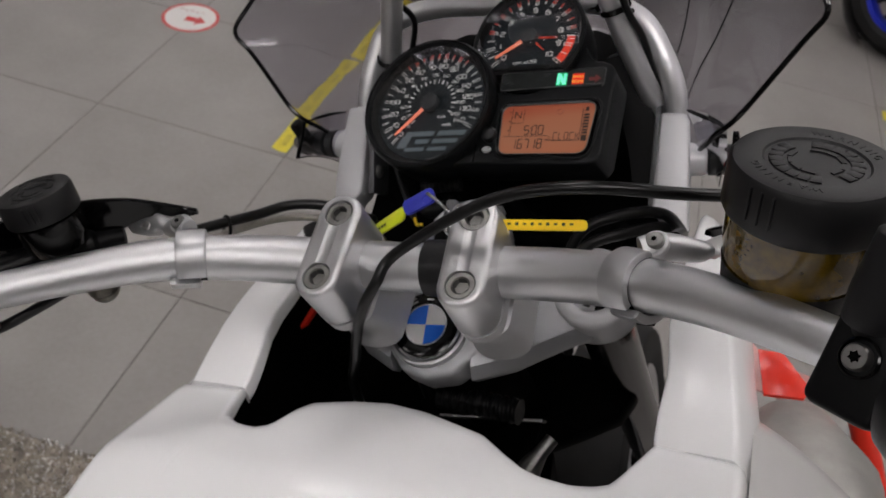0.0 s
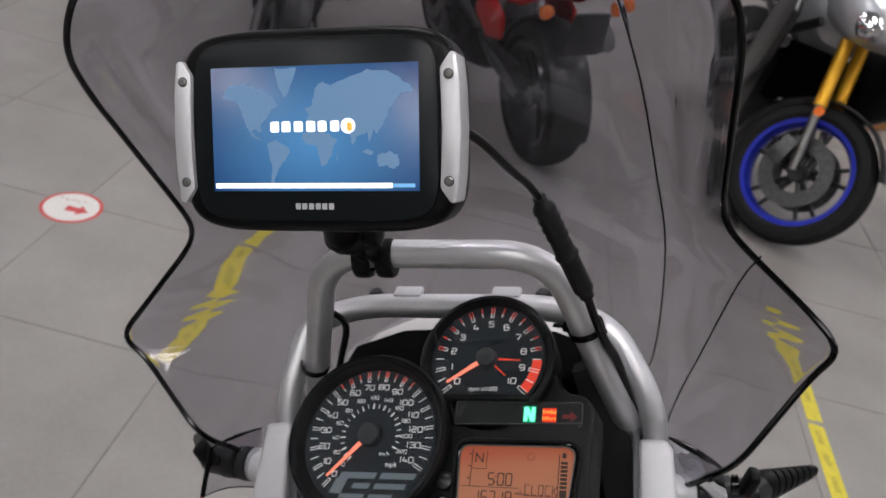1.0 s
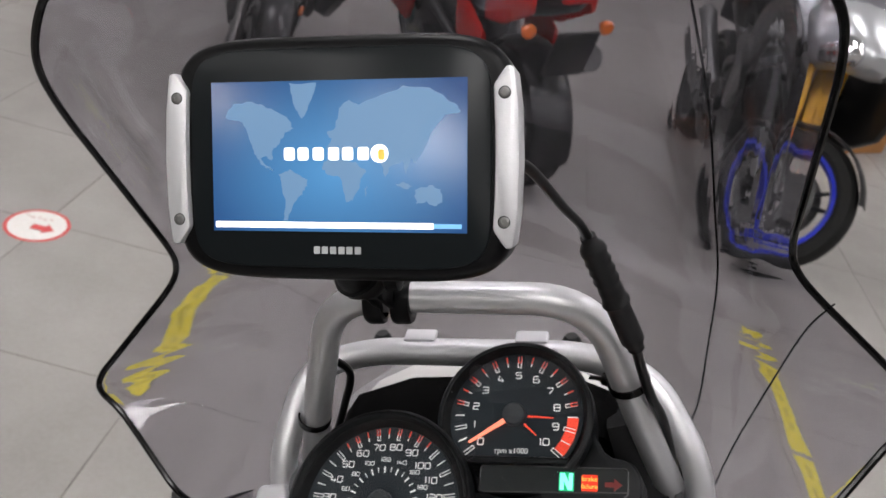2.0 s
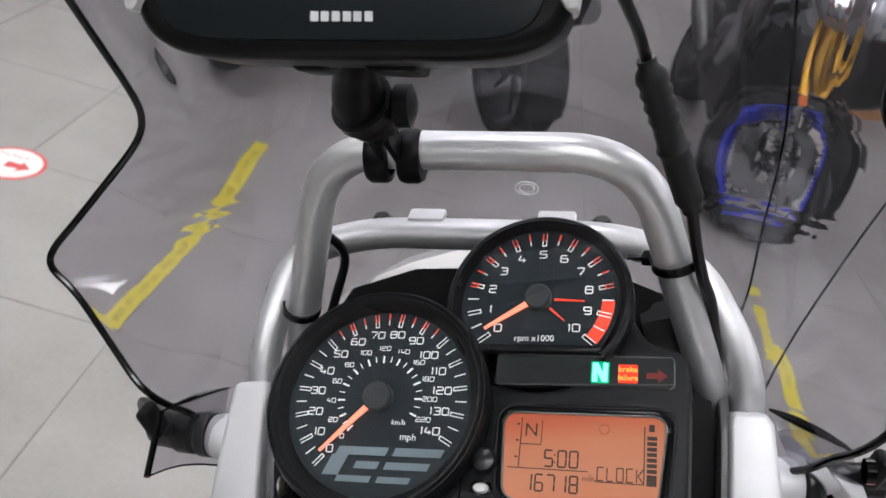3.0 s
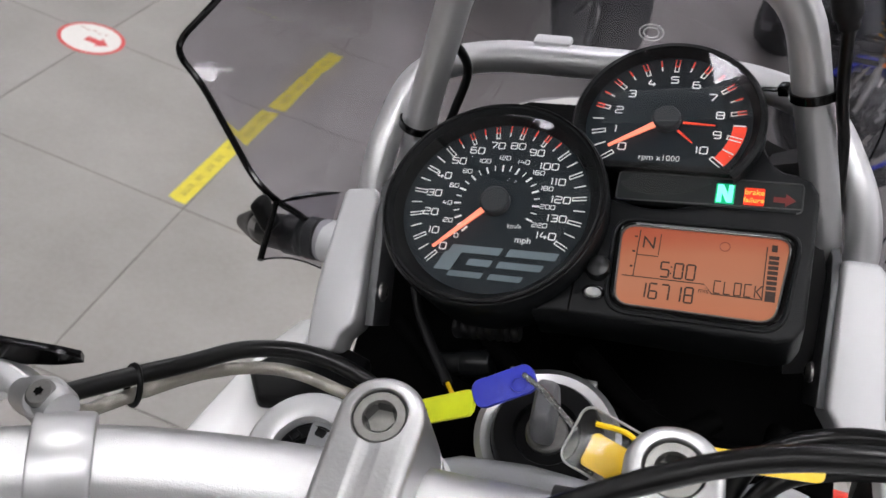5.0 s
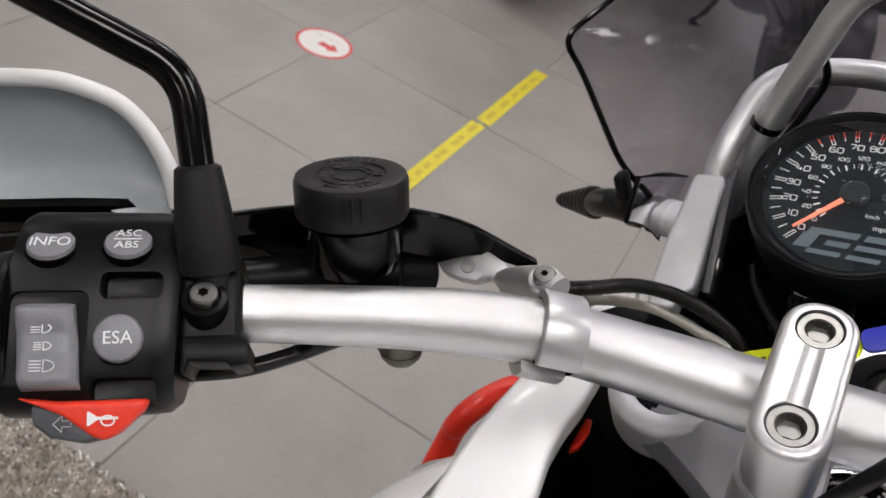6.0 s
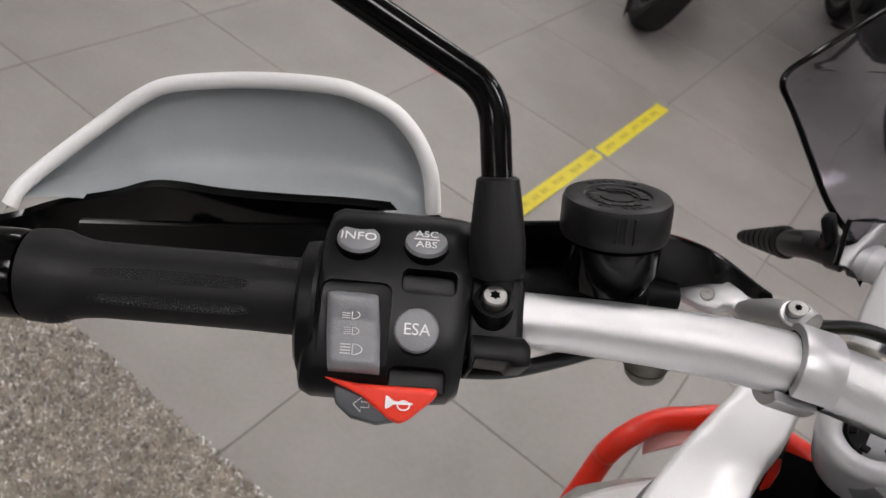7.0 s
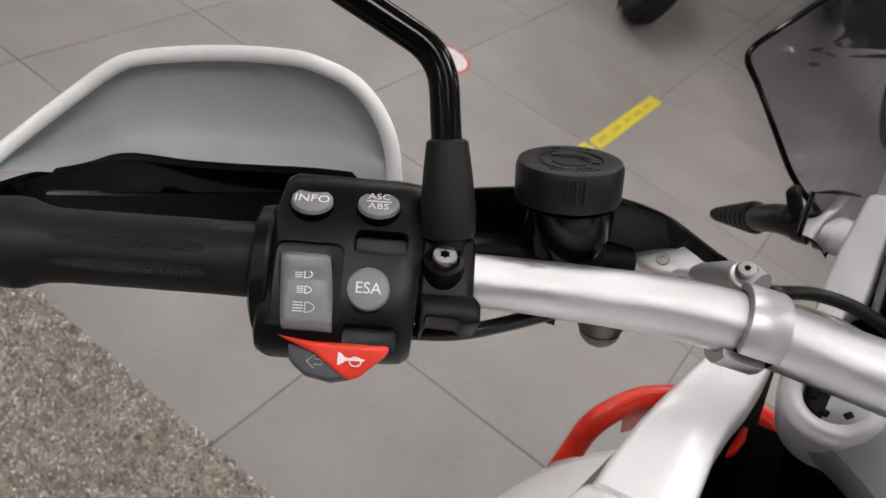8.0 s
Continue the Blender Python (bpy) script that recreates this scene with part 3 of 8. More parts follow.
def showroom_bike(m, label, steer=0.0, wheel=BODY_BLACK, fork=STEEL, side=BODY_BLACK, tankc=BODY_BLACK, nose=BODY_BLACK, tail=BODY_BLACK, sport=False):
    b = thing("motorcycle", m, label, "motorcycle", "showroom motorcycles")
    rear_y, front_y, r = -0.70, 0.73, 0.30
    side_on = Matrix.Rotation(radians(90), 4, "Y")
    wheel_parts(b, Matrix.Translation((0, rear_y, r)) @ side_on, 0.315, 0.18, BODY_BLACK, "rear_wheel", False)
    axis = Vector((0, -math.sin(radians(25)), math.cos(radians(25))))
    piv = Vector((0, front_y - 0.04, r))
    st = Matrix.Translation(piv) @ Matrix.Rotation(radians(steer), 4, axis) @ Matrix.Translation(-piv)
    wheel_parts(b, st @ Matrix.Translation((0, front_y, r)) @ side_on, 0.30, 0.12, wheel, "front_wheel")
    for s in (-1, 1):
        low = Vector((s * 0.10, front_y, r))
        part("fork_slider", tube([st @ low, st @ (low + axis * 0.30)], 0.019, 12), STEEL, b)
        part("fork_tube", tube([st @ (low + axis * 0.27), st @ (low + axis * 0.62)], 0.028, 14), fork, b)
        part("brake_caliper", box((0.05, 0.07, 0.12), st @ Matrix.Translation(low + Vector((-s * 0.01, -0.09, 0.03))), 0.012), DARK_STEEL, b)
        part("reflector", lathe([(0, 0), (0.021, 0), (0.021, 0.008), (0, 0.010)], 16, st @ Matrix.Translation(low + axis * 0.25 + Vector((s * 0.03, 0.02, 0))) @ Matrix.Rotation(radians(90 * s), 4, "Y")), ORANGE_LENS, b)
    fend = lathe([(0.312, -0.055), (0.322, -0.04), (0.326, 0), (0.322, 0.04), (0.312, 0.055)], 20, st @ Matrix.Translation((0, front_y, r)) @ side_on, 125, 235)
    part("front_fender", fend, BODY_BLACK, b)
    part("engine", blob([(0.32, 0.10, 0.30, 0.62, 0.6), (0.25, 0.17, 0.20, 0.70, 0.6), (0.0, 0.20, 0.18, 0.66, 0.6), (-0.22, 0.16, 0.22, 0.58, 0.6), (-0.30, 0.08, 0.28, 0.5, 0.6)]), ENGINE_DARK, b)
    for s in (-1, 1):
        part("engine_cover", lathe([(0.085, 0), (0.085, 0.03), (0.070, 0.045), (0, 0.048)], 24, Matrix.Translation((s * 0.185, -0.02, 0.40)) @ Matrix.Rotation(radians(90 * s), 4, "Y")), ENGINE_DARK, b)
        part("frame_tube", tube(catmull([(s * 0.10, 0.36, 0.82), (s * 0.20, 0.16, 0.66), (s * 0.19, -0.10, 0.56), (s * 0.14, -0.26, 0.46)], 6), 0.021, 12), DARK_STEEL, b)
        part("exhaust_pipe", tube(catmull([(s * 0.07, 0.30, 0.54), (s * 0.09, 0.40, 0.42), (s * 0.08, 0.32, 0.24), (s * 0.05, 0.05, 0.16), (0.10, -0.25, 0.26)], 6), 0.022, 12), DARK_STEEL, b)
        part("coolant_hose", tube(catmull([(s * 0.15, 0.36, 0.66), (s * 0.22, 0.26, 0.60), (s * 0.19, 0.14, 0.50)], 6), 0.017, 10), MATTE_BLACK, b)
    part("radiator", box((0.34, 0.05, 0.26), Matrix.Translation((0, 0.37, 0.58)), 0.01), MATTE_BLACK, b)
    part("fuel_tank", blob([(0.34, 0.09, 0.74, 0.90, 0.8), (0.28, 0.17, 0.68, 1.00, 0.8), (0.08, 0.19, 0.66, 1.05, 0.8), (-0.10, 0.14, 0.66, 0.98, 0.8), (-0.18, 0.08, 0.70, 0.90, 0.8)], 20), tankc, b)
    part("seat", blob([(-0.12, 0.09, 0.74, 0.83, 0.7), (-0.3, 0.15, 0.72, 0.82, 0.7), (-0.55, 0.14, 0.76, 0.90, 0.7), (-0.80, 0.10, 0.82, 0.95, 0.7), (-0.88, 0.05, 0.86, 0.93, 0.7)]), MATTE_BLACK, b)
    part("tail_fairing", blob([(-0.30, 0.10, 0.62, 0.74, 0.8), (-0.55, 0.13, 0.68, 0.82, 0.8), (-0.85, 0.12, 0.78, 0.93, 0.8), (-1.00, 0.07, 0.84, 0.95, 0.8), (-1.04, 0.03, 0.87, 0.93, 0.8)]), BODY_BLACK if sport else tail, b)
    if sport:
        for s in (-1, 1):
            part("tail_panel", blob([(-0.52, 0.010, 0.66, 0.76, 0.8), (-0.70, 0.016, 0.70, 0.86, 0.8), (-0.95, 0.012, 0.82, 0.92, 0.8)], 12), tail, b).location = (s * 0.125, 0, 0)
            part("side_duct", blob([(-0.30, 0.012, 0.50, 0.72, 0.8), (-0.45, 0.018, 0.46, 0.70, 0.8), (-0.60, 0.010, 0.52, 0.64, 0.8)], 12), tail, b).location = (s * 0.165, 0, 0)
        part("rear_hugger", lathe([(0.322, -0.085), (0.334, -0.06), (0.338, 0), (0.334, 0.06), (0.322, 0.085)], 16, Matrix.Translation((0, rear_y, r)) @ side_on, 95, 190), BODY_BLACK, b)
    part("tail_light", box((0.12, 0.03, 0.035), Matrix.Translation((0, -1.045, 0.905)), 0.01), BODY_RED, b)
    part("plate_hanger", box((0.17, 0.015, 0.22), pose(0, -1.05, 0.70, 25), 0.006), BODY_BLACK, b)
    for s in (-1, 1):
        pan = [(0.60, 0.62), (0.66, 0.86), (0.46, 1.02), (0.20, 0.92), (0.10, 0.62), (0.22, 0.42), (0.40, 0.46)]
        sm = Matrix.Translation((s * 0.18, 0, 0)) @ Matrix.Rotation(radians(-s * 10), 4, "Z") @ frame_at((0, 0, 0), (0, 1, 0), (s, 0, 0))
        part("side_fairing", prism([(x if s > 0 else x, y * 1.0) for x, y in pan] if s > 0 else [(x, -y) for x, y in pan][::-1], 0.0, 0.035, sm, 0.012), side, b)
        part("swingarm", tube([(s * 0.10, rear_y, r), (s * 0.11, -0.40, 0.36), (s * 0.09, -0.15, 0.42)], [0.024, 0.034, 0.036], 12), DARK_STEEL, b)
        part("indicator", blob([(-1.0, 0.02, 0.80, 0.84, 1)] + [(-0.99, 0.03, 0.79, 0.85, 1), (-0.96, 0.02, 0.80, 0.84, 1)]), ORANGE_LENS, b).location = (s * 0.16, -0.02, -0.04)
    part("nose_fairing", blob([(0.40, 0.16, 0.86, 1.06, 0.8), (0.56, 0.20, 0.82, 1.12, 0.8), (0.72, 0.16, 0.84, 1.06, 0.8), (0.82, 0.08, 0.88, 0.99, 0.8), (0.85, 0.03, 0.91, 0.96, 0.8)], 20), nose, b)
    for s in (-1, 1):
        part("headlamp", blob([(0.70, 0.03, 0.91, 0.97, 1), (0.745, 0.055, 0.88, 1.0, 1), (0.80, 0.045, 0.89, 0.98, 1), (0.83, 0.015, 0.92, 0.95, 1)]), HEAD_LENS, b).location = (s * 0.085, 0.015, -0.01)
    if not sport:
        scr = [[(x, 0.66 - 0.5 * (z - 1.05) - 1.6 * x * x, z) for x in np.linspace(-0.14, 0.14, 9)] for z in np.linspace(1.05, 1.35, 6)]
        part("windscreen", loft(scr, False, False), SHIELD_MAT, b)
    part("handlebar", tube(catmull([st @ Vector(p) for p in ((-0.40, 0.22, 1.10), (-0.22, 0.34, 1.10), (0, 0.38, 1.05), (0.22, 0.34, 1.10), (0.40, 0.22, 1.10))]), 0.014, 10), BODY_BLACK, b)
    for s in (-1, 1):
        part("mirror", blob([(0.30, 0.07, 1.22, 1.29, 0.9), (0.33, 0.085, 1.21, 1.30, 0.9), (0.36, 0.05, 1.23, 1.28, 0.9)]), BODY_BLACK, b).location = (s * 0.38, 0, 0)
        part("mirror_stem", tube([(s * 0.26, 0.33, 1.10), (s * 0.33, 0.34, 1.20), (s * 0.38, 0.33, 1.24)], 0.007, 8), BODY_BLACK, b)
    part("silencer", tube([(0.15, -0.25, 0.34), (0.19, -0.55, 0.46), (0.20, -0.85, 0.60)], [0.045, 0.055, 0.06], 16), DARK_STEEL, b)
    part("side_stand", tube([(-0.14, -0.05, 0.26), (-0.20, 0.0, 0.12), (-0.255, 0.03, 0.047)], [0.012, 0.011, 0.014], 10), DARK_STEEL, b)
    part("chain_guard", box((0.03, 0.50, 0.05), Matrix.Translation((-0.12, -0.45, 0.42)), 0.01), BODY_BLACK, b)
    return b


ENGINE_DARK = material("black engine casting", (0.018, 0.018, 0.019), 0.4, 0.4, bump=0.4, bump_scale=60, mottle=0.5, mottle_scale=18)
SHIELD_MAT = lens_material("smoked windshield", (0.60, 0.59, 0.63), 1.22, 0.05, 0.006)
FOLD_MAT = lens_material("shield fold", (0.34, 0.34, 0.37), 1.45, 0.05)
SHIELD_GLASS = glass_material("smoked acrylic", (0.745, 0.735, 0.765), 1.45, 0.022)


def stand_at(x, y, rz, lean=-9.0):
    return Matrix.Translation((x, y, 0)) @ Matrix.Rotation(radians(rz), 4, "Z") @ Matrix.Rotation(radians(lean), 4, "Y")


showroom_bike(stand_at(1.71, 4.035, -187), "touring motorcycle with blue wheel, gold forks and silver fairing", 48, WHEEL_BLUE, FORK_GOLD, BODY_BLACK, BODY_GREY, BODY_GREY, BODY_BLACK)
showroom_bike(stand_at(0.45, 4.33, 18), "black sports motorcycle with red and white tail panels, seen from behind", 0, BODY_BLACK, STEEL, BODY_RED, BODY_WHITE, BODY_RED, BODY_RED, True)
showroom_bike(stand_at(-0.653, 4.416, 185.7), "black motorcycle parked nose out on its side stand", 10, BODY_BLACK, STEEL, BODY_BLACK, BODY_BLACK, BODY_BLACK, BODY_BLACK)


# ---- the motorcycle that the camera goes over ----
bike = thing("motorcycle", BIKE, "white adventure motorcycle with silver tubes and red crash bars", "motorcycle")

# -- handlebar --
BAR_L = [(0, -0.243, 0.032), (-0.05, -0.243, 0.031), (-0.10, -0.2545, 0.0395), (-0.135, -0.2705, 0.050), (-0.165, -0.2895, 0.0585), (-0.20, -0.3160, 0.0660), (-0.2385, -0.3490, 0.0745), (-0.2720, -0.3695, 0.0762), (-0.3040, -0.3890, 0.0768), (-0.4000, -0.4533, 0.0808)]
# the bar sits slightly raised on its right-hand side
MIDDLE = Vector((0.0073, -0.243, 0.034))
RIGHT = Matrix.Translation(MIDDLE) @ Matrix.Rotation(radians(0.2), 4, "Z") @ Matrix.Rotation(radians(-3.2), 4, "Y") @ FLIP @ Matrix.Translation(-MIDDLE)
OUTWARD = Vector((-0.0015, 0.0085, 0.0045))
bar_right = [RIGHT @ Vector(p) for p in BAR_L[::-1]][:-1]
bar_right = [p + OUTWARD * float(np.interp(p.x, (0.16, 0.245), (0, 1))) for p in bar_right]
bar_path = catmull(bar_right + [Vector(p) for p in BAR_L], 8)
bar_rad = [float(np.interp(abs(p.x - MIDDLE.x), (0.09, 0.137, 0.20, 0.24), (0.0158, 0.0148, 0.0126, 0.0112))) for p in bar_path]
part("handlebar", tube(bar_path, bar_rad, 28), ALU_BAR, bike, "satin aluminium tapered handlebar")

RIGHT_LEVER = RIGHT
RIGHT_GEAR = Matrix.Translation(OUTWARD) @ RIGHT
SW = frame_at((-0.256, -0.389, 0.082), (0.808, 0.586, -0.061), (0.444, -0.538, 0.716))


def clamp(f):
    """Bar clamp: cap with a channel over the bar, two sunk bolts, and the stepped riser below."""
    m = f @ frame_at((-0.0390, -0.2500, 0.0388), (1, -0.03, 0.03), (-0.03, -0.351, 0.936))
    outline = rect(0.0295, 0.074, 0.0140, 0, 0, 8)
    spots = [m @ Matrix.Translation((0, q * 0.0227, 0)) for q in (-1, 1)]
    holes = [lathe([(0, 0.0165), (0.0092, 0.0165), (0.0092, 0.0218), (0.0099, 0.0230), (0.0099, 0.03), (0, 0.03)], 28, at) for at in spots]
    slot = tube([m @ Vector((0, y, 0.0300)) for y in (-0.021, 0.021)], 0.0085, 48)
    c = part("bar_clamp", carve(prism(outline, -0.019, 0.0225, m, 0.0036, 4), holes + [slot]), ALU_CAST, bike, "cast aluminium bar clamp", 30)
    for at in spots:
        bolt = part("bolt", lathe([(0.00905, 0.015), (0.00905, 0.0204), (0.0084, 0.0213), (0.0058, 0.0213), (0.0052, 0.0204), (0.0052, 0.0170), (0, 0.0170)], 30, at), BOLT_BRIGHT, c)
        part("bolt_socket", lathe([(0.0056, 0.0206), (0.0046, 0.0166), (0, 0.0166)], 6, at), DARK_STEEL, bolt)
    riser = loft([[m @ Vector((px * k, py * k2 + dy, z)) for px, py in outline] for z, k, k2, dy in ((-0.0185, 1, 1, 0), (-0.028, 1, 0.97, 0), (-0.0285, 1.16, 0.93, 0.001), (-0.042, 1.18, 0.86, 0.003), (-0.056, 1.24, 0.80, 0.005), (-0.066, 1.34, 0.84, 0.005), (-0.074, 1.36, 0.86, 0.005))])
    part("riser", riser, RISER_CAST, bike)


clamp(Matrix())
clamp(RIGHT)

# -- top yoke with badge and fork tops --
YOKE = frame_at((0.0, -0.226, -0.037), (1, 0, 0), (0, -0.42, 0.907))


def yoke_outline():
    half = [(0.0, -0.036), (0.020, -0.031), (0.036, -0.012), (0.050, 0.006), (0.056, 0.030), (0.050, 0.052), (0.030, 0.060), (0.0, 0.062)]
    return half + [(-x, y) for x, y in half[-2:0:-1]]


yoke = part("top_yoke", prism(yoke_outline(), -0.034, -0.006, YOKE, 0.005, 3), YOKE_SHADED, bike, "cast silver top yoke")
for s in (-1, 1):
    arm = loft([[YOKE @ Vector((s * x, y + w * c, z + h * d)) for c, d in ((-1, -1), (-1.12, 0), (-0.9, 0.8), (-0.6, 1), (0.6, 1), (0.9, 0.8), (1.12, 0), (1, -1))]
                for x, y, z, w, h in ((0.030, 0.004, -0.020, 0.030, 0.013), (0.055, 0.014, -0.025, 0.028, 0.013), (0.075, 0.028, -0.031, 0.026, 0.014), (0.092, 0.040, -0.035, 0.026, 0.014), (0.106, 0.046, -0.036, 0.026, 0.014))])
    part("yoke_arm", arm, YOKE_SHADED, yoke)
HUB = YOKE @ Matrix.Translation((-0.0042, 0, 0)) @ Matrix.Scale(0.83, 4)
part("badge_boss", lathe([(0.034, -0.030), (0.035, -0.008), (0.0345, -0.001), (0.0325, 0.0), (0.031, -0.002), (0, -0.002)], 48, HUB), ALU_CAST, yoke)
badge = part("badge", lathe([(0.0305, -0.003), (0.0305, 0.0012), (0.029, 0.0024), (0.0205, 0.0028), (0, 0.0030)], 48, HUB), GLOSS_BLACK, yoke, "round quartered badge")
part("badge_rim", lathe([(0.0308, 0.0005), (0.0305, 0.0028), (0.0290, 0.0030), (0.0286, 0.0020)], 48, HUB), CHROME, badge)
part("badge_ring", lathe([(0.0190, 0.0026), (0.0188, 0.0037), (0.0176, 0.0037), (0.0174, 0.0030)], 48, HUB), CHROME, badge)
for k in range(4):
    a0 = 90 * k + 4
    pts = [(0, 0)] + [(0.0175 * math.cos(radians(a0 + 90 * j / 10)), 0.0175 * math.sin(radians(a0 + 90 * j / 10))) for j in range(11)]
    part("badge_quarter", prism(pts, 0.0029, 0.0034, HUB), BADGE_BLUE if k % 2 else BADGE_WHITE, badge)
marks = bmesh.new()
for ang in (128, 92, 56):
    m = HUB @ Matrix.Rotation(radians(ang - 90), 4, "Z") @ Matrix.Translation((0, 0.0245, 0.0028))
    add_prism(marks, rect(0.0062, 0.0016, 0, 0, 0.0022), 0, 0.0005, m)
    add_prism(marks, rect(0.0062, 0.0016, 0, 0, -0.0014), 0, 0.0005, m)
part("badge_marks", marks, BADGE_WHITE, badge)
for s in (-1, 1):
    fm = YOKE @ Matrix.Translation((s * 0.103, 0.048, -0.021))
    part("fork_cap_collar", lathe([(0.0300, -0.032), (0.0312, -0.008), (0.0310, -0.001), (0.0300, 0.0022), (0.0280, 0.0036), (0.0200, 0.0034), (0.0182, 0.0022), (0.0176, -0.001), (0.0176, -0.007), (0, -0.007)], 48, fm), COLLAR_CAST, yoke)
    cap = part("fork_cap", lathe([(0.0168, -0.008), (0.0168, -0.003), (0.0150, -0.0016), (0.0095, -0.0016), (0.0090, -0.0045), (0, -0.0045)], 32, fm), BLACK_PLASTIC, yoke)
    for k in range(6):
        part("cap_lug", box((0.0042, 0.0050, 0.0026), fm @ Matrix.Rotation(k * math.pi / 3 + 0.3, 4, "Z") @ Matrix.Translation((0.0122, 0, -0.0008)), 0.0008), BLACK_PLASTIC, cap)
    part("fork_leg", lathe([(0.0215, -0.026), (0.0215, -0.52), (0.030, -0.53), (0.030, -0.86), (0.018, -0.90), (0, -0.90)], 28, fm), FORK_DARK, bike)
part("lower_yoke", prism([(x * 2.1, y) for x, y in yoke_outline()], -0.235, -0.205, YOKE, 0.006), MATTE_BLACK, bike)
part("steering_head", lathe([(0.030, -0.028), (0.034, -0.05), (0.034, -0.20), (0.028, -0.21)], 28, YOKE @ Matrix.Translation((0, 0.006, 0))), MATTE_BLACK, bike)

# -- ignition lock and key --
LOCK = frame_at((0.004, -0.150, -0.016), (1, 0, 0), (0, -0.42, 0.907))
lock = part("ignition_lock", lathe([(0.0250, -0.030), (0.0250, 0.0), (0.0235, 0.003), (0.0150, 0.003), (0.0140, 0.000), (0, 0.000)], 36, LOCK), BLACK_PLASTIC, bike, "black ignition lock")
part("lock_core", lathe([(0.0095, -0.002), (0.0095, 0.003), (0.0085, 0.004), (0, 0.004)], 24, LOCK), STEEL, lock)
part("lock_ring", lathe([(0.0330, -0.020), (0.0330, -0.004), (0.0300, -0.002), (0.0256, -0.004)], 40, LOCK), ALU_CAST, lock)
plate = part("lock_plate", box((0.043, 0.022, 0.012), LOCK @ Matrix.Translation((-0.004, 0.0265, -0.024)), 0.0012), PLATE_GREY, lock)
for y in (0.0345, 0.0310, 0.0275):
    part("plate_rib", box((0.0425, 0.0022, 0.0012), LOCK @ Matrix.Translation((-0.004, y, -0.0177)), 0.0004), PLATE_GREY, plate)
part("plate_step", box((0.010, 0.012, 0.010), LOCK @ Matrix.Translation((0.0200, 0.0200, -0.0265)), 0.0010), PLATE_GREY, plate)
part("cable_tab", prism(rect(0.019, 0.0075, 0.001), 0, 0.0016, frame_at((-0.0465, -0.074, -0.0160), (1, -0.02, -0.20), (0, -0.75, 0.66)), 0.0004), PANEL_SILVER, bike)

# -- instrument cluster --
CL = Matrix(((0.99136, 0.01914, -0.12978, -0.042), (-0.08557, 0.84423, -0.52910, -0.064), (0.09944, 0.53563, 0.83858, 0.047), (0, 0, 0, 1)))
SC, TC = (0.0025, -0.0042), (0.0772, 0.0500)

# square-shouldered dial numerals, as strokes on a unit cell
STROKES = {"0": [[(0.46, 0), (0, 0), (0, 1), (0.92, 1), (0.92, 0), (0.44, 0)]], "1": [[(0.05, 0.92), (0.20, 1), (0.20, 0)]],
           "2": [[(0, 1), (0.92, 1), (0.92, 0.52), (0, 0.52), (0, 0), (0.92, 0)]], "3": [[(0, 1), (0.92, 1), (0.92, 0), (0, 0)], [(0.25, 0.52), (0.92, 0.52)]],
           "4": [[(0.30, 1), (0, 0.32), (0.98, 0.32)], [(0.72, 0.58), (0.72, 0)]], "5": [[(0.92, 1), (0, 1), (0, 0.55), (0.92, 0.55), (0.92, 0), (0, 0)]],
           "6": [[(0.80, 1), (0, 1), (0, 0), (0.92, 0), (0.92, 0.55), (0, 0.55)]], "7": [[(0, 1), (0.92, 1), (0.92, 0.80), (0.38, 0)]],
           "8": [[(0.46, 0), (0, 0), (0, 1), (0.92, 1), (0.92, 0), (0.44, 0)], [(0, 0.53), (0.92, 0.53)]], "9": [[(0.12, 0), (0.92, 0), (0.92, 1), (0, 1), (0, 0.47), (0.92, 0.47)]]}


def numeral(bm, string, h, m, weight=0.17):
    wide = [0.30 if ch == "1" else 0.92 for ch in string]
    x = -(sum(wide) + 0.30 * (len(wide) - 1)) * h / 2
    for ch, w in zip(string, wide):
        for line in STROKES[ch]:
            path = [Vector((x + px * h, (py - 0.5) * h, 0)) for px, py in line]
            path = fillet(path, 0.17 * h, 3) if len(path) > 2 else path
            last = None
            for k, p in enumerate(path):
                d = (path[min(k + 1, len(path) - 1)] - path[max(k - 1, 0)]).normalized()
                n = Vector((-d.y, d.x, 0)) * (weight * h / 2)
                pair = [bm.verts.new(m @ (p + n + Vector((0, 0, 0.0003)))), bm.verts.new(m @ (p - n + Vector((0, 0, 0.0003))))]
                if last:
                    bm.faces.new((last[1], pair[1], pair[0], last[0]))
                last = pair
        x += (w + 0.30) * h


def letter_n(m):
    bm = bmesh.new()
    for pts, z in ((rect(0.0021, 0.0090, 0, -0.0024, 0), 0.0002), (rect(0.0021, 0.0090, 0, 0.0024, 0), 0.0002), ([(0.0010, -0.0045), (0.0034, -0.0045), (-0.0010, 0.0045), (-0.0034, 0.0045)], 0.0003)):
        add_prism(bm, pts, 0.0, z, m)
    return bm


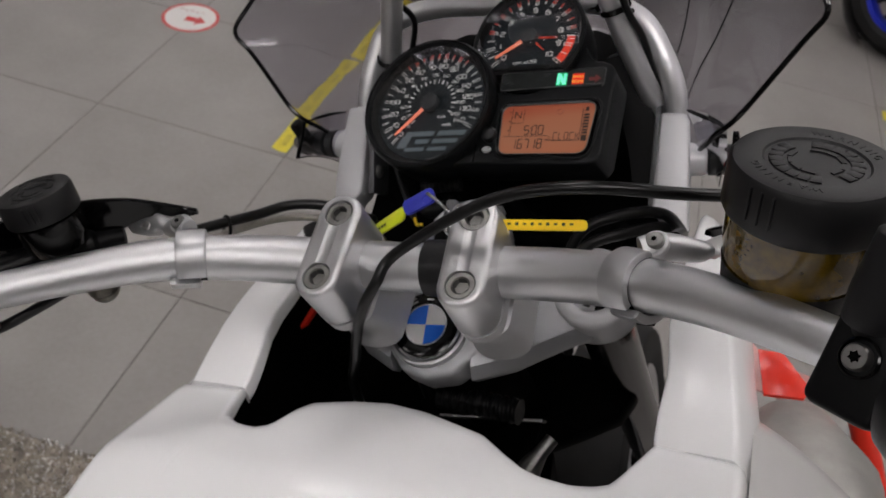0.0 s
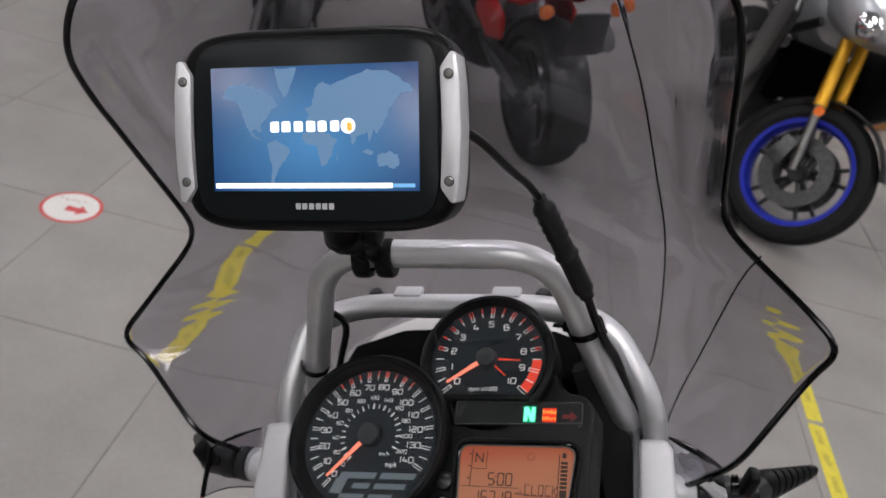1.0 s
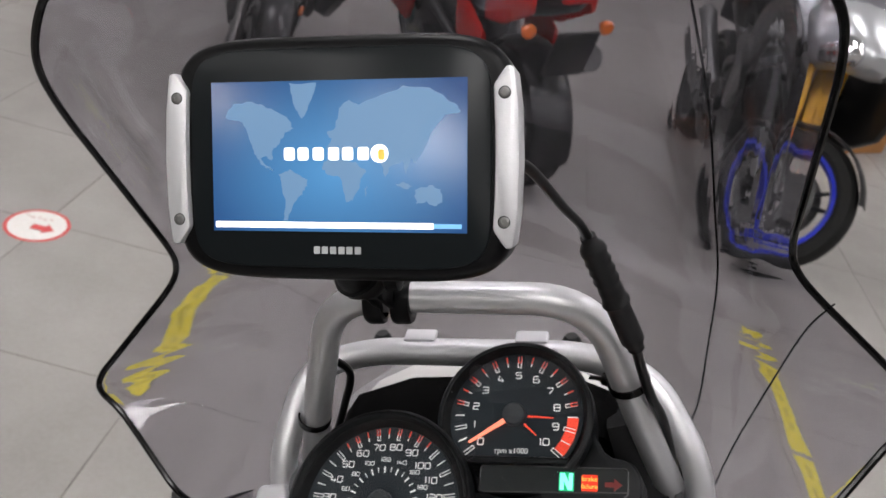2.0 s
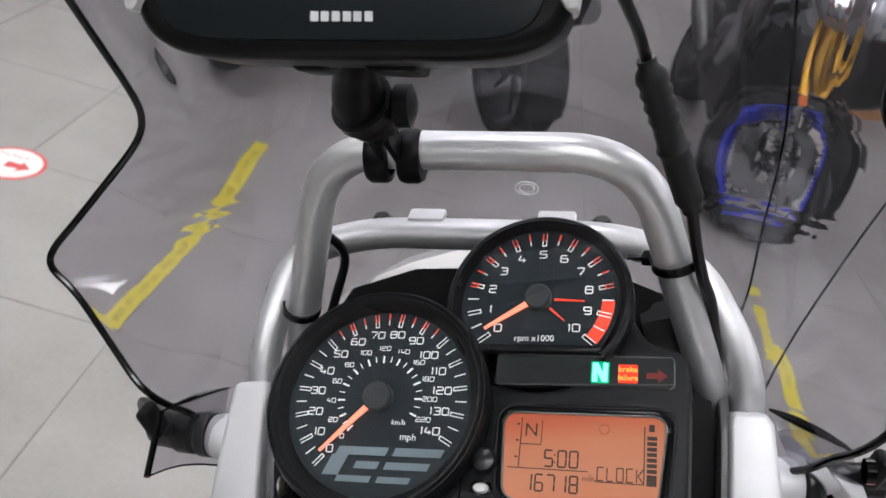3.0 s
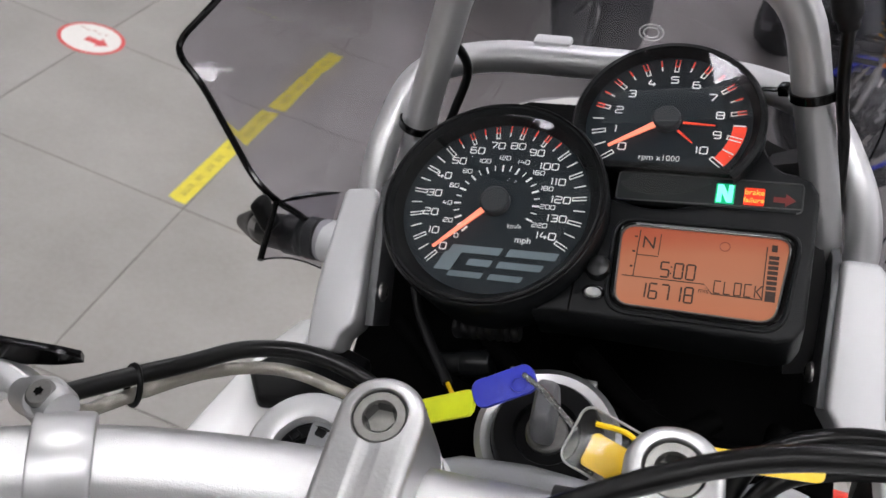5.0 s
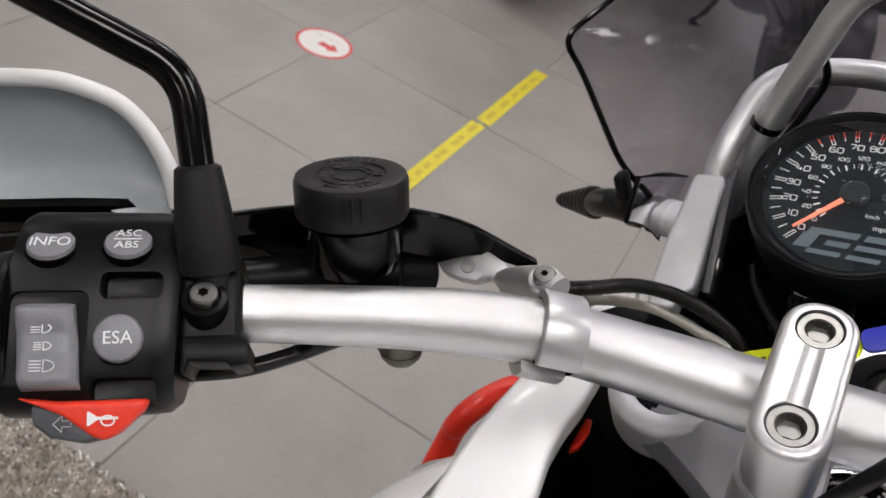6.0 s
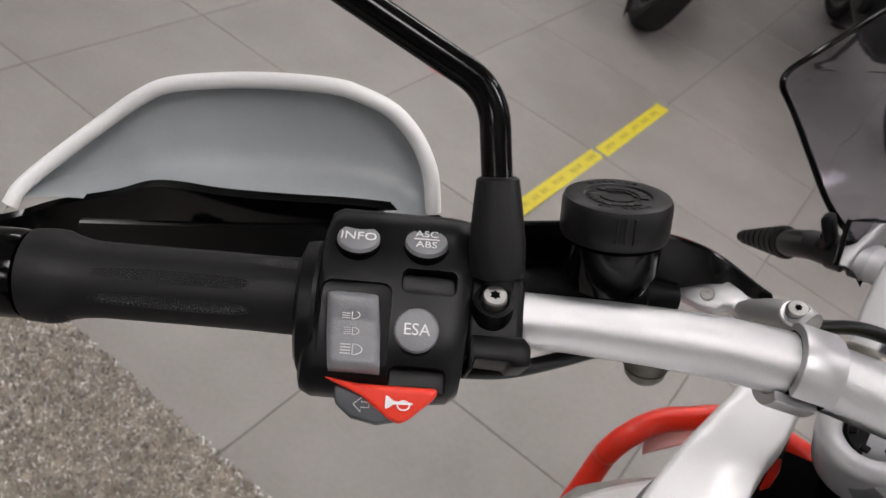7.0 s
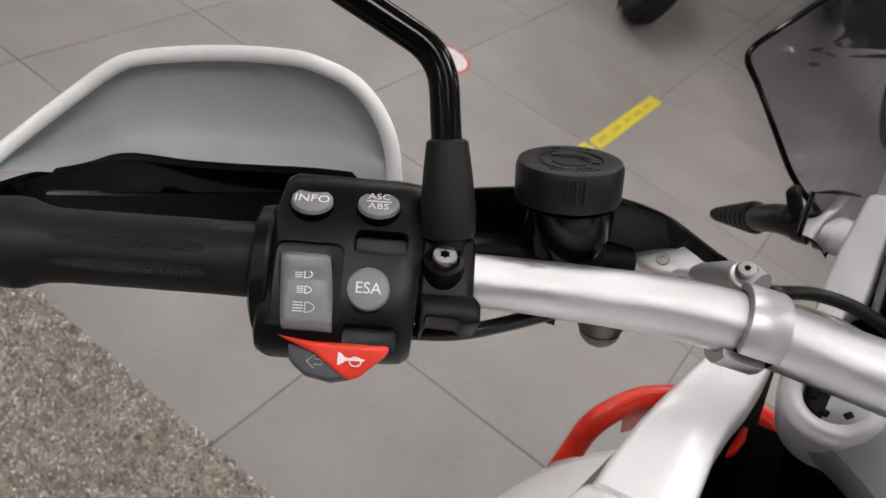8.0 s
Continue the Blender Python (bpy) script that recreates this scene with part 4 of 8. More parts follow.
def cluster():
    r1, r2 = 0.0575, 0.0455
    out = [(SC[0] + 0.0545 * math.cos(radians(a)), SC[1] + 0.0545 * math.sin(radians(a))) for a in range(30, -64, -4)]
    S, T = CL @ Matrix.Translation((*SC, 0.0078)) @ Matrix.Diagonal((0.975, 0.975, 1, 1)), CL @ Matrix.Translation((*TC, 0.0054))
    out += [(0.040, -0.0515), (0.136, -0.0525), (0.143, -0.0505), (0.1466, -0.044), (0.1480, 0.014), (0.1474, 0.0205), (0.1440, 0.0262), (0.1380, 0.0288), (0.1320, 0.0298), (0.1275, 0.0330), (0.1235, 0.0400), (0.1215, 0.0445)]
    out += [(TC[0] + 0.0445 * math.cos(radians(a)), TC[1] + 0.0445 * math.sin(radians(a))) for a in range(-20, -146, -5)]
    body = prism(out[::-1], -0.034, -0.0005, CL, 0.0022, 3)
    add_lathe(body, [(0.040, -0.045), (r2 - 0.002, -0.030), (r2, -0.010), (r2, 0.001), (r2 - 0.0012, 0.0024), (r2 - 0.0032, 0.0026), (r2 - 0.0056, -0.0030), (r2 - 0.0065, -0.0052), (r2 - 0.0075, -0.0070)], 60, T, -42, 264)
    add_lathe(body, [(0.045, -0.050), (r1 - 0.003, -0.032), (r1 - 0.0005, -0.010), (r1, 0.0015), (r1 - 0.001, 0.0040), (r1 - 0.004, 0.0048), (r1 - 0.0088, -0.0020), (r1 - 0.0096, -0.0042), (r1 - 0.0120, -0.0085)], 84, S)
    body = part("instrument_panel", body, BEZEL_BLACK, bike, "black instrument panel with two dials and an orange display", 30)
    m1, m2 = S @ Matrix.Translation((0.0006, 0.0018, -0.0036)), T @ Matrix.Translation((-0.0002, 0.0014, -0.0036))
    part("speedometer_face", lathe([(0.0492, 0), (0, 0.0)], 64, m1), DIAL_FACE, body)
    face2 = [(0.0392 * math.cos(radians(a)), 0.0392 * math.sin(radians(a))) for a in range(-41, 222, 4)]
    part("tachometer_face", prism(face2, -0.001, 0.0, m2), DIAL_FACE, body)
    part("tachometer_sill", prism([(-0.034, -0.0235), (0.034, -0.0235), (0.031, -0.0275), (-0.031, -0.0275)][::-1], -0.0050, 0.0012, m2, 0.0010), BEZEL_BLACK, body)
    part("speedometer_rim", lathe([(0.0563, 0.0036), (0.0555, 0.0053), (0.0546, 0.0048)], 84, S), BLACK_PLASTIC, body)

    def ticks(bm, m, ang, r_in, r_out, w, double):
        mm = m @ Matrix.Rotation(radians(ang), 4, "Z")
        if double:
            for s in (-1, 1):
                add_prism(bm, rect(r_out - r_in, 0.00042, 0, (r_in + r_out) / 2, s * w / 2), 0, 0.0003, mm)
            add_prism(bm, rect(0.00045, w + 0.0004, 0, r_in, 0), 0, 0.0003, mm)
        else:
            add_prism(bm, rect(r_out - r_in, w, 0, (r_in + r_out) / 2, 0), 0, 0.0003, mm)

    white, red, nums = bmesh.new(), bmesh.new(), bmesh.new()
    glow1, glow2 = (q @ Matrix.Translation((0, 0, 0.0002)) for q in (m1, m2))
    sp = lambda v: 230.5 - 258.5 * v / 140.0
    for v in range(0, 141, 5):
        big = v % 10 == 0
        ticks(white, m1, sp(v), 0.0385 if big else 0.0395, 0.0452, 0.0017 if big else 0.0005, big)
        # Red outer halves stand in for red backlight on the white ticks.
        if 52 < v < 98:
            ticks(red, glow1, sp(v), 0.0418, 0.0456, 0.0017 if big else 0.0006, big)
        if big:
            a = radians(sp(v))
            r = 0.0325 if v >= 100 else 0.0342
            numeral(nums, str(v), 0.0035, m1 @ Matrix.Translation((r * math.cos(a), r * math.sin(a), 0)))
    for k in range(0, 221, 10):
        big = k % 20 == 0
        a = sp(k / 1.609)
        ticks(white, m1, a, 0.0185 if big else 0.0192, 0.0222, 0.0009 if big else 0.00045, False)
        if big:
            r = 0.0264 if k >= 100 else 0.0258
            numeral(nums, str(k), 0.0022, m1 @ Matrix.Translation((r * math.cos(radians(a)), r * math.sin(radians(a)), 0)), 0.19)
    text_bm(nums, "km/h", 0.0036, m1 @ Matrix.Translation((0.0120, -0.0118, 0)))
    text_bm(nums, "mph", 0.0048, m1 @ Matrix.Translation((0.0180, -0.0188, 0)))
    ta = lambda v: 218.5 - 258.5 * v / 10.0
    for k in range(0, 21):
        v = k / 2
        big = k % 2 == 0
        ticks(white, m2 if v < 8.4 else glow2 @ Matrix.Translation((0, 0, 0.0004)), ta(v), 0.0296 if big else 0.0306, 0.0362, 0.0019 if big else 0.0006, big)
        if 1.7 < v < 8.2:
            ticks(red, glow2, ta(v), 0.0328, 0.0366, 0.0019 if big else 0.0007, big)
        if big:
            a = radians(ta(v))
            r = 0.0232 if k == 20 else 0.0246
            numeral(nums, str(k // 2), 0.0037, m2 @ Matrix.Translation((r * math.cos(a), r * math.sin(a), 0)))
    text_bm(nums, "rpm x1000", 0.0044, m2 @ Matrix.Translation((-0.001, -0.0205, 0)))
    for k in range(4):
        arc = [(r * math.cos(radians(a)), r * math.sin(radians(a))) for r, rng in ((0.0306 - 0.0001 * k, (0, 1, 2, 3)), (0.0368, (3, 2, 1, 0))) for a in [ta(8.52 + 0.36 * k) - 3.05 * j for j in rng]]
        add_prism(red, arc, 0.0003, 0.0005, m2)
    part("tick_marks", white, PRINT_WHITE, body)
    part("red_glow_and_zone", red, PRINT_RED_GLOW, body)
    part("numerals", nums, PRINT_WHITE, body)
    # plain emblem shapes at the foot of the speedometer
    em = bmesh.new()
    for x0, x1, y0, y1 in ((-0.0205, 0.0055, -0.0285, -0.0245), (-0.0220, -0.0135, -0.0385, -0.0285), (-0.0135, 0.0040, -0.0415, -0.0385), (-0.0075, 0.0045, -0.0350, -0.0315),
                           (0.0090, 0.0335, -0.0285, -0.0245), (0.0080, 0.0300, -0.0350, -0.0315), (0.0075, 0.0240, -0.0415, -0.0385)):
        sh = 0.40
        add_prism(em, [(x0 + sh * (y0 + 0.033), y0), (x1 + sh * (y0 + 0.033), y0), (x1 + sh * (y1 + 0.033), y1), (x0 + sh * (y1 + 0.033), y1)], 0, 0.0002, m1 @ Matrix.Rotation(radians(1), 4, "Z"))
    part("emblem", em, DIAL_MARK, body)
    for m, ang, ln, hub in ((m1, sp(0.5) - 2, 0.0385, 0.0076), (m2, ta(0.12) - 2, 0.0305, 0.0066)):
        mm = m @ Matrix.Rotation(radians(ang), 4, "Z")
        part("needle", prism([(0, -0.0017), (ln, -0.0006), (ln, 0.0006), (0, 0.0017)], 0.0022, 0.0032, mm), NEEDLE, body)
        part("hub", lathe([(hub, 0.0005), (hub, 0.0042), (hub - 0.0008, 0.0050), (0, 0.0052)], 36, m), material("needle hub", (0.022, 0.025, 0.028), 0.45), body)
    for ang, ln in ((-3, 0.0225), (-41, 0.0175)):
        part("red_pointer", prism([(0.0075, -0.0006), (ln, -0.0003), (ln, 0.0003), (0.0075, 0.0006)], 0.0006, 0.0010, m2 @ Matrix.Rotation(radians(ang), 4, "Z")), PRINT_RED_GLOW, body)
    for m, r in ((S @ Matrix.Translation((0, 0, 0.0021)), 0.0520), (T @ Matrix.Translation((0, 0, 0.0018)), 0.0420)):
        ob = part("dial_lens", prism([(r * math.cos(2 * math.pi * k / 56), r * math.sin(2 * math.pi * k / 56)) for k in range(56)], -0.0002, 0.0, m), LENS, body)
        ob.visible_shadow = False
    # lamp strip
    tm = CL @ Matrix.Translation((0.1000, 0.0156, 0.0))
    fr = prism(rect(0.082, 0.0150, 0.0022), -0.004, 0.0004, tm)
    part("lamp_strip", fr, material("lamp strip window", (0.018, 0.020, 0.020), 0.22), body)
    rim = tube([tm @ Vector((x, y, 0.0004)) for x, y in rect(0.082, 0.0150, 0.0022)] + [tm @ Vector((0.041, -0.0053, 0.0004))], 0.0004, 6)
    part("lamp_strip_rim", rim, DARK_STEEL, body)
    part("neutral_lamp", prism(rect(0.0084, 0.0104, 0.0006), 0.0004, 0.0007, CL @ Matrix.Translation((0.1080, 0.0152, 0))), N_GREEN, body, "lit green neutral lamp")
    part("neutral_letter", letter_n(CL @ Matrix.Translation((0.1080, 0.0152, 0.0007))), N_DARK, body)
    part("warning_lamp", prism(rect(0.0088, 0.0088, 0.0006), 0.0004, 0.0007, CL @ Matrix.Translation((0.1206, 0.0148, 0))), WARN_RED, body, "lit red brake warning lamp")
    wl = text_bm(bmesh.new(), "brake", 0.0038, CL @ Matrix.Translation((0.1206, 0.0168, 0.0008)))
    text_bm(wl, "failure", 0.0036, CL @ Matrix.Translation((0.1206, 0.0128, 0.0008)))
    part("warning_words", wl, WARN_LETTER, body)
    part("turn_arrow", prism([(-0.0045, -0.0013), (0.0005, -0.0013), (0.0005, -0.0034), (0.0048, 0), (0.0005, 0.0034), (0.0005, 0.0013), (-0.0045, 0.0013)], 0.0004, 0.0007, CL @ Matrix.Translation((0.1333, 0.0142, 0))), WARN_DIM, body)
    # display
    lm = CL @ Matrix.Translation((0.1018, -0.0242, 0.0))

    def glass_outline(grow, r):
        c = [Vector((0.0370 + grow, 0.0195 + grow, 0)), Vector((-0.0370 - grow, 0.0190 + grow, 0)), Vector((-0.0348 - grow, -0.0207 - grow, 0)), Vector((0.0329 + grow, -0.0209 - grow, 0))]
        loop = fillet([(c[3] + c[0]) / 2, *c, (c[3] + c[0]) / 2], r, 6)
        return [(p.x, p.y) for p in loop[1:-1]]

    ring = [lm @ Vector((x, y, 0.0004)) for x, y in glass_outline(0.0012, 0.0085)]
    part("display_frame", tube(ring + ring[:1], 0.0011, 8, False), GLOSS_BLACK, body)
    ring = [lm @ Vector((x, y, -0.0002)) for x, y in glass_outline(0.0036, 0.0105)]
    part("display_frame", tube(ring + ring[:1], 0.0010, 8, False), BEZEL_BLACK, body)
    ring = [lm @ Vector((x, y, 0.0007)) for x, y in glass_outline(-0.0001, 0.0075)]
    part("display_bezel", tube(ring + ring[:1], 0.00055, 6, False), STEEL, body)
    lcd = bpy.data.materials.new("orange backlit display")
    lcd.use_nodes = True
    nt = lcd.node_tree
    p = nt.nodes["Principled BSDF"]
    co, sep, ramp, nz, ad = (nt.nodes.new(k) for k in ("ShaderNodeTexCoord", "ShaderNodeSeparateXYZ", "ShaderNodeValToRGB", "ShaderNodeTexNoise", "ShaderNodeMath"))
    nt.links.new(co.outputs["Generated"], sep.inputs[0])
    nz.inputs["Scale"].default_value = 2.5
    nt.links.new(co.outputs["Generated"], nz.inputs["Vector"])
    ad.operation = "MULTIPLY_ADD"
    ad.inputs[1].default_value = 0.14
    nt.links.new(nz.outputs["Fac"], ad.inputs[0])
    nt.links.new(sep.outputs[1], ad.inputs[2])
    ramp.color_ramp.elements[0].position, ramp.color_ramp.elements[0].color = 0.10, (0.57, 0.22, 0.10, 1)
    ramp.color_ramp.elements[1].position, ramp.color_ramp.elements[1].color = 1.0, (0.42, 0.060, 0.026, 1)
    for at, c in ((0.42, (0.55, 0.27, 0.150, 1)), (0.72, (0.52, 0.21, 0.105, 1)), (0.90, (0.46, 0.095, 0.040, 1))):
        ramp.color_ramp.elements.new(at).color = c
    nt.links.new(ad.outputs[0], ramp.inputs["Fac"])
    nt.links.new(ramp.outputs["Color"], p.inputs["Emission Color"])
    p.inputs["Emission Strength"].default_value = 0.37
    p.inputs["Base Color"].default_value = (0.20, 0.06, 0.03, 1)
    p.inputs["Roughness"].default_value = 0.3
    part("display", prism(glass_outline(-0.0004, 0.0070), -0.002, 0.0002, lm), lcd, body, "orange backlit display")
    ink = bmesh.new()

    def seg7(bm, ch, x, y, w, h, t=0.00075):
        on = {"0": "abcdef", "1": "bc", "5": "acdfg", "6": "acdefg", "7": "abc", "8": "abcdefg"}[ch]
        bars = {"a": (0, h / 2, w, t), "g": (0, 0, w, t), "d": (0, -h / 2, w, t), "f": (-w / 2, h / 4, t, h / 2), "b": (w / 2, h / 4, t, h / 2), "e": (-w / 2, -h / 4, t, h / 2), "c": (w / 2, -h / 4, t, h / 2)}
        for s in on:
            cx, cy, bw, bh = bars[s]
            g = 0.0003
            add_prism(bm, rect(bw - g if bw > bh else bw, bh - g if bh > bw else bh, 0, x + cx, y + cy), 0.0003, 0.0005, lm)

    for i, ch in enumerate("500"):
        seg7(ink, ch, -0.0148 + i * 0.0052 + (0.0008 if i else 0), -0.0015, 0.0036, 0.0072)
    for dy in (0.0016, -0.0016):
        add_prism(ink, rect(0.0007, 0.0007, 0, -0.0121, -0.0015 + dy), 0.0003, 0.0005, lm)
    for i, ch in enumerate("16718"):
        seg7(ink, ch, -0.0235 + i * 0.0051, -0.0125, 0.0034, 0.0072)
    text_bm(ink, "mls", 0.0033, lm @ Matrix.Translation((0.0028, -0.0095, 0.0004)))
    stroke = {"C": "adef", "L": "def", "O": "abcdef", "K": "ef"}
    for i, ch in enumerate("CLOCK"):
        cx, cy, w, h, t = 0.0083 + i * 0.0042, -0.0070, 0.0027, 0.0058, 0.0005
        bars = {"a": (0, h / 2, w, t), "d": (0, -h / 2, w, t), "f": (-w / 2, h / 4, t, h / 2 - 0.0002), "b": (w / 2, h / 4, t, h / 2 - 0.0002), "e": (-w / 2, -h / 4, t, h / 2 - 0.0002), "c": (w / 2, -h / 4, t, h / 2 - 0.0002)}
        for b in stroke[ch]:
            bx, by, bw, bh = bars[b]
            add_prism(ink, rect(bw, bh, 0, cx + bx, cy + by), 0.0003, 0.0005, lm)
        if ch == "K":
            for sy in (-1, 1):
                pts = [(cx - w / 2 + 0.0003, cy), (cx - w / 2 + 0.0009, cy), (cx + w / 2 + 0.0003, cy + sy * h / 2), (cx + w / 2 - 0.0003, cy + sy * h / 2)]
                add_prism(ink, pts if sy > 0 else pts[::-1], 0.0003, 0.0005, lm)
    text_bm(ink, "N", 0.0085, lm @ Matrix.Translation((-0.0235, 0.0108, 0.0004)))
    for cx, cy, w, h in ((-0.0282, 0.0052, 0.0005, 0.0235), (-0.0233, 0.0045, 0.0095, 0.0004), (-0.0187, 0.0105, 0.0004, 0.0105), (-0.0225, -0.0064, 0.0215, 0.0004), (-0.0048, -0.0064, 0.0150, 0.0004), (0.0165, -0.0105, 0.0205, 0.0004), (0.0268, 0.0020, 0.0005, 0.0255)):
        add_prism(ink, rect(w, h, 0, cx, cy), 0.0003, 0.0005, lm)
    add_prism(ink, [(0.0027, -0.0062), (0.0031, -0.0066), (0.0068, -0.0107), (0.0062, -0.0107)], 0.0003, 0.0005, lm)
    for k in range(9):
        add_prism(ink, rect(0.0042, 0.0017 if k else 0.0030, 0, 0.0300, -0.0095 + 0.0024 * k), 0.0003, 0.0005, lm)
    add_prism(ink, rect(0.0024, 0.0032, 0, 0.0298, 0.0142), 0.0003, 0.0005, lm)
    for k in range(3):
        add_prism(ink, rect(0.0013, 0.0008, 0, -0.0297, 0.0135 - 0.0075 * k), 0.0003, 0.0005, lm)
    part("display_ink", ink, LCD_INK, body)
    part("display_symbol", tube([lm @ Vector((0.0093 + 0.0022 * math.cos(k * 0.5236), 0.0128 + 0.0022 * math.sin(k * 0.5236), 0.0004)) for k in range(13)], 0.0002, 5, False), material("pale segment", (0.22, 0.06, 0.04), 0.5), body)
    part("round_button", lathe([(0.0060, -0.001), (0.0060, 0.0015), (0.0050, 0.0038), (0.0025, 0.0050), (0, 0.0053)], 28, CL @ Matrix.Translation((0.0577, -0.0288, 0))), COLLAR_BLACK, body)
    part("oval_button", lathe([(0.0038, -0.001), (0.0038, 0.0006), (0.0030, 0.0016), (0, 0.0020)], 28, CL @ Matrix.Translation((0.0572, -0.0408, 0)) @ Matrix.Diagonal((1, 0.62, 1, 1))), material("grey sensor button", (0.38, 0.38, 0.37), 0.3), body)
    part("oval_button_ring", lathe([(0.0052, -0.0006), (0.0051, 0.0007), (0.0042, 0.0009), (0.0038, 0.0002)], 28, CL @ Matrix.Translation((0.0572, -0.0408, 0)) @ Matrix.Diagonal((1, 0.70, 1, 1))), GLOSS_BLACK, body)
    seam = tube([CL @ Vector(p) for p in ((0.0475, -0.0510, 0.0), (0.0475, -0.030, 0.0002), (0.0475, -0.020, 0.0002))], 0.0004, 6)
    part("panel_seam", seam, MATTE_BLACK, body)


cluster()

# -- tubes round the instruments --
hoop = fillet([(-0.114, 0.004, -0.010), (-0.0983, -0.002, 0.060), (-0.0650, -0.022, 0.1605), (0.0810, -0.022, 0.1585), (0.1105, -0.016, 0.060), (0.131, 0.000, -0.010)], 0.034, 8)
part("upper_tube", tube(hoop, 0.0090, 22), TUBE_SILVER, bike, "silver tubular instrument guard")
front = fillet([(-0.1207, -0.0316, -0.006), (-0.1215, -0.0186, 0.035), (-0.1079, 0.0204, 0.0777), (-0.066, 0.028, 0.088), (0.072, 0.028, 0.088), (0.1131, 0.0192, 0.0787), (0.1399, -0.0080, 0.0356), (0.1433, -0.0150, -0.0090)], 0.03, 8)
part("front_tube", tube(front, 0.0088, 22), TUBE_SILVER, bike, "silver tube carrying the windshield")
for x in (-0.032, 0.040):
    part("tube_lug", box((0.021, 0.013, 0.005), Matrix.Translation((x, 0.033, 0.0960)), 0.002), PANEL_SILVER, bike)
    part("rubber_plug", lathe([(0.006, 0), (0.006, 0.005), (0.004, 0.008), (0, 0.008)], 16, Matrix.Translation((x * 1.75 - 0.006, 0.046, 0.082))), RUBBER, bike)


def upright(s):
    """Broad folded plate that carries tubes, shield and indicator, with the guard's flattened foot bolted inside it."""
    top, low = (Vector((-0.121, -0.038, 0.028)), Vector((-0.117, -0.110, -0.020))) if s < 0 else (Vector((0.139, -0.026, 0.018)), Vector((0.148, -0.088, -0.048)))
    m = frame_at(top, top - low, Vector((0.05 * s, -0.70, 0.71)))
    if s < 0:
        out = [(0.0022, -0.0064), (0.0010, 0.0107), (-0.0029, 0.0121), (-0.0246, 0.0154), (-0.0420, 0.0179), (-0.0591, 0.0198), (-0.0745, 0.0200), (-0.0910, 0.0197), (-0.0899, 0.0031), (-0.0814, 0.0020), (-0.0744, -0.0056), (-0.0689, -0.0062), (-0.0564, -0.0072), (-0.0339, -0.0074), (-0.0138, -0.0079), (-0.0036, -0.0089)]
        inner, slope, spots = -0.0100, 0.03, ((-0.0538, -0.0142),)
    else:
        out = [(0.0018, 0.0068), (-0.0004, 0.0087), (-0.0447, 0.0135), (-0.0735, 0.0164), (-0.0853, 0.0098), (-0.0917, 0.0097), (-0.0912, -0.0104), (-0.0813, -0.0106), (-0.0456, -0.0126), (-0.0060, -0.0132), (0.0002, -0.0096)]
        inner, slope, spots = 0.0100, -0.10, ((-0.0044, -0.0213), (-0.0547, -0.0226))
    u = part("upright_bracket", prism(out, -0.026, 0.0, m, 0.0028, 3), PANEL_SILVER, bike, "silver painted upright bracket")
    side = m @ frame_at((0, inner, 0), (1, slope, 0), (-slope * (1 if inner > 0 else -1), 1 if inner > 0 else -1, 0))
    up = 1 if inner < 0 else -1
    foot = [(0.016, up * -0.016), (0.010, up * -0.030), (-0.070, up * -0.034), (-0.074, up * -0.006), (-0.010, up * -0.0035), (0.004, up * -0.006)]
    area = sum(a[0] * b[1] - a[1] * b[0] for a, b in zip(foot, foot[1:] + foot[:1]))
    part("inner_flange", prism(foot if area > 0 else foot[::-1], -0.0025, 0.0025, side, 0.0008), FLANGE_SHADED, u, "flattened tube foot, shade painted into its grey")
    for x, z in spots:
        at = side @ Matrix.Translation((x, up * z, 0.0022))
        screw = part("screw", lathe([(0.0056, 0), (0.0053, 0.0016), (0.0034, 0.0031), (0, 0.0034)], 20, at), BOLT_BRIGHT, u)
        part("screw_recess", box((0.0046, 0.0011, 0.0006), at @ Matrix.Translation((0, 0, 0.0032)), 0.0002), MATTE_BLACK, screw)


# where the indicator stalks leave the brackets
STALK = {-1: Vector((-0.1468, -0.0456, -0.0045)), 1: Vector((0.1665, -0.0359, -0.0169))}


def boss(s):
    m = frame_at(STALK[s], (0, 0, 1), (s, 0.12, -0.04))
    b = part("indicator_boss", lathe([(0.0128, -0.016), (0.0126, -0.003), (0.0119, -0.0006), (0.0108, 0), (0, 0)], 36, m), PANEL_SILVER, bike, "silver indicator mount")
    part("rubber_collar", lathe([(0.0105, -0.001), (0.0105, 0.0008), (0.0122, 0.0010), (0.0126, 0.0018), (0.0126, 0.0068), (0.0119, 0.0076), (0.0090, 0.0078), (0, 0.0078)], 36, m), COLLAR_BLACK, b)


boss(-1)
boss(1)
upright(-1)
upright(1)


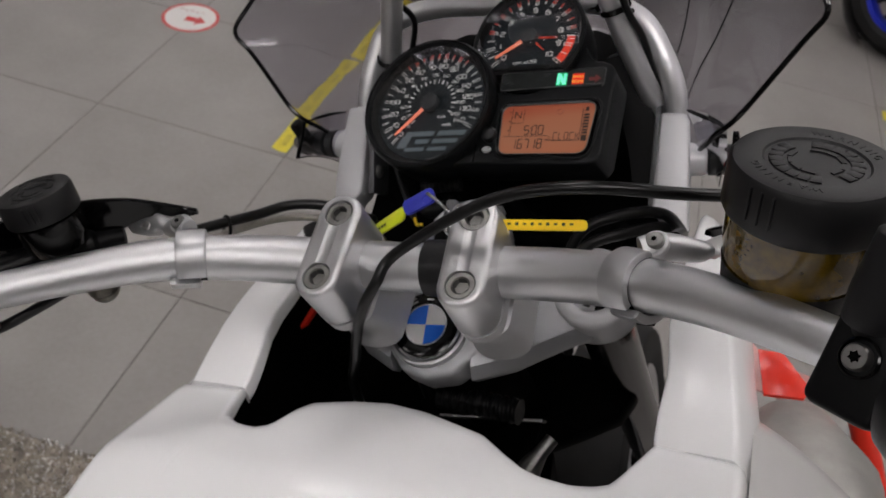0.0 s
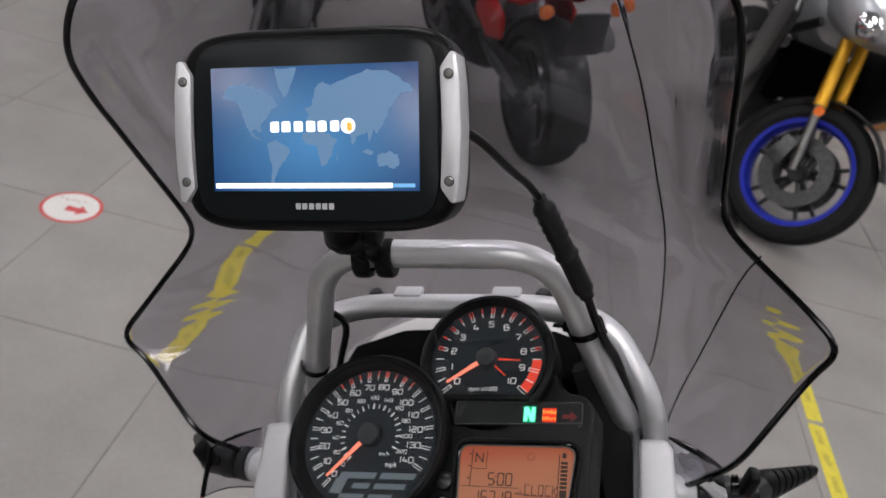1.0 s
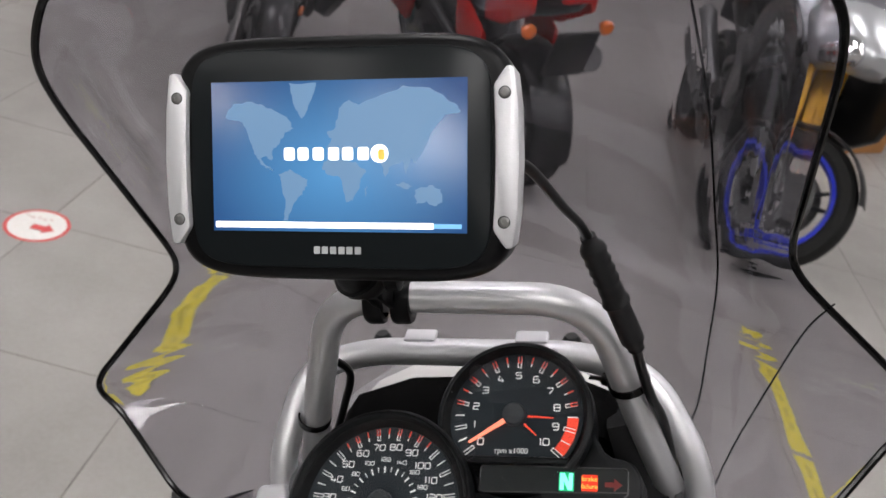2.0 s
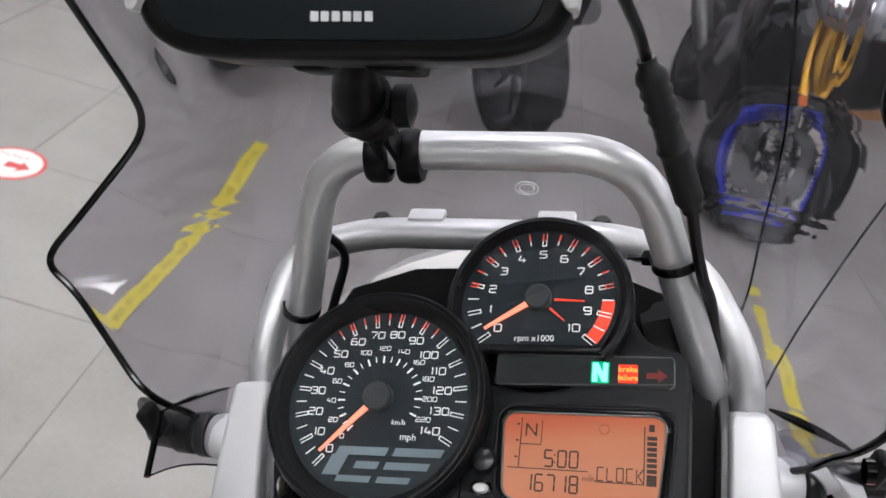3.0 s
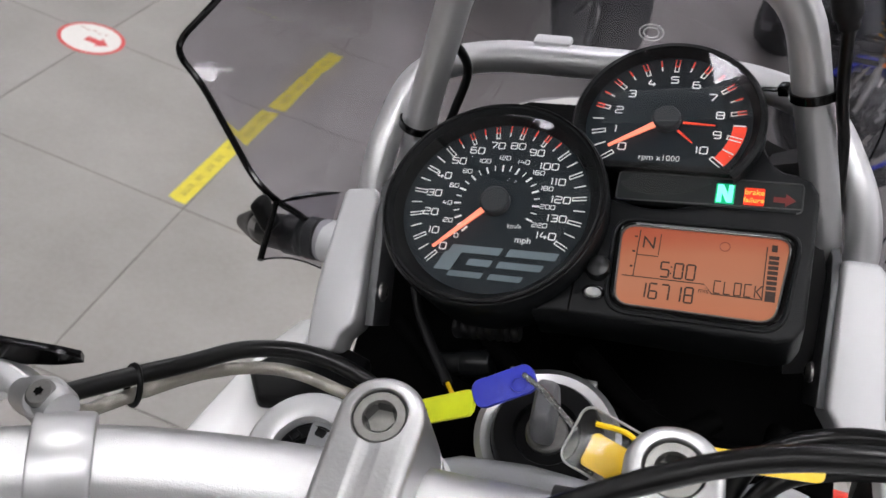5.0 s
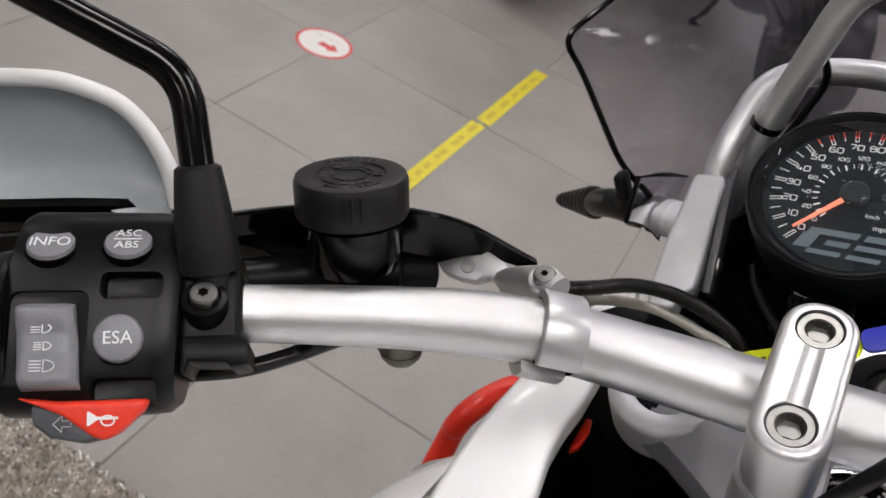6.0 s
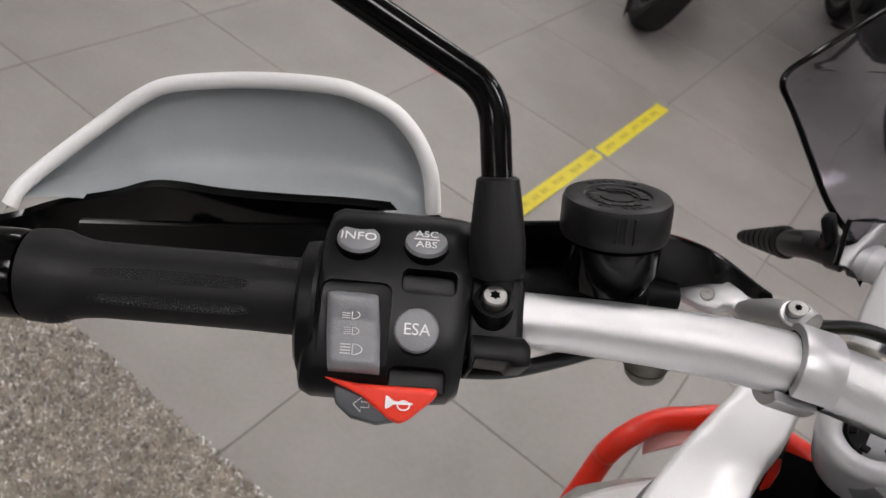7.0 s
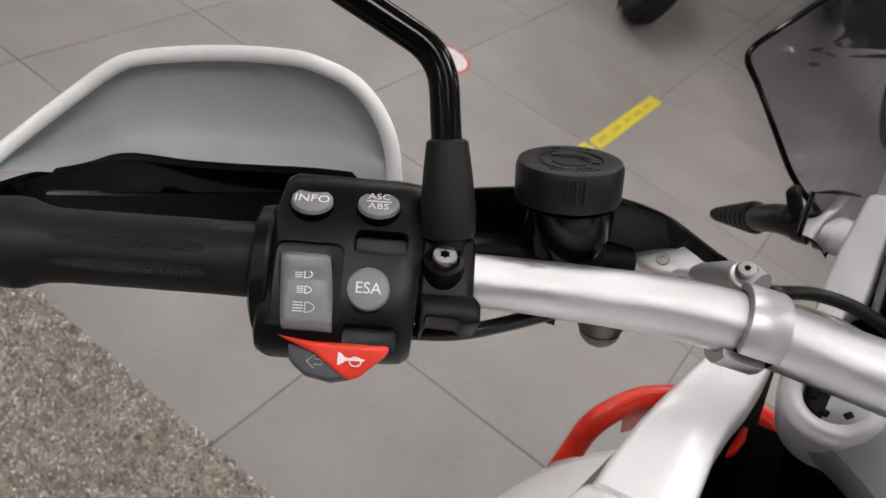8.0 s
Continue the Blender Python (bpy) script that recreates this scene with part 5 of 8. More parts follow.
# -- turn indicators --
def indicator(s):
    a, tip = STALK[s], Vector((s * 0.252 + 0.004, 0.034, -0.056))
    n = Vector((s, 0.12, -0.04)).normalized()
    d = (tip - a - n * 0.030).normalized()
    body = part("turn_indicator", tube([a + n * 0.0070, a + n * 0.0105, a + n * 0.0120, a + n * 0.0215, a + n * 0.0235, a + n * 0.034, tip - d * 0.077], [0.0098, 0.0098, 0.0120, 0.0122, 0.0108, 0.0104, 0.0098], 24), COLLAR_BLACK, bike, "black turn indicator")
    m = frame_at(tip - d * 0.081, (0, 0, 1), d)
    head = bmesh.new()
    prof = [(0.0095, 0), (0.0120, 0.004)]
    for k in range(7):
        z = 0.008 + k * 0.0095
        r = 0.0124 - 0.00105 * k
        prof += [(r, z), (r - 0.0002, z + 0.006), (r - 0.0024, z + 0.0068), (r - 0.0024, z + 0.0090)]
    prof += [(0.004, 0.078), (0, 0.081)]
    part("indicator_head", add_lathe(head, prof, 24, m @ Matrix.Diagonal((1.0, 0.75, 1, 1))), BLACK_PLASTIC, body)
    knob = Vector((-0.1710, -0.0620, 0.0190)) if s < 0 else a + n * 0.030 + Vector((0.004, -0.006, 0.016))
    part("wing_bolt", box((0.008, 0.013, 0.019), Matrix.Translation(knob) @ Matrix.Rotation(radians(20 * s), 4, "Y"), 0.003, 3), BLACK_PLASTIC, body)
    part("bolt_stem", tube([knob + Vector((0, 0, -0.006)), a + n * 0.028], [0.0045, 0.0055], 12), BLACK_PLASTIC, body)


indicator(-1)
indicator(1)


# -- windshield --
def shield():
    def lerp(tab, z):
        for (z0, v0), (z1, v1) in zip(tab, tab[1:]):
            if z <= z1:
                t = max(0.0, (z - z0) / (z1 - z0))
                return v0 + (v1 - v0) * t
        return tab[-1][1]

    yc = [(-0.02, 0.150), (0.086, 0.100), (0.17, 0.058), (0.30, -0.003), (0.42, -0.058)]
    hw = [(-0.015, 0.150), (0.015, 0.168), (0.094, 0.2345), (0.100, 0.2365), (0.106, 0.2340), (0.155, 0.184), (0.165, 0.177), (0.185, 0.1745), (0.285, 0.180), (0.310, 0.177), (0.330, 0.164), (0.375, 0.115), (0.395, 0.075), (0.405, 0.0)]
    ye = [(-0.02, -0.030), (0.03, -0.058), (0.100, -0.0235), (0.165, 0.004), (0.30, -0.056), (0.42, -0.110)]
    zs = sorted(set([*np.round(np.linspace(-0.015, 0.404, 130), 4), 0.094, 0.100, 0.106, 0.15, 0.165]))
    us = np.linspace(-1, 1, 161)

    def soft(tab, z, r=0.008):
        return sum(lerp(tab, z + r * k / 3) for k in range(-3, 4)) / 7

    def width(z):
        return soft(hw, z, 0.003 if z < 0.135 else 0.009) if z < 0.36 else lerp(hw, z)

    def fold_x(z):
        return float(np.interp(z, (0.02, 0.088, 0.145, 0.26, 0.335), (0.122, 0.139, 0.142, 0.132, 0.118)))

    def flange(x, w, z):
        """Rolled bead just inside the edge, above the waist."""
        return 0.0035 * math.exp(-((w - abs(x) - 0.017) / 0.007) ** 2) * float(np.interp(z, (0.165, 0.19, 0.30, 0.33), (0, 1, 1, 0)))

    def skin(x, z):
        c, w = soft(yc, z, 0.04), max(0.15, soft(hw, z, 0.020) if z < 0.14 else width(z) + (soft(hw, z, 0.020) - width(z)) * max(0.0, (0.16 - z) / 0.02))
        return Vector((x, c - (c - soft(ye, z, 0.012)) * abs(x / w) ** 1.58 + flange(x, w, z) + (0.004 * max(0, 1 - abs(x - fold_x(z)) / 0.018) if x > 0 else 0), z))

    def off_line(x, z, a, b):
        """Distance from the line a to b, and 1 on its length fading to 0 past its ends."""
        d = Vector((b[0] - a[0], b[1] - a[1]))
        p = Vector((x - a[0], z - a[1]))
        t = p.dot(d) / d.length_squared
        return abs(p.x * d.y - p.y * d.x) / d.length, max(0.0, 1 - 6 * max(0.0, -t, t - 1))

    def ridge(x, z):
        """How far the inner face stands off the moulded folds."""
        right, x = x > 0, abs(x)
        h = (0.00014 if right else 0.0) * math.exp(-((x - fold_x(z)) / 0.0060) ** 2) * min(1.0, max(0.0, (0.34 - z) / 0.04))
        for a, b, tall, wide in (((0.190, 0.135), (0.141, 0.020), 0.00010, 0.0060), ((0.214, 0.094), (0.158, 0.030), 0.0003, 0.0075)):
            d, k = off_line(x, z, a, b)
            h += tall * k * math.exp(-(d / wide) ** 2)
        # the clear plastic is not quite even in the wings
        wing = float(np.interp(x, (0.12, 0.16), (0.25, 1))) * float(np.interp(z, (0.12, 0.20, 0.25), (1, 0.5, 0.5 if right else 0.0)))
        return h + 0.00010 * wing * noise.noise(Vector((x * 22 + z * 13, z * 25 - x * 8, 3.1)))

    def at(u, z):
        return skin(u * width(z), z)

    m = Matrix.Translation((0.008, -0.004, 0)) @ Matrix.Rotation(radians(-1.5), 4, "Z") @ Matrix.Rotation(radians(-1.0), 4, "Y")
    inner = [[m @ (at(u, z) + Vector((0, -ridge(u * width(z), z), 0))) for u in us] for z in zs]
    outer = [[m @ (at(u, z) + Vector((0, 0.0030, 0.0005))) for u in us] for z in zs]
    bm = bmesh.new()
    rows = [[[bm.verts.new(p) for p in row] for row in sheet] for sheet in (inner, outer)]
    nz, nu = len(zs), len(us)
    for q, sheet in enumerate(rows):
        for a, b in zip(sheet, sheet[1:]):
            for k in range(nu - 1):
                f = (a[k], a[k + 1], b[k + 1], b[k])
                bm.faces.new(f if q else f[::-1])
    rim = [(r, 0) for r in range(nz)] + [(nz - 1, k) for k in range(1, nu)] + [(r, nu - 1) for r in range(nz - 2, -1, -1)] + [(0, k) for k in range(nu - 2, 0, -1)]
    for (r0, k0), (r1, k1) in zip(rim, rim[1:] + rim[:1]):
        bm.faces.new((rows[0][r0][k0], rows[0][r1][k1], rows[1][r1][k1], rows[1][r0][k0]))
    ob = part("windshield", bm, SHIELD_GLASS, bike, "smoked transparent windshield with dark edges", 60)
    ob.visible_shadow = False
    lift = Vector((0, 0.0015, 0))
    edge = [m @ (at(-1, z) + lift) for z in zs] + [m @ (at(u, zs[-1]) + lift) for u in np.linspace(-1, 1, 9)[1:-1]] + [m @ (at(1, z) + lift) for z in zs[::-1]]
    part("shield_edge", tube(edge, 0.0020, 8), GLOSS_BLACK, ob)
    for s in (-1, 1):
        for fold in (((0.118, 0.335), (0.123, 0.310), (0.132, 0.259), (0.138, 0.196), (0.142, 0.145), (0.139, 0.088), (0.133, 0.052), (0.122, 0.020)),
                     ((0.196, 0.150), (0.185, 0.123), (0.1625, 0.066), (0.150, 0.042), (0.141, 0.018))):
            c = catmull([m @ (skin(s * x, z) + Vector((0, -0.0016, 0))) for x, z in fold], 6)
            if s > 0:
                part("shield_crease", tube(c, 0.0006, 6), FOLD_MAT, ob)
        if s > 0:
            part("mount_screw", lathe([(0.006, 0), (0.006, 0.004), (0, 0.005)], 16, m @ Matrix.Translation((s * 0.180, -0.052, 0.014)) @ Matrix.Rotation(radians(90 * s), 4, "Y")), GLOSS_BLACK, ob)
    for s in (-1, 1):
        c4 = [Vector((-0.1607, -0.0673, 0.0302)), Vector((-0.1568, -0.0982, 0.0145)), Vector((-0.1440, -0.0560, -0.0170)), Vector((-0.1365, -0.0370, 0.0235))]
        if s > 0:
            c4 = [Vector((0.1815, -0.0520, 0.0220)), Vector((0.1840, -0.0850, 0.0160)), Vector((0.1760, -0.0400, -0.0390)), Vector((0.1500, -0.0230, 0.0190))]
        tab = bmesh.new()
        grid = [[tab.verts.new(c4[0].lerp(c4[1], v).lerp(c4[3].lerp(c4[2], v), u) + Vector((0, 0, 0.004 * math.sin(math.pi * u)))) for u in (0, 0.25, 0.5, 0.75, 1)] for v in (0, 0.33, 0.66, 1)]
        for a, b in zip(grid, grid[1:]):
            for q in range(4):
                tab.faces.new((a[q], a[q + 1], b[q + 1], b[q]))
        rim = [grid[q][0].co.copy() for q in range(4)]
        low_rim = [v.co.copy() for v in grid[3]]
        fl = part("shield_tab", tab, SHIELD_MAT, ob)
        fl.visible_shadow = False
        if s < 0:
            part("tab_edge", tube(rim, 0.0018, 8), GLOSS_BLACK, fl)
        part("tab_edge", tube(low_rim, 0.0005, 6), FOLD_MAT, fl)
        # Black bead on the fold, swelled to carry the crease's dark reflections.
        fold = catmull([c4[0], c4[0].lerp(c4[3], 0.35) + Vector((0, 0, 0.0012)), c4[0].lerp(c4[3], 0.7) + Vector((0, 0, 0.0010)), c4[3]], 5)
        part("tab_fold", tube(fold, [0.0008 + 0.0016 * math.sin(math.pi * k / (len(fold) - 1)) for k in range(len(fold))], 8, True, 0.5), GLOSS_BLACK, fl)
    em = m @ frame_at(at(0.04, 0.086) + Vector((0, -0.003, 0)), (1, 0, 0), (0, -0.85, -0.5))
    for r in (0.0072, 0.0045):
        part("shield_emblem", tube([em @ Vector((r * math.cos(k * math.pi / 12), r * math.sin(k * math.pi / 12), 0)) for k in range(25)], 0.0004, 6, False), BADGE_WHITE, ob)


shield()


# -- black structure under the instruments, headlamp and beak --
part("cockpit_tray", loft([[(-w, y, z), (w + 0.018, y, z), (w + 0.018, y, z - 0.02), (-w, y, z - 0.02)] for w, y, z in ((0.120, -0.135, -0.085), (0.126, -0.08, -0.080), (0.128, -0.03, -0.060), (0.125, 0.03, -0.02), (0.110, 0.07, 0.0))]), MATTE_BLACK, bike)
part("headlamp_housing", blob([(0.0, 0.12, -0.14, 0.01, 0.7), (0.06, 0.125, -0.14, 0.025, 0.7), (0.12, 0.11, -0.13, 0.01, 0.7), (0.16, 0.08, -0.11, -0.02, 0.7)], 24), BLACK_PLASTIC, bike)
part("beak_panel", blob([(0.02, 0.118, -0.10, 0.030, 0.8), (0.07, 0.120, -0.10, 0.044, 0.8), (0.12, 0.10, -0.10, 0.030, 0.8), (0.17, 0.06, -0.10, -0.02, 0.8)], 28), COWL_PAINT, bike, "pale grey headlamp cowl")

part("sensor_cable", tube(catmull([(-0.0825, -0.07, -0.0086), (-0.077, -0.08, -0.0174), (-0.0672, -0.095, -0.022), (-0.0496, -0.122, -0.0238)], 8), 0.0027, 10), RUBBER, bike)
part("yellow_wire", tube(catmull([(-0.0508, -0.12, -0.0244), (-0.0419, -0.135, -0.0195), (-0.0295, -0.15, -0.0069)], 8), 0.0012, 8), YELLOW_TAG, bike, "yellow wire end")
part("ribbed_sleeve", tube([Vector((-0.0575, -0.080, -0.023)).lerp(Vector((-0.022, -0.082, -0.017)), k / 24) for k in range(25)], [0.0058 if k % 3 else 0.0048 for k in range(25)], 16), RUBBER, bike)
part("plug", tube([Vector((-0.0680, -0.080, -0.051)).lerp(Vector((-0.036, -0.080, -0.0435)), t) for t in (0, 0.02, 0.45, 0.47, 0.98, 1)], [0.0045, 0.0062, 0.0062, 0.0074, 0.0074, 0.0060], 16), COLLAR_BLACK, bike)
for k in range(3):
    part("wiring_loom", tube(catmull([(-0.09 + 0.05 * k, -0.075, -0.030), (-0.05 + 0.05 * k, -0.105, -0.042), (0.0 + 0.05 * k, -0.112, -0.046), (0.05 + 0.03 * k, -0.095, -0.040)], 6), 0.0045 + 0.001 * k, 10), MATTE_BLACK, bike)

# black mouldings round the back of the instrument panel
part("panel_surround", loft([[(x, y0, z0 - 0.05), (x, y0, z0), (x, y0 + 0.045, z0 + 0.004), (x, y0 + 0.045, z0 - 0.05)] for x, y0, z0 in ((-0.098, -0.004, 0.018), (-0.085, -0.002, 0.036), (-0.045, 0.002, 0.049), (0.0, 0.004, 0.050), (0.07, 0.004, 0.049), (0.105, 0.0, 0.036), (0.118, -0.004, 0.008))]), MATTE_BLACK, bike, "black moulding behind the instruments")
part("side_moulding", loft([[(x - 0.012, y, z), (x + 0.012, y + 0.004, z + 0.004), (x + 0.012, y + 0.030, z), (x - 0.012, y + 0.030, z - 0.010)] for x, y, z in ((0.098, 0.004, 0.050), (0.108, -0.014, 0.020), (0.118, -0.034, -0.012), (0.124, -0.052, -0.040))]), BLACK_PLASTIC, bike)

part("bracket_foot", prism([(-0.166, -0.112), (-0.150, -0.090), (-0.118, -0.084), (-0.102, -0.090), (-0.100, -0.125), (-0.150, -0.135)][::-1], -0.056, -0.047, Matrix(), 0.003, 3), BLACK_PLASTIC, bike)

# -- fuel tank and side panels --
def tank_top(x, y):
    """Height of the tank's upper skin."""
    if y > -0.36:
        z = -0.041 - 0.34 * (y + 0.36)
    else:
        z = -0.041 - 0.45 * (y + 0.36) ** 2
    return z - 0.20 * x * x - 6.0 * max(0, abs(x) - 0.195) ** 2


MID = 0.005


def tank_bm():
    rim = lambda x: float(np.interp(x, (-0.29, -0.235, -0.205, -0.150, -0.144, -0.139, -0.128, -0.110, -0.100, -0.092, -0.083, -0.054, -0.029, -0.001, 0.045, 0.065, 0.078, 0.090, 0.107, 0.124, 0.133, 0.140, 0.147, 0.152, 0.205, 0.235, 0.29),
                                       (-0.285, -0.278, -0.272, -0.272, -0.290, -0.306, -0.311, -0.312, -0.308, -0.288, -0.278, -0.270, -0.267, -0.271, -0.286, -0.302, -0.311, -0.3145, -0.315, -0.313, -0.309, -0.294, -0.278, -0.266, -0.270, -0.278, -0.285)))
    lip = lambda x: 0.003 * max(0.0, 1 - abs(x + 0.115) / 0.03) + 0.006 * max(0.0, 1 - abs(x - 0.112) / 0.04)
    xs = sorted([*np.linspace(-0.203, 0.203, 110), -0.1515, -0.1505, -0.1485, -0.1460, -0.1435, -0.1410, -0.1380, 0.1360, 0.1385, 0.1410, 0.1435, 0.1460, 0.1490, 0.1525, 0.1535])
    bm = bmesh.new()
    rows = []
    for j in range(36):
        t = (j / 35) ** 1.6
        row = []
        for x in xs:
            y0 = rim(x)
            y = y0 + (-0.80 - y0) * t
            flank = abs(x) > 0.151
            fall = 0 if flank else lip(x) * max(0.0, 1 - (y0 - y) / 0.05) ** 2
            if j == 0:
                row.append(bm.verts.new((x + MID, y0 + 0.001, tank_top(x, y0) - fall - (0.020 if flank else 0.009))))
                continue
            if j == 1:
                y = y0
            if j == 2:
                y = y0 - 0.003
            z = tank_top(x, y) - fall - (0.004 if j == 1 else 0.001 if j == 2 else 0)
            row.append(bm.verts.new((x + MID, y, z)))
        rows.append(row)
    for a, b in zip(rows, rows[1:]):
        for k in range(len(xs) - 1):
            bm.faces.new((a[k], a[k + 1], b[k + 1], b[k]))
    for k in (0, -1):
        col = [r[k] for r in rows]
        for q in range(5):
            nxt = [bm.verts.new((MID + (v.co.x - MID) * (1.014, 1.012, 1.012, 1.0, 0.955)[q], v.co.y, v.co.z - (0.004, 0.010, 0.045, 0.05, 0.06)[q])) for v in col]
            for a, b, c, d in zip(col, col[1:], nxt[1:], nxt):
                bm.faces.new((a, b, c, d))
            col = nxt
    return bm


part("fuel_tank", tank_bm(), TANK_WHITE, bike, "glossy white fuel tank", 50)


def side_panel(s):
    """Wing of the tank beside the fork, with rounded edges."""
    secs = []
    for y, xi, xo, z in ((-0.2695, 0.1515, 0.200, -0.0795), (-0.262, 0.1505, 0.200, -0.0775), (-0.245, 0.1510, 0.199, -0.0725), (-0.220, 0.1535, 0.196, -0.0650), (-0.200, 0.1525, 0.193, -0.0610), (-0.180, 0.1500, 0.190, -0.0590), (-0.150, 0.1500, 0.187, -0.0585), (-0.110, 0.1530, 0.183, -0.0595), (-0.075, 0.1560, 0.177, -0.0610), (-0.050, 0.1580, 0.170, -0.0630), (-0.040, 0.1590, 0.166, -0.068), (-0.037, 0.1600, 0.165, -0.10)):
        r = min(0.0026, (xo - xi) * 0.3)
        loop = [(xi, z - 0.014), (xi, z - r), (xi + r * 0.3, z - r * 0.3), (xi + r, z), ((xi + xo) / 2, z + 0.0008), (xo - r, z - 0.0005), (xo - r * 0.3, z - r * 0.5), (xo + 0.003, z - 2.2 * r), (xo + (0.010 if s < 0 else 0.017), z - 0.040), (xo + (0.013 if s < 0 else 0.022), z - 0.09), (xo + 0.010, z - 0.14), (xo + 0.007, z - 0.14), (xo - 0.003, z - 0.02)]
        secs.append([(s * x + MID, y, zz) for x, zz in loop])
    return loft(secs)


def side_liner(s):
    """Black filler under the wing, standing in for its shaded open underside."""
    return loft([[(s * x + MID, y, zz) for x, zz in ((xi + 0.002, z - 0.012), (xo - 0.005, z - 0.021), (xo + 0.004, z - 0.10), (xi + 0.004, z - 0.14))]
                 for y, xi, xo, z in ((-0.300, 0.1515, 0.196, -0.0795), (-0.245, 0.1510, 0.195, -0.0725), (-0.200, 0.1525, 0.190, -0.0610), (-0.110, 0.1530, 0.180, -0.0595), (-0.050, 0.1580, 0.168, -0.0630))])


def side_cover(s):
    """Painted cover beside the tank, below its edge."""
    secs = []
    for y, dz in ((-0.205, 0.045), (-0.208, 0.022), (-0.216, 0.010), (-0.230, 0.005), (-0.27, 0.004), (-0.33, 0.004), (-0.42, 0.004), (-0.55, 0.006)):
        lift = max(0.0, -0.27 - y) * 0.10
        secs.append([(s * x + MID, y, -0.085 - lift * 0 - 5.0 * (x - 0.19) ** 2 - (x - 0.2) * 0.55 - dz + 0.22 * max(0, -0.24 - y) - 0.35 * max(0, -0.40 - y)) for x in (0.209, 0.213, 0.225, 0.240, 0.255, 0.268, 0.278, 0.284)])
    bm = loft(secs, False, False)
    return bm


for s in (-1, 1):
    sp = part("side_panel", side_panel(s), TANK_WHITE, bike, "glossy white side panel", 50)
    part("underside_shade", side_liner(s), MATTE_BLACK, sp)
    # Left cover is white: the light on its silver is put into colour.
    part("side_cover", side_cover(s), COVER_SILVER if s > 0 else TANK_WHITE, bike, "silver painted side cover" if s > 0 else "side cover coloured white for the light on it", 50)
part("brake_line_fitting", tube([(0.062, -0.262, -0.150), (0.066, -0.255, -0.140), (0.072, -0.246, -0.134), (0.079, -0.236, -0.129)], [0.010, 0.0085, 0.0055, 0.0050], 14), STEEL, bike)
# Added black sheet closing the recess by the fork, to read as shade.
part("recess_blackout", loft([[(-w, y, z), (0.045, y, z), (0.045, y, z - 0.03), (-w, y, z - 0.03)] for w, y, z in ((0.165, -0.33, -0.20), (0.165, -0.24, -0.21), (0.165, -0.12, -0.20), (0.16, -0.03, -0.19))]), MATTE_BLACK, bike)


# -- controls at the left end of the handlebar --
def sw(x, y, z=0.0):
    return SW @ Vector((x, y, z))


def star_recess(r, m):
    """Six-pointed socket in a bolt head."""
    return prism([((r if k % 2 else r * 0.66) * math.cos(k * math.pi / 6), (r if k % 2 else r * 0.66) * math.sin(k * math.pi / 6)) for k in range(12)], -0.0008, 0.0001, m)


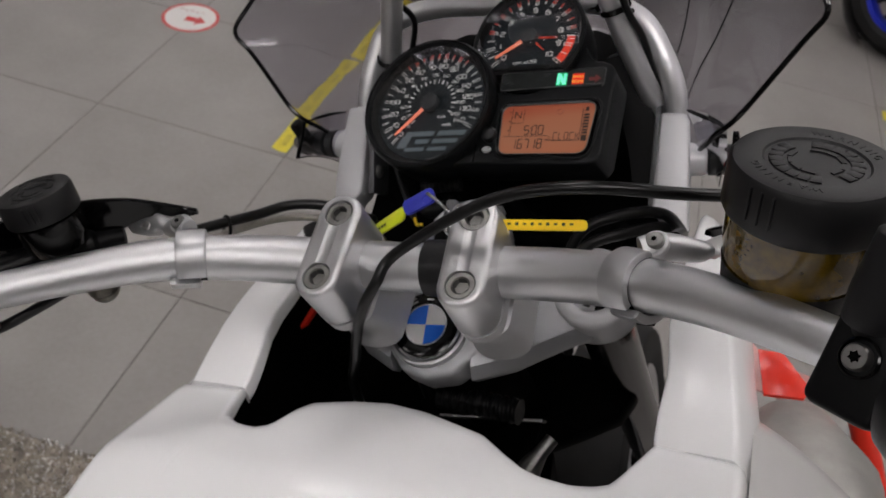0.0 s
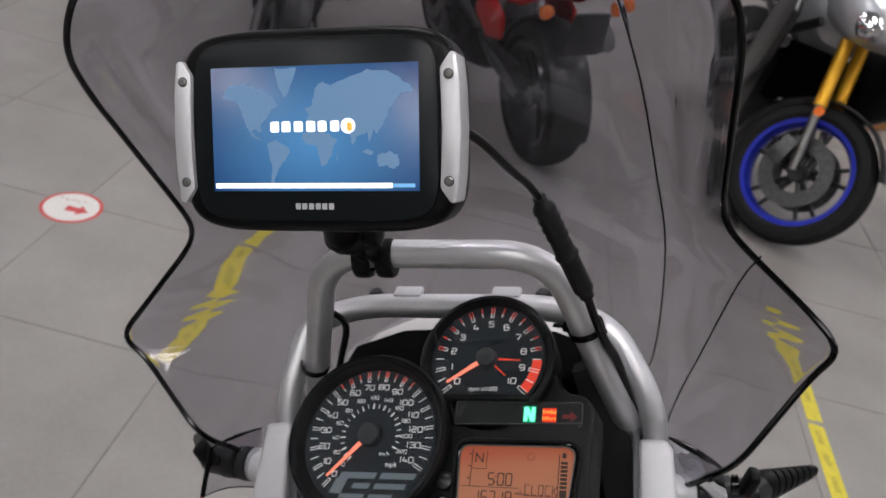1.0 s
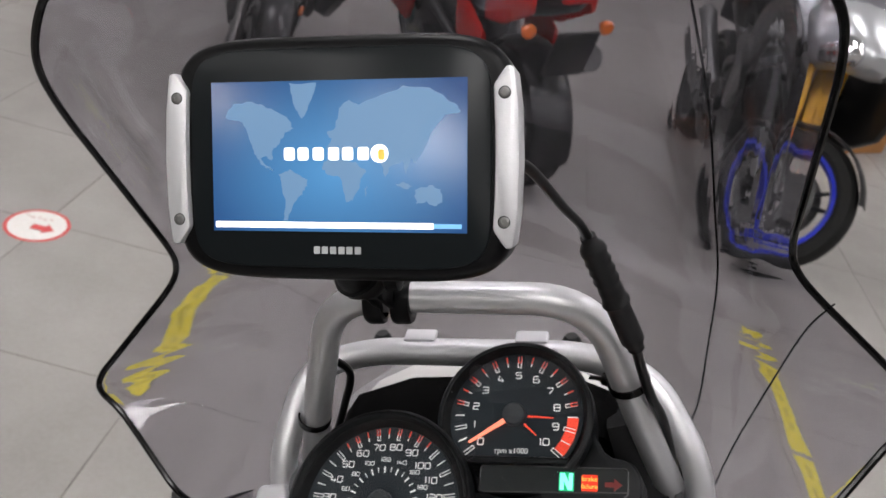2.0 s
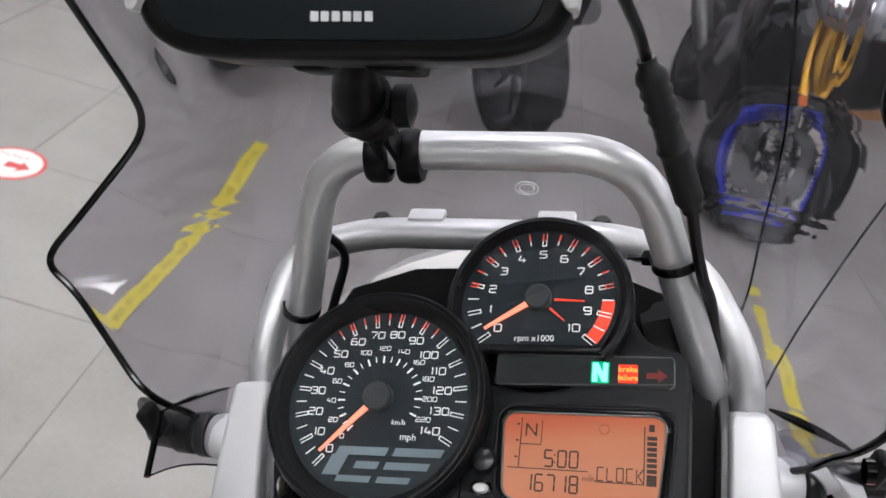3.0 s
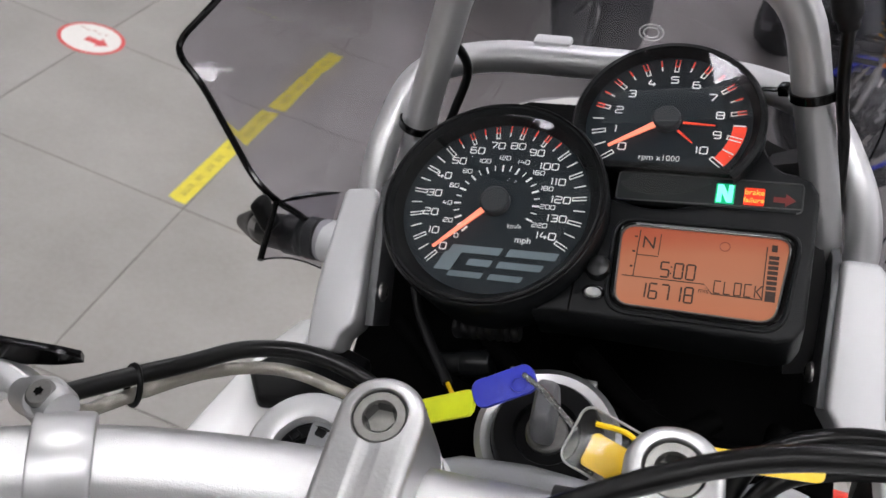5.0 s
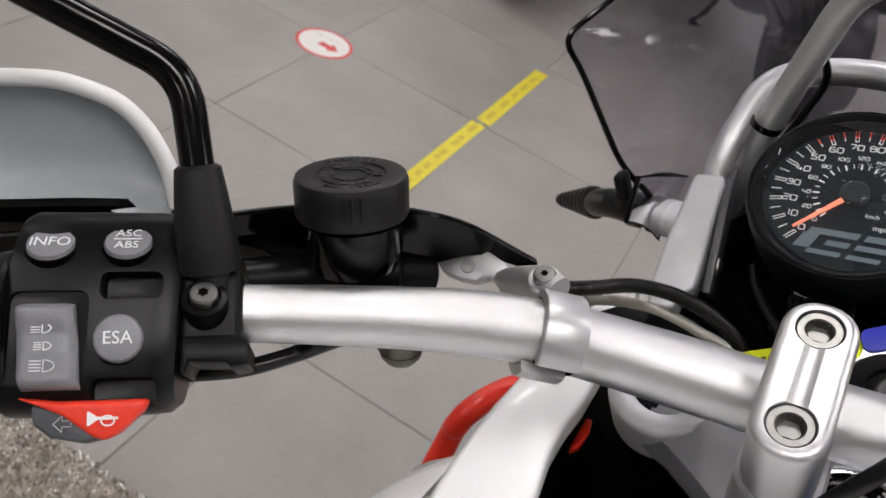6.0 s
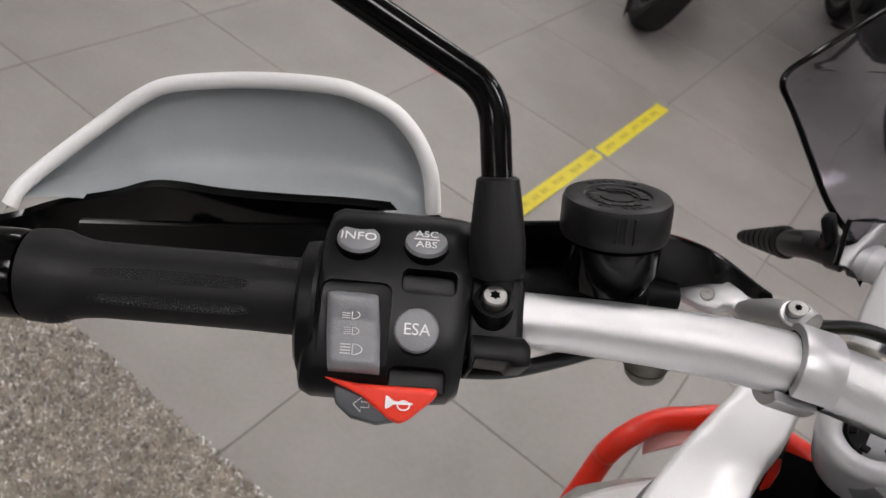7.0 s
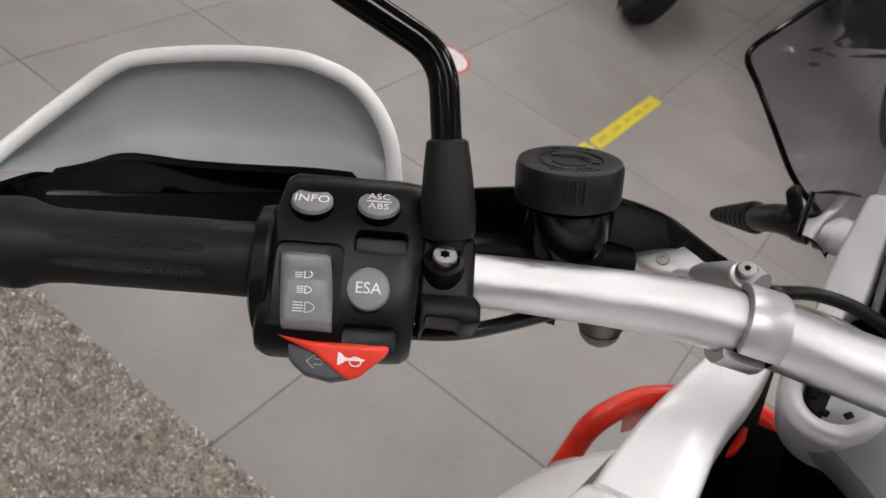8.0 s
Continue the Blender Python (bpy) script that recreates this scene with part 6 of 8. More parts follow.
def left_switch():
    axis_y, axis_z = 0.0100, -0.0200
    secs = []
    for x, k in ((-0.0405, 0.86), (-0.0395, 0.95), (-0.036, 1.0), (0.010, 1.0), (0.0165, 0.98), (0.0200, 0.90), (0.0205, 0.80)):
        loop = []
        for i in range(40):
            a = 2 * math.pi * i / 40
            c, s = math.cos(a), math.sin(a)
            # flattened towards the rider, rounder above and below
            yy = axis_y + k * (0.0415 if s > 0 else 0.0345) * math.copysign(abs(s) ** 0.80, s) - 0.0005
            zz = axis_z + k * (0.0218 if c > 0 else 0.026) * math.copysign(abs(c) ** 0.62, c)
            loop.append(sw(x + 0.0035 * s * (0.5 if x > 0 else 1), yy, zz))
        secs.append(loop)
    cutters = [prism(rect(0.0215, 0.0100, 0.003), -0.0085, 0.012, SW @ Matrix.Translation((0.0040, 0.0192, 0)), 0.0010, 2), prism(rect(0.0220, 0.0105, 0.003), -0.0085, 0.012, SW @ Matrix.Translation((0.0020, -0.0185, 0)), 0.0010, 2),
               prism(rect(0.0270, 0.0440, 0.004), -0.0012, 0.012, SW @ Matrix.Translation((-0.0235, -0.0045, 0)), 0.0006, 2)]
    h = part("left_switch_housing", carve(loft(secs), cutters), SWITCH_BLACK, bike, "black left handlebar switch housing", 32)
    part("housing_collar", tube([sw(-0.0385, axis_y, axis_z), sw(-0.0400, axis_y, axis_z), sw(-0.0450, axis_y, axis_z), sw(-0.0465, axis_y, axis_z)], [0.0260, 0.0270, 0.0262, 0.0225], 36), SWITCH_BLACK, h)

    def button(name, x, y, tilt, text, size, z=0.0):
        m = SW @ Matrix.Translation((x, y, z)) @ Matrix.Rotation(radians(tilt), 4, "X")
        b = part(name, lathe([(0.0086, -0.006), (0.0086, 0.0008), (0.0080, 0.0020), (0.0068, 0.0025), (0, 0.0022)], 32, m), GREY_BUTTON, h, "round grey button")
        part("button_seat", lathe([(0.0098, -0.004), (0.0097, 0.0004), (0.0088, 0.0006), (0.0086, -0.002)], 32, m), MATTE_BLACK, h)
        lt = bmesh.new()
        if len(text) == 1:
            text_bm(lt, text[0], size, m @ Matrix.Translation((0, -0.0010 if tilt < 0 else 0.0, 0.0026)))
        else:
            text_bm(lt, text[0], size, m @ Matrix.Translation((0, 0.0028, 0.0026)))
            text_bm(lt, text[1], size, m @ Matrix.Translation((0, -0.0032, 0.0026)))
            add_prism(lt, rect(0.0100, 0.0005), 0.0024, 0.0027, m)
        part("lettering", lt, BUTTON_PRINT, b)

    button("info_button", -0.0250, 0.0350, -32, ["INFO"], 0.0062, -0.0020)
    button("asc_button", 0.0016, 0.0353, -32, ["ASC", "ABS"], 0.0050, -0.0020)
    button("esa_button", 0.0004, 0.0002, 4, ["ESA"], 0.0064, 0.0006)
    # headlamp rocker
    rk = []
    for y in np.linspace(0.0130, -0.0172, 34):
        z = float(np.interp(y, (-0.0172, -0.0160, -0.0140, -0.0115, -0.0045, 0.002, 0.0070, 0.0100, 0.0118, 0.0130), (0.0004, 0.0038, 0.0054, 0.0050, 0.0030, 0.0034, 0.0056, 0.0062, 0.0048, 0.0010)))
        half = 0.0102 - 0.0006 * abs(y + 0.002) / 0.015
        row = [sw(-0.0236 - 0.10 * y + half * u, y, z - 0.0030 * abs(u) ** 7) for u in np.linspace(-1, 1, 17)]
        rk.append([sw(-0.0236 - 0.10 * y - half * 1.02, y, -0.004), *row, sw(-0.0236 - 0.10 * y + half * 1.02, y, -0.004)])
    rk = loft(rk)
    rocker = part("light_rocker", rk, GREY_BUTTON, h, "grey headlamp rocker switch", 30)
    icons = bmesh.new()
    for cy, k, zz in ((0.0036, 0.90, 0.0044), (-0.0024, 0.78, 0.0037), (-0.0094, 1.12, 0.0050)):
        cx = -0.0240 - 0.10 * cy
        for j in range(4):
            add_prism(icons, rect(0.0034 * k, 0.00035 * k, 0, cx - 0.0022 * k, cy + (j - 1.5) * 0.0010 * k), zz, zz + 0.0002, SW)
        arc = [sw(cx + 0.0002 * k, cy - 0.0018 * k, zz + 0.0001)] + [sw(cx + 0.0002 * k + 0.0032 * k * math.cos(radians(a)), cy + 0.0018 * k * math.sin(radians(a)), zz + 0.0001) for a in range(-80, 81, 20)] + [sw(cx + 0.0002 * k, cy + 0.0018 * k, zz + 0.0001), sw(cx + 0.0002 * k, cy - 0.0018 * k, zz + 0.0001)]
        add_tube(icons, arc, 0.0002, 5)
    part("lamp_symbols", icons, BUTTON_PRINT, rocker, "white headlamp symbols")
    # horn and indicator switch
    horn = [(-0.0335, -0.0205), (-0.020, -0.0222), (0.0020, -0.0222), (0.0105, -0.0220), (0.0098, -0.0255), (0.0000, -0.0345), (-0.0035, -0.0362), (-0.0075, -0.0345), (-0.0180, -0.0268)]
    hm = SW @ Matrix.Translation((0, 0.001, 0.001)) @ Matrix.Rotation(radians(8), 4, "X")
    hn = part("horn_switch", prism(horn, -0.012, 0.0015, hm, 0.0018, 3), RED_SWITCH, h, "red horn switch")
    sym = bmesh.new()
    add_prism(sym, [(-0.0090, -0.0305), (-0.0082, -0.0305), (-0.0058, -0.0288), (0.0012, -0.0286), (0.0012, -0.0278), (-0.0058, -0.0276), (-0.0082, -0.0258), (-0.0090, -0.0258)], 0.0016, 0.0019, hm)
    add_tube(sym, [hm @ Vector((-0.0022 + 0.0022 * math.cos(k * math.pi / 8), -0.0290 + 0.0017 * math.sin(k * math.pi / 8), 0.0018)) for k in range(17)], 0.0003, 5, False)
    part("horn_symbol", sym, BUTTON_PRINT, hn)
    turn = [(-0.0290, -0.0215), (-0.0100, -0.0260), (-0.0030, -0.0330), (-0.0120, -0.0350), (-0.0220, -0.0330), (-0.0280, -0.0285)]
    ts = part("indicator_switch", prism(turn, -0.018, -0.0045, SW, 0.0016, 2), material("dark grey switch", (0.05, 0.055, 0.06), 0.5, bump=0.3, bump_scale=900), h)
    ar = bmesh.new()
    pts = [(-0.0210, -0.0285), (-0.0180, -0.0258), (-0.0180, -0.0275), (-0.0150, -0.0275), (-0.0150, -0.0295), (-0.0180, -0.0295), (-0.0180, -0.0312), (-0.0210, -0.0285)]
    add_tube(ar, [sw(x, y, -0.0043) for x, y in pts], 0.0002, 5)
    part("arrow_symbol", ar, material("grey print", (0.4, 0.4, 0.4), 0.5), ts)

    # clamp bracket beside the housing, carrying the mirror
    mb = part("mirror_clamp", prism(rect(0.0230, 0.034, 0.004, 0.0305, 0.0100), -0.036, -0.0035, SW, 0.003, 3), BLACK_PLASTIC, bike, "black mirror clamp")
    part("clamp_bolt", lathe([(0.0050, -0.004), (0.0050, 0.0036), (0.0044, 0.0043), (0, 0.0043)], 26, SW @ Matrix.Translation((0.0292, 0.0140, 0.0005)) @ Matrix.Rotation(radians(-25), 4, "X")), STEEL, mb)
    part("bolt_socket", star_recess(0.0022, SW @ Matrix.Translation((0.0292, 0.0140, 0.0005)) @ Matrix.Rotation(radians(-25), 4, "X") @ Matrix.Translation((0, 0, 0.0044))), MATTE_BLACK, mb)
    part("bolt_well", lathe([(0.0078, -0.0030), (0.0080, 0.0002), (0.0070, 0.0004), (0.0068, -0.0030)], 28, SW @ Matrix.Translation((0.0292, 0.0140, -0.0030))), GLOSS_BLACK, mb)
    part("bolt_boss", lathe([(0.0085, -0.010), (0.0080, 0.0010), (0.0060, 0.0014), (0.0056, -0.002)], 28, SW @ Matrix.Translation((0.0292, 0.0140, 0.0000)) @ Matrix.Rotation(radians(-25), 4, "X")), BLACK_PLASTIC, mb)
    part("cable_bracket", prism([(0.0215, 0.0010), (0.0420, 0.0015), (0.0450, -0.0020), (0.0450, -0.0095), (0.0385, -0.0105), (0.0370, -0.0085), (0.0240, -0.0080), (0.0225, -0.0130), (0.0210, -0.0120)], -0.030, -0.002, SW, 0.001), BLACK_PLASTIC, mb)


left_switch()

# grip, flange and bar end
def grip(side):
    f = Matrix() if side < 0 else RIGHT_GEAR
    g0, g1 = Vector((-0.3040, -0.3890, 0.0768)), Vector((-0.4035, -0.4557, 0.0810))
    d = (g1 - g0).normalized()
    L = (g1 - g0).length
    prof = [(0.0168, 0.0), (0.0166, 0.004), (0.0160, 0.010), (0.0156, 0.030), (0.0155, 0.060), (0.0156, 0.088), (0.0162, 0.096), (0.0176, 0.102), (0.0192, 0.106), (0.0196, 0.1105), (0.0190, L - 0.001), (0.017, L), (0, L)]
    m = f @ frame_at(g0, SW.col[2].to_3d(), d)
    g = part("hand_grip", lathe(prof, 40, m), RUBBER, bike, "ribbed black rubber hand grip")
    verts, faces = [], []
    for k in range(9):
        a0 = k * 40.0
        z0, z1 = (0.028, 0.090) if k % 2 == 0 else ((0.003, 0.026) if k % 4 == 1 else (0.101, 0.108))
        nz = int((z1 - z0) / 0.00105)
        for j in range(nz):
            z = z0 + (z1 - z0) * (j + 0.5) / nz
            r = float(np.interp(z, [q[1] for q in prof[:-2]], [q[0] for q in prof[:-2]])) - 0.00005
            wide = 9.5 * math.sqrt(max(0.02, 1 - (2 * (z - z0) / (z1 - z0) - 1) ** 4)) * (1.0 - 0.25 * (z - z0) / (z1 - z0))
            na = max(2, int(2 * wide * 0.0174533 * r / 0.00105))
            for q in range(na):
                a = radians(a0 - wide + 2 * wide * (q + 0.5 + 0.5 * (j % 2)) / na)
                da, dz, n = wide * 0.0174533 / na * 0.94, (z1 - z0) / nz * 0.47, len(verts)
                verts += [m @ Vector((rr * math.cos(aa), rr * math.sin(aa), zz)) for rr, aa, zz in ((r, a - da, z - dz), (r, a + da, z - dz), (r, a + da, z + dz), (r, a - da, z + dz), (r + 0.00055, a, z))]
                faces += [(n, n + 1, n + 4), (n + 1, n + 2, n + 4), (n + 2, n + 3, n + 4), (n + 3, n, n + 4)]
    me = bpy.data.meshes.new("grip_pattern")
    me.from_pydata(verts, [], faces)
    pads = bmesh.new()
    pads.from_mesh(me)
    bpy.data.meshes.remove(me)
    for k in range(9):
        a0 = k * 40.0
        z0, z1 = (0.028, 0.090) if k % 2 == 0 else ((0.003, 0.026) if k % 4 == 1 else (0.101, 0.108))
        border = []
        for q in range(33):
            t = 2 * math.pi * q / 32
            z = (z0 + z1) / 2 + ((z1 - z0) / 2 + 0.0008) * math.copysign(abs(math.cos(t)) ** 0.6, math.cos(t))
            r = float(np.interp(z, [w[1] for w in prof[:-2]], [w[0] for w in prof[:-2]]))
            a = radians(a0 + (11.0 - 2.6 * (z - z0) / (z1 - z0)) * math.copysign(abs(math.sin(t)) ** 0.8, math.sin(t)))
            border.append(m @ Vector((r * math.cos(a), r * math.sin(a), z)))
        add_tube(pads, border, 0.00028, 5, False)
    tagged(part("grip_pattern", pads, KNURL, g), kind="stuff")
    part("bar_end_weight", lathe([(0.0150, L), (0.0180, L + 0.001), (0.0186, L + 0.004), (0.0186, L + 0.020), (0.0165, L + 0.034), (0.012, L + 0.040), (0, L + 0.041)], 36, m), GLOSS_BLACK, bike)


KNURL = material("knurled rubber", (0.012, 0.012, 0.0127), 0.42, spec=0.4, bump=0.1, bump_scale=1200)
grip(-1)
grip(1)


# -- hand guards --
def hand_guard(side):
    f = Matrix() if side < 0 else RIGHT_GEAR
    top = [(-0.314, -0.300, 0.078), (-0.316, -0.300, 0.097), (-0.322, -0.300, 0.111), (-0.330, -0.301, 0.121), (-0.339, -0.304, 0.1285), (-0.351, -0.310, 0.134), (-0.362, -0.316, 0.137), (-0.384, -0.3285, 0.1377), (-0.409, -0.3415, 0.1357), (-0.435, -0.355, 0.1308), (-0.4485, -0.3625, 0.1236), (-0.4614, -0.371, 0.113), (-0.4805, -0.3945, 0.0912), (-0.4875, -0.4115, 0.0785), (-0.489, -0.419, 0.070)]
    bot = [(x + 0.001, y - 0.004 - 0.017 * min(1, max(0, z - 0.070) / 0.05), z - min(1.0, max(0, z - 0.062) / 0.04) * max(0.0, z - float(np.interp(-x, (0.314, 0.337, 0.37, 0.43, 0.452, 0.477, 0.49), (0.074, 0.083, 0.083, 0.080, 0.074, 0.067, 0.063))))) for x, y, z in top]
    top = [(x, y, z - 0.0022 * min(1.0, max(0.0, z - 0.075) / 0.04)) for x, y, z in top]
    T, B = catmull(top, 4), catmull(bot, 4)
    rows = []
    for k in range(9):
        t = k / 8
        rows.append([f @ (a.lerp(b, t) + Vector((-0.005, 0.013, 0)) * float(np.interp(t, (0, 0.125, 0.375, 0.75, 0.875, 1), (0, 0.45, 0.85, 1.0, 0.75, 0)))) for a, b in zip(T, B)])
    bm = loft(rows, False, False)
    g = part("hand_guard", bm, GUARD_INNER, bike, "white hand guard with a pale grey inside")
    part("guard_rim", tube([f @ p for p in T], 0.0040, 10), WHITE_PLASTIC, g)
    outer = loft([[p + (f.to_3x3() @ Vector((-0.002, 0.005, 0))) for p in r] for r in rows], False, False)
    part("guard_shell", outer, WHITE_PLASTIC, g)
    low = [(-0.222, -0.286, 0.066), (-0.245, -0.296, 0.071), (-0.280, -0.308, 0.0765), (-0.3170, -0.302, 0.0775), (-0.337, -0.327, 0.0865), (-0.369, -0.348, 0.0870), (-0.395, -0.361, 0.0862), (-0.429, -0.374, 0.0850), (-0.452, -0.385, 0.0762), (-0.477, -0.402, 0.0692), (-0.492, -0.422, 0.0640), (-0.508, -0.452, 0.066), (-0.522, -0.490, 0.073)]
    L = catmull(low, 5)
    strip = loft([[f @ (p + Vector((0.57 * o, -0.8 * o, dz))) for p in L] for o, dz in ((-0.003, 0.0), (0.002, -0.0015), (0.000, -0.012), (-0.006, -0.024), (-0.010, -0.036), (-0.012, -0.052))], False, False)
    part("guard_bracket", strip, GLOSS_BLACK, g)
    part("bracket_tab", lathe([(0.010, 0), (0.010, 0.010), (0.006, 0.014), (0, 0.014)], 18, f @ frame_at((-0.418, -0.362, 0.046), (1, 0, 0), (0.5, -0.8, 0.3))), BLACK_PLASTIC, g)
    part("bracket_arm", tube([f @ Vector(p) for p in ((-0.416, -0.368, 0.046), (-0.380, -0.352, 0.048), (-0.330, -0.335, 0.054), (-0.28, -0.335, 0.060))], 0.006, 10), BLACK_PLASTIC, g)


hand_guard(-1)
hand_guard(1)


# -- mirrors --
def mirror(side):
    f = Matrix() if side < 0 else RIGHT_GEAR
    base, boot_top, elbow, arm = (Vector(p) for p in ((-0.240, -0.357, 0.082), (-0.2525, -0.343, 0.1315), (-0.2645, -0.331, 0.1600), (-0.340, -0.378, 0.2145)))
    d = boot_top - base
    part("mirror_boot", tube([f @ (base + d * t) for t in (0.02, 0.24, 0.26, 0.30, 0.50, 0.8, 0.98, 1.0)], [0.0068, 0.0068, 0.0104, 0.0111, 0.0112, 0.0096, 0.0084, 0.0070], 28), RUBBER, bike, "black rubber boot of the mirror stem")
    end = arm + (arm - elbow).normalized() * 0.10
    part("mirror_stem", tube([f @ p for p in fillet([boot_top - d * 0.2, elbow, arm, end], 0.014, 8)], 0.0062, 20), GLOSS_BLACK, bike, "gloss black mirror stem")
    m = f @ frame_at(end + Vector((-0.02, 0, 0.03)), (1, 0, 0.1), (0.15, -1, 0.05))
    hd = part("mirror_head", prism(rect(0.15, 0.095, 0.03), -0.035, 0.0, m, 0.010, 3), BLACK_PLASTIC, bike)
    part("mirror_glass", prism(rect(0.138, 0.084, 0.026), 0.0, 0.0008, m), CHROME, hd)


mirror(-1)
mirror(1)


# -- fluid reservoirs --
def reservoir(at, axis, r, cap_h, body_h, side, amber):
    m = frame_at(at, (0.8 * -side, 0.55, 0), axis)
    cap = [(r * 0.80, -cap_h), (r * 0.97, -cap_h), (r * 1.0, -cap_h * 0.92), (r * 1.0, -0.003), (r * 0.96, -0.0006), (r * 0.90, 0.0), (r * 0.62, -0.0002), (r * 0.60, -0.0012), (0, -0.0012)]
    body = [(r * 0.80, -cap_h + 0.002), (r * 0.82, -cap_h - 0.0010), (r * 0.89, -cap_h - 0.0022), (r * 0.87, -cap_h - body_h * 0.65), (r * 0.80, -cap_h - body_h * 0.85), (r * 0.74, -cap_h - body_h), (0, -cap_h - body_h)] if not amber else [(r * 0.92, -cap_h + 0.002), (r * 0.90, -cap_h - body_h * 0.35), (r * 0.80, -cap_h - body_h * 0.85), (r * 0.70, -cap_h - body_h), (0, -cap_h - body_h)]
    if amber:
        pot = part("fluid_reservoir", lathe(body, 40, m), AMBER, bike, "amber fluid reservoir with a black cap")
        part("reservoir_base", lathe([(r * 0.868, -cap_h - body_h * 0.60), (r * 0.85, -cap_h - body_h * 0.66), (r * 0.82, -cap_h - body_h * 0.86), (r * 0.72, -cap_h - body_h * 1.02), (0, -cap_h - body_h * 1.02)], 40, m), BLACK_PLASTIC, pot)
    else:
        pot = part("fluid_reservoir", lathe(body, 40, m), GLOSS_BLACK, bike, "black fluid reservoir with a screw cap")
    c = part("cap", lathe(cap, 56, m), CAP_BLACK, pot)
    ribs = bmesh.new()
    for k in range(3):
        for base in (-90, 90):
            a = radians(base + (k - 1) * 9)
            add_box(ribs, (0.0012, 0.0020, cap_h * 0.62), m @ Matrix.Translation((r * 1.0 * math.cos(a), r * 1.0 * math.sin(a), -cap_h * 0.45)) @ Matrix.Rotation(a + math.pi / 2, 4, "Z"), 0.0004)
    tagged(part("cap_knurl", ribs, CAP_BLACK, c), kind="stuff")
    ring = bmesh.new()
    for k in range(22):
        a = 2 * math.pi * k / 22
        if k in (3, 4, 14, 15):
            continue
        add_box(ring, (r * 0.13, r * 0.16, 0.0006), m @ Matrix.Rotation(a, 4, "Z") @ Matrix.Translation((0, r * 0.46, -0.0008)), 0.0001)
        if k % 2:
            add_box(ring, (r * 0.16, r * 0.05, 0.0006), m @ Matrix.Rotation(a, 4, "Z") @ Matrix.Translation((0, r * 0.30, -0.0008)))
    for half in (0, 180):
        for k, ch in enumerate("WARNING"):
            text_bm(ring, ch, r * 0.14, m @ Matrix.Rotation(radians(half + (3 - k) * 11), 4, "Z") @ Matrix.Translation((0, r * 0.735, -0.0002)), raise_by=0.0007)
    tagged(part("cap_moulding", ring, CAP_BLACK, c), kind="stuff")
    return m


AMBER = material("amber plastic over dark fluid", (0.075, 0.044, 0.003), 0.10, coat=0.6, mottle=0.96, mottle_scale=46)
reservoir((-0.2260, -0.2855, 0.1105), (-0.077, 0.103, 0.992), 0.0240, 0.0180, 0.024, -1, False)
reservoir((0.2320, -0.2725, 0.1400), (0.13, 0.12, 0.98), 0.0365, 0.0255, 0.046, 1, True)


